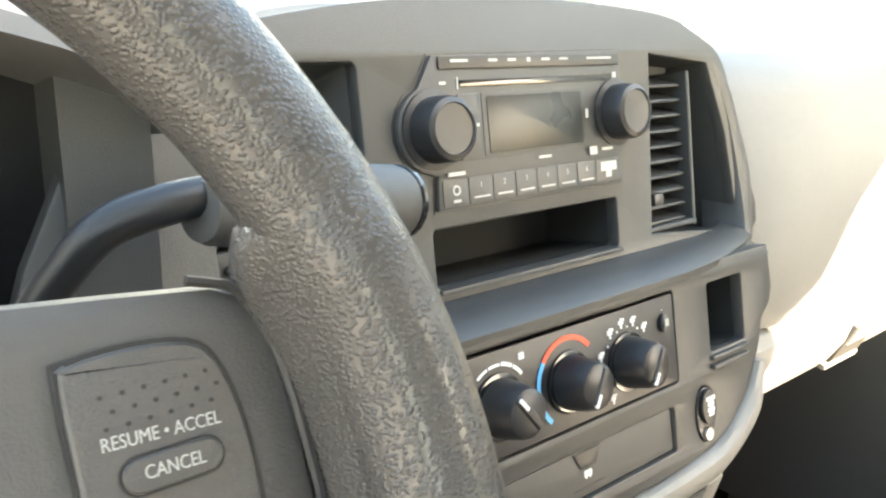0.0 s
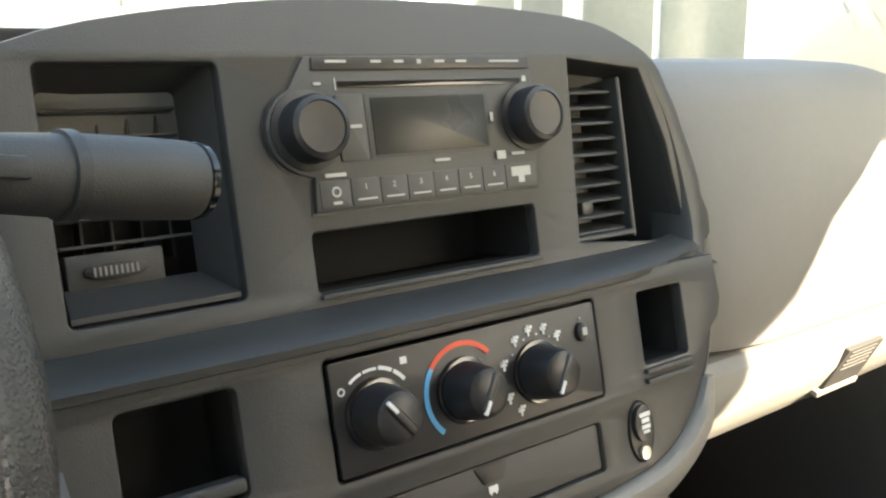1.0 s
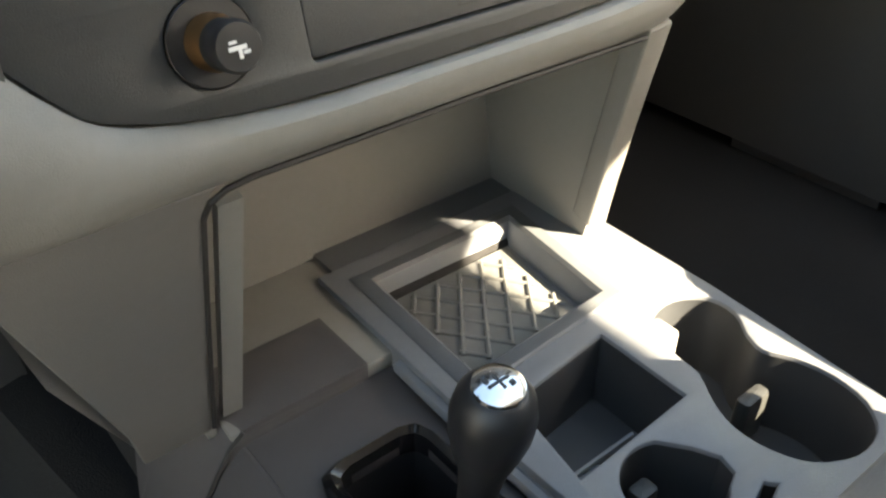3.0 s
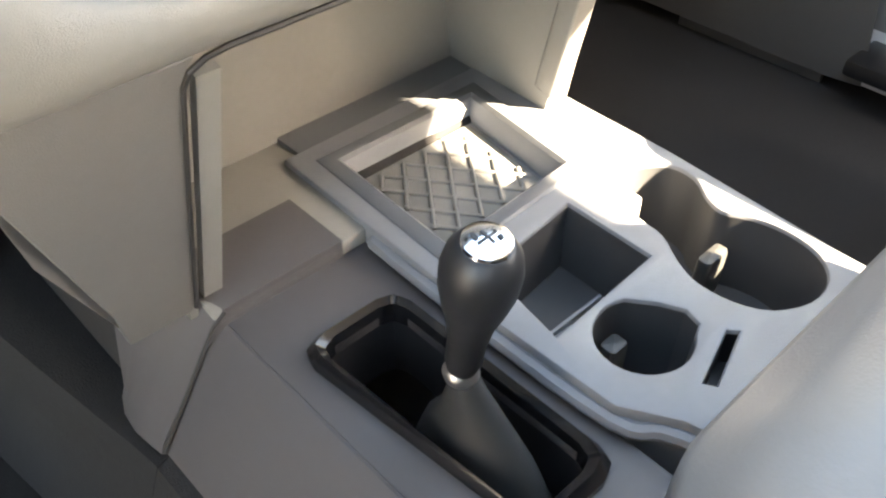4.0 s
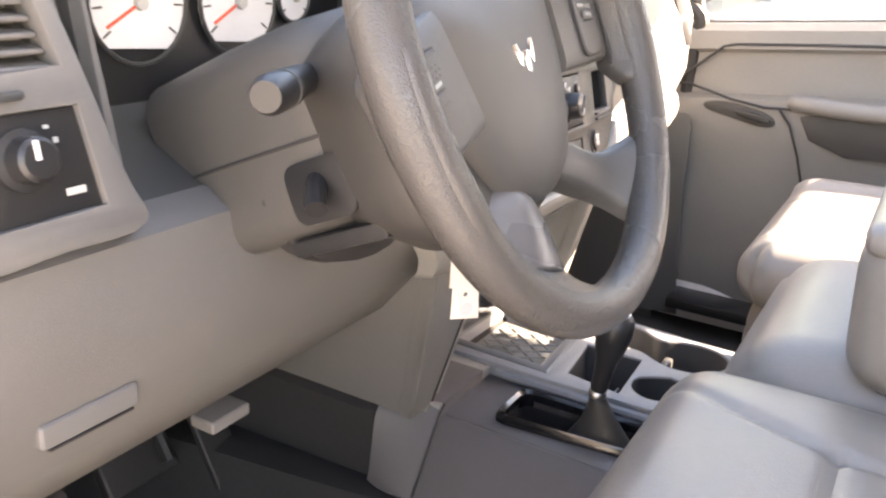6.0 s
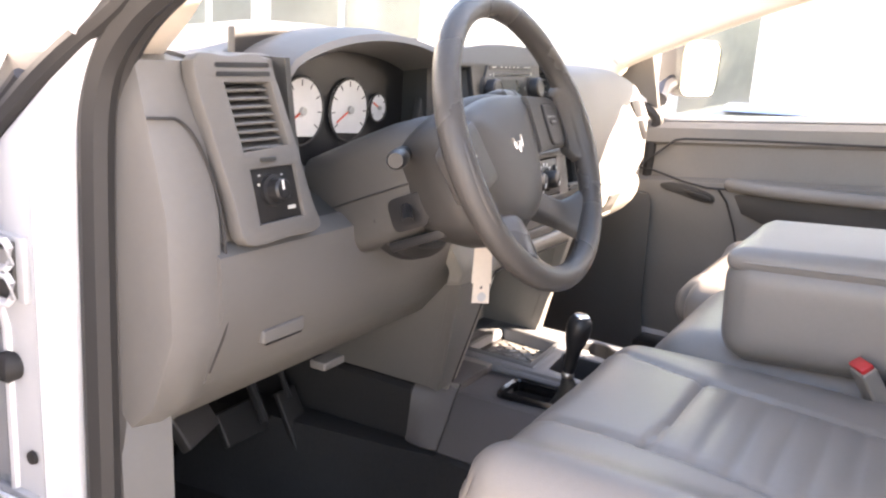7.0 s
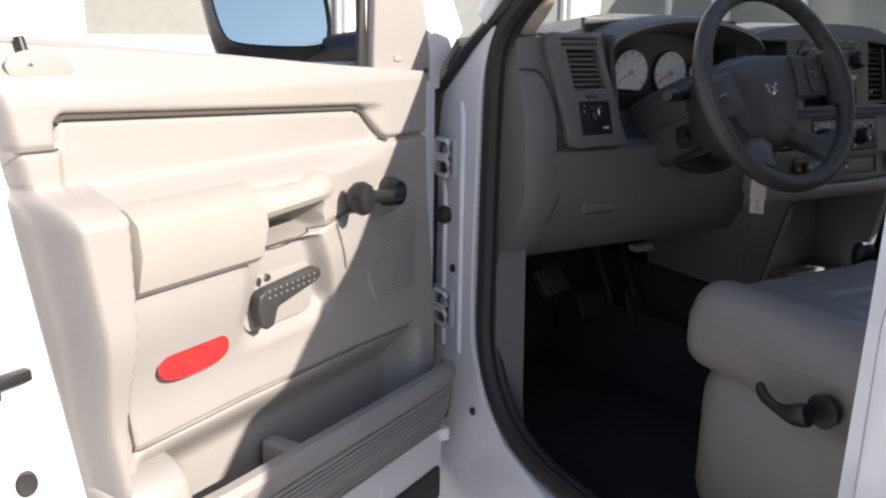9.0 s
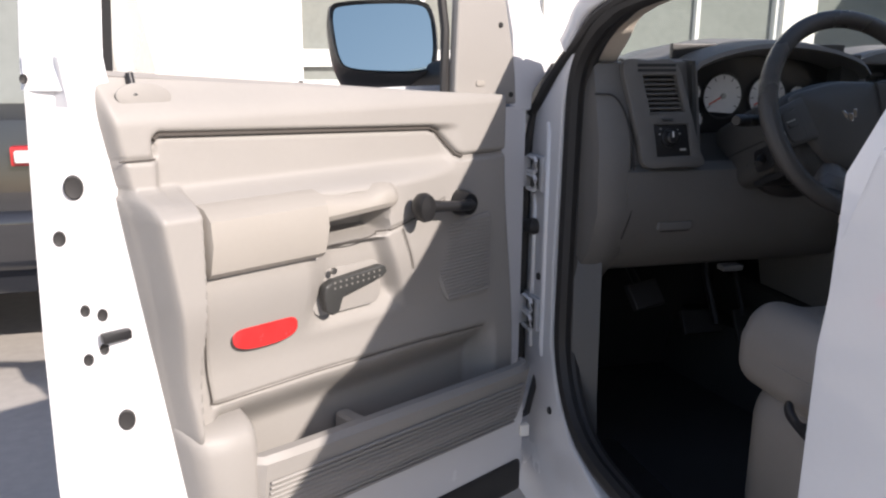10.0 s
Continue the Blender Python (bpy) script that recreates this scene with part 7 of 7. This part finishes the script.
prow = []
for i in range(40):
    y = 0.24 - 0.95 * i / 39
    t = pz(y)
    prow.append([(x, y, z) for x, z in ((1.02, 0.66), (0.925, 0.66), (0.905, 0.80), (0.915, 0.98), (0.905, 1.05), (0.893, 1.125), (0.897, t - 0.155), (0.925, t - 0.145), (0.932, t - 0.065), (0.930, t - 0.060), (0.915, t - 0.052), (0.915, t - 0.015), (0.930, t), (1.02, t + 0.004))])
part("door_panel", skin(prow), M_PDOOR, pd, "passenger door trim, its grey darkened for shade")
PDX = basis((0.893, 0, 0), (0, -1, 0), (0, 0, 1))
# flat dark plate draws the handle cup together with its shade
part("pull_cup", prism(smooth_loop([(-0.092, 1.146), (-0.050, 1.152), (0.020, 1.142), (0.052, 1.128), (0.050, 1.112), (0.020, 1.110), (-0.040, 1.122), (-0.086, 1.132)], 3), 0.006, on(PDX, -0.003), 0.002), M_SKIRT, pd, "handle cup drawn as a dark plate")
part("door_lever", prism(smooth_loop([(-0.020, 1.140), (0.030, 1.134), (0.046, 1.124), (0.040, 1.117), (0.0, 1.121), (-0.022, 1.130)], 3), 0.010, on(PDX, 0.001), 0.003), M_BLACK, pd)
# sewn insert line, armrest line and pull bar of the darkened panel
for pts_, r_ in (([(-0.205, 1.105), (-0.180, 1.160), (-0.150, 1.195), (-0.075, 1.262), (-0.050, 1.268), (0.12, 1.282), (0.40, 1.300), (0.62, 1.315)], 0.0032), ([(-0.200, 1.178), (-0.130, 1.176), (-0.040, 1.160), (0.030, 1.150), (0.110, 1.155), (0.30, 1.172), (0.60, 1.185)], 0.0028), ([(0.060, 1.150), (0.085, 1.120), (0.110, 1.060), (0.135, 0.98), (0.15, 0.90)], 0.0028)):
    part("panel_groove", tube([PDX @ Vector((a, b, 0.006 if b < 1.17 else -0.022)) for a, b in pts_], r_, 6), M_RUBBER, pd)
# no hollow here: a dark plate paints the recess shade
part("pull_shade_plate", prism([(0.100, 1.140), (0.135, 1.148), (0.50, 1.160), (0.50, 1.085), (0.20, 1.070), (0.125, 1.095)], 0.010, on(PDX, -0.004), 0.004), M_SKIRT, pd, "dark plate drawing the shade below the pull bar")
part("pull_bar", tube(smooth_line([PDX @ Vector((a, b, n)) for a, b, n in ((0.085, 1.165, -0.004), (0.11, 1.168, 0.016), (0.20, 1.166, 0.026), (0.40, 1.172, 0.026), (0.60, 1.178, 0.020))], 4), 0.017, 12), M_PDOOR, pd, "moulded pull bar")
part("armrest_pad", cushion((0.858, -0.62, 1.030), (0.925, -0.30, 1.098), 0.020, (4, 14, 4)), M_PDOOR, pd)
part("belt_strip", box((0.945, -0.70, 0), (0.985, 0.24, 0.012), 0.004, 2, Matrix.Translation((0, 0, 1.318)) @ Matrix(((1, 0, 0, 0), (0, 1, 0, 0), (0, -0.085, 1, 0), (0, 0, 0, 1)))), M_WHITE, pd, "white painted window sill")
part("outer_skin", skin([[(x, y, z) for x, z in ((1.00, 0.55), (1.03, 0.9), (1.02, 1.25), (0.985, pz(y)), (0.975, pz(y)), (1.0, 1.24), (1.01, 0.9), (0.98, 0.55))] for y in (0.30, -0.2, -0.70)]), M_WHITE, pd)
pg = part("side_glass", skin([[(x, y, z) for x, z in ((0.955, pz(y)), (0.959, pz(y)), (0.838, 1.78), (0.834, 1.78))] for y in (0.10, -0.64)]), M_WINDOW, pd)
pg.visible_shadow = False
part("sail_panel", prism([(0.36, 0.0), (0.132, 0.0), (0.145, 0.10), (0.160, 0.21), (0.205, 0.185), (0.27, 0.115), (0.36, 0.03)], 0.02, basis((0.930, 0, 1.320), (0, 1, 0), (-0.28, 0, 1)), 0.004), M_DASH, pd, "dark mirror trim triangle")
pm = thing("door_mirror", "black passenger door mirror with chrome edge", "mirror", (1.08, 0.1, 1.36))
pmz = Vector((-0.36, -0.93, 0.0)).normalized()
pmx = Vector((0, 0, 1)).cross(pmz).normalized()
PMM = basis(Vector((1.163, 0.100, 1.446)), pmx, pmz.cross(pmx))
gp = rrect(-0.085, -0.072, 0.085, 0.078, 0.035, 5)
part("mirror_glass", prism(gp, 0.003, on(PMM, 0.002), 0), M_MIRROR, pm, "mirror glass reflecting the parking lot", False)
part("mirror_housing", skin([[PMM @ Vector((x * f, y * f, z)) for x, y in gp] for f, z in ((1.0, 0.0), (1.03, 0.008), (1.09, 0.004), (1.09, -0.03), (0.9, -0.08), (0.4, -0.10))]), M_BLACK, pm)
part("mirror_arm", tube([(0.975, 0.15, 1.36), (1.04, 0.16, 1.39), (1.13, 0.145, 1.42)], 0.022, 10), M_BLACK, pm)

# ---- buildings and vehicles round the truck ----
M_WALL = mat("white_stucco", (0.80, 0.78, 0.74), 0.85, grain=0.5, grain_scale=40, vary=0.06, vary_scale=0.7)
M_GLASSDARK = mat("dark_shop_glass", (0.20, 0.215, 0.20), 0.12, vary=0.2, vary_scale=0.5)
M_FRAME = mat("white_window_frame", (0.78, 0.78, 0.76), 0.4)
M_ROOFT = mat("grey_metal_coping", (0.45, 0.45, 0.44), 0.4)


def shopfront(name, label, m, width, height, bays, door_bay=-1):
    """A long one-storey building: wall with real openings, frames and glass set back."""
    b = thing(name, label, "building", m.translation)
    holes, x = [], 0.0
    for x0, x1, z0, z1 in bays:
        holes.append([(x0, z0), (x1, z0), (x1, z1), (x0, z1)])
    plate("wall", [(0, 0), (width, 0), (width, height), (0, height)], holes, 0.30, m @ Matrix.Translation((0, 0, -0.30)), M_WALL, b, bev=0.01)
    part("coping", box((-0.1, height, -0.45), (width + 0.1, height + 0.18, 0.12), 0.02, 1, m), M_ROOFT, b)
    part("rear_block", box((0, 0, -6.0), (width, height, -0.5), 0.02, 1, m), M_WALL, b)
    for x0, x1, z0, z1 in bays:
        w = part("window", box((x0, z0, -0.22), (x1, z1, -0.18), 0, 1, m), M_GLASSDARK, b, "dark shop window")
        bars = [box((x0, z0, -0.2), (x0 + 0.07, z1, -0.08), 0.005, 1, m), box((x1 - 0.07, z0, -0.2), (x1, z1, -0.08), 0.005, 1, m), box((x0, z1 - 0.07, -0.2), (x1, z1, -0.08), 0.005, 1, m), box((x0, z0, -0.2), (x1, z0 + 0.09, -0.08), 0.005, 1, m)]
        k = max(1, round((x1 - x0) / 1.3))
        for i in range(1, k):
            xx = x0 + (x1 - x0) * i / k
            bars.append(box((xx - 0.03, z0, -0.2), (xx + 0.03, z1, -0.1), 0.005, 1, m))
        if z1 - z0 > 1.6:
            zz = z0 + (z1 - z0) * 0.125
            bars.append(box((x0, zz, -0.2), (x1, zz + 0.20, -0.09), 0.005, 1, m))
        f = part("window_frame", merge(*bars), M_FRAME, w)
    return b


shopfront("showroom_building", "white stucco showroom with dark framed windows", basis((-16, 9.0, 0), (1, 0, 0), (0, 0, 1)), 30, 4.6, [(2.0, 5.0, 0.9, 2.9), (15.52, 18.6, 0.9, 2.9), (19.6, 22.08, 0.5, 2.9), (22.6, 27.0, 0.5, 2.9)])
shopfront("service_building", "pale stucco service building with doorway", basis((9.0, 14, 0), (0, -1, 0), (0, 0, 1)), 24, 4.2, [(5.0, 8.0, 0.0, 3.0), (11.6, 12.6, 0.0, 2.3), (16.0, 20.0, 0.0, 3.2)])


def lathe_wheel(parent, c, r, side):
    m = basis(c, (0, 1, 0), (0, 0, 1))
    w = part("wheel", lathe([(r * 0.55, -0.10), (r * 0.93, -0.105), (r, -0.08), (r, 0.08), (r * 0.93, 0.105), (r * 0.55, 0.10)], m, 32), M_RUBBER, parent, "black tyre")
    part("wheel_rim", lathe([(r * 0.60, -0.09), (r * 0.62, 0.09), (r * 0.5, 0.085), (r * 0.2, 0.06), (0, 0.07)], m @ Matrix.Diagonal((1, 1, side, 1)), 20), M_METAL, w)


def car(name, label, ground, paint, L=4.8, W=1.85, H=1.45, tail=True, rise=1.0, rake=0.0, lamp=0.84):
    """A parked car: body lofted from cross sections along its length, glasshouse, lamps, wheels."""
    c = thing(name, label, "car", ground.translation)
    m = ground @ Matrix.Diagonal((1, 1, rise, 1))
    prof = [(-0.50, 0.42, 0.62, 0.80), (-0.49, 0.30, 0.90, 0.92), (-0.44, 0.24, 1.00, 0.97), (-0.25, 0.22, 1.02, 1.0), (0.0, 0.22, 1.00, 1.0), (0.25, 0.22, 0.96, 1.0), (0.42, 0.24, 0.86, 0.96), (0.49, 0.30, 0.74, 0.88), (0.50, 0.42, 0.60, 0.75)]
    rings = []
    for y, z0, z1, w in prof:
        rings.append([m @ Vector((x * W / 2 * w, y * L, z)) for x, z in ((-0.9, z0), (-1, z0 + 0.12), (-1.0, (z0 + z1) / 2), (-0.94, z1 - 0.06), (-0.8, z1), (0.8, z1), (0.94, z1 - 0.06), (1.0, (z0 + z1) / 2), (1, z0 + 0.12), (0.9, z0))])
    part("car_body", skin(rings), paint, c)
    gh = []
    for y, z, w in ((-0.42 - rake, 0.98, 0.84), (-0.32 - 1.9 * rake, H - 0.06, 0.70), (-0.1, H, 0.70), (0.08, H - 0.02, 0.70), (0.24, 0.97, 0.84)):
        gh.append([m @ Vector((x * W / 2 * w, y * L, zz)) for x, zz in ((-1.0, 0.94), (-0.97, z - 0.03), (-0.85, z), (0.85, z), (0.97, z - 0.03), (1.0, 0.94))])
    part("glasshouse", skin(gh), M_GLASSDARK, c, "dark tinted car windows")
    part("roof", skin([[m @ Vector((x * W / 2 * 0.66, y * L, z)) for x, z in ((-1, zz), (-0.9, zz + 0.03), (0.9, zz + 0.03), (1, zz))] for y, zz in ((-0.30 - 1.8 * rake, H - 0.05), (-0.1, H), (0.07, H - 0.02))]), paint, c)
    for s in (-1, 1):
        if tail:
            part("tail_light", box((s * W * 0.30 - 0.20, -0.505 * L, lamp - 0.06 * (1 - 10 * rake)), (s * W * 0.30 + 0.20, -0.485 * L, lamp + 0.06 * (1 - 10 * rake)), 0.01, 2, m), M_RED, c, "red tail light")
            part("lamp_trim", box((s * W * 0.30 - 0.18, -0.510 * L, lamp - 0.02), (s * W * 0.30 - 0.06, -0.50 * L, lamp + 0.02), 0.005, 1, m), M_MARK, c)
        for y in (-0.30, 0.31):
            lathe_wheel(c, ground @ Vector((s * (W / 2 - 0.10), y * L, 0.34 * rise)), 0.34 * rise, s)
    part("bumper", box((-W * 0.46, -0.515 * L, 0.40), (W * 0.46, -0.47 * L, 0.60), 0.04, 3, m), paint, c)
    part("number_plate", box((-0.15, -0.512 * L, 0.66), (0.15, -0.498 * L, 0.76), 0.004, 1, m), M_DIM, c)
    part("badge_bars", merge(*[box((-0.42 + 0.03 * i - 0.25, -0.508 * L, 0.715), (-0.40 + 0.03 * i - 0.25, -0.50 * L, 0.745), 0, 1, m) for i in range(5)]), M_METAL, c)
    return c


M_BLACKCAR = mat("black_car_paint", (0.018, 0.019, 0.022), 0.12, coat=1.0, vary=0.05)
M_BLUECAR = mat("blue_car_paint", (0.08, 0.12, 0.22), 0.15, coat=1.0, vary=0.05)
M_SILVER = mat("silver_car_paint", (0.45, 0.46, 0.48), 0.25, metal=0.6, coat=0.8, vary=0.05)


car("parked_suv", "black parked sport utility vehicle with red tail lights", pose(-2.70, 5.0, 0), M_BLACKCAR, 4.8, 1.96, 1.72, True, 1.26, 0.045, 0.785)
car("parked_sedan", "blue parked sedan beside the truck", pose(4.2, 0.3, 0, 0, 0, 8), M_BLUECAR, 4.7, 1.8, 1.22)
car("parked_hatchback", "silver parked car behind the truck", pose(5.5, -9.0, 0, 0, 0, 20), M_SILVER, 4.4, 1.8, 1.45)
car("parked_sedan", "silver parked sedan on the lot", pose(8.5, -10.5, 0, 0, 0, 20), M_SILVER, 4.6, 1.8, 1.42)

# distant trees behind the lot
M_LEAF = mat("tree_leaves", (0.06, 0.10, 0.035), 0.7, vary=0.4, vary_scale=1.5)
M_BARK = mat("tree_bark", (0.12, 0.09, 0.06), 0.9, vary=0.3)


def tree(at, h, seed):
    rg = random.Random(seed)
    t = thing("tree", "green leafy tree at the edge of the lot", "tree", at, group="trees behind the lot")
    b = Vector(at)
    bms = [tube([b, b + Vector((0.1, 0, h * 0.4)), b + Vector((0.0, 0.1, h * 0.8))], [0.22, 0.15, 0.05], 8)]
    for i in range(6):
        a = rg.uniform(0, 6.28)
        bms.append(tube([b + Vector((0.08, 0, h * 0.38)), b + Vector((math.cos(a) * h * 0.2, math.sin(a) * h * 0.2, h * rg.uniform(0.55, 0.8)))], [0.08, 0.02], 6))
    part("trunk", merge(*bms), M_BARK, t)
    vs, fs = [], []
    for i in range(1500):
        a, e, r = rg.uniform(0, 6.28), rg.uniform(-1, 1), rg.uniform(0.35, 1) ** 0.5
        lump = 0.8 + 0.25 * math.sin(3 * a + seed) * math.cos(4 * e)
        c = b + Vector((math.cos(a) * math.sqrt(1 - e * e) * h * 0.36 * r * lump, math.sin(a) * math.sqrt(1 - e * e) * h * 0.36 * r * lump, h * 0.66 + e * h * 0.33 * r * lump))
        d1 = Vector((rg.uniform(-1, 1), rg.uniform(-1, 1), rg.uniform(-1, 1))).normalized() * h * 0.022
        d2 = d1.cross(Vector((rg.uniform(-1, 1), rg.uniform(-1, 1), rg.uniform(-1, 1)))).normalized() * h * 0.014
        k = len(vs)
        vs += [c - d1, c + d2, c + d1, c - d2]
        fs.append((k, k + 1, k + 2, k + 3))
    me = bpy.data.meshes.new("crown")
    me.from_pydata(vs, [], fs)
    finish("crown", me, M_LEAF, t, "", False)


for i in range(9):
    tree((-6 + i * 5.2 + (i % 3), -38 - (i * 7 % 5), 0), 6.5 + (i * 5 % 4) * 0.6, i)
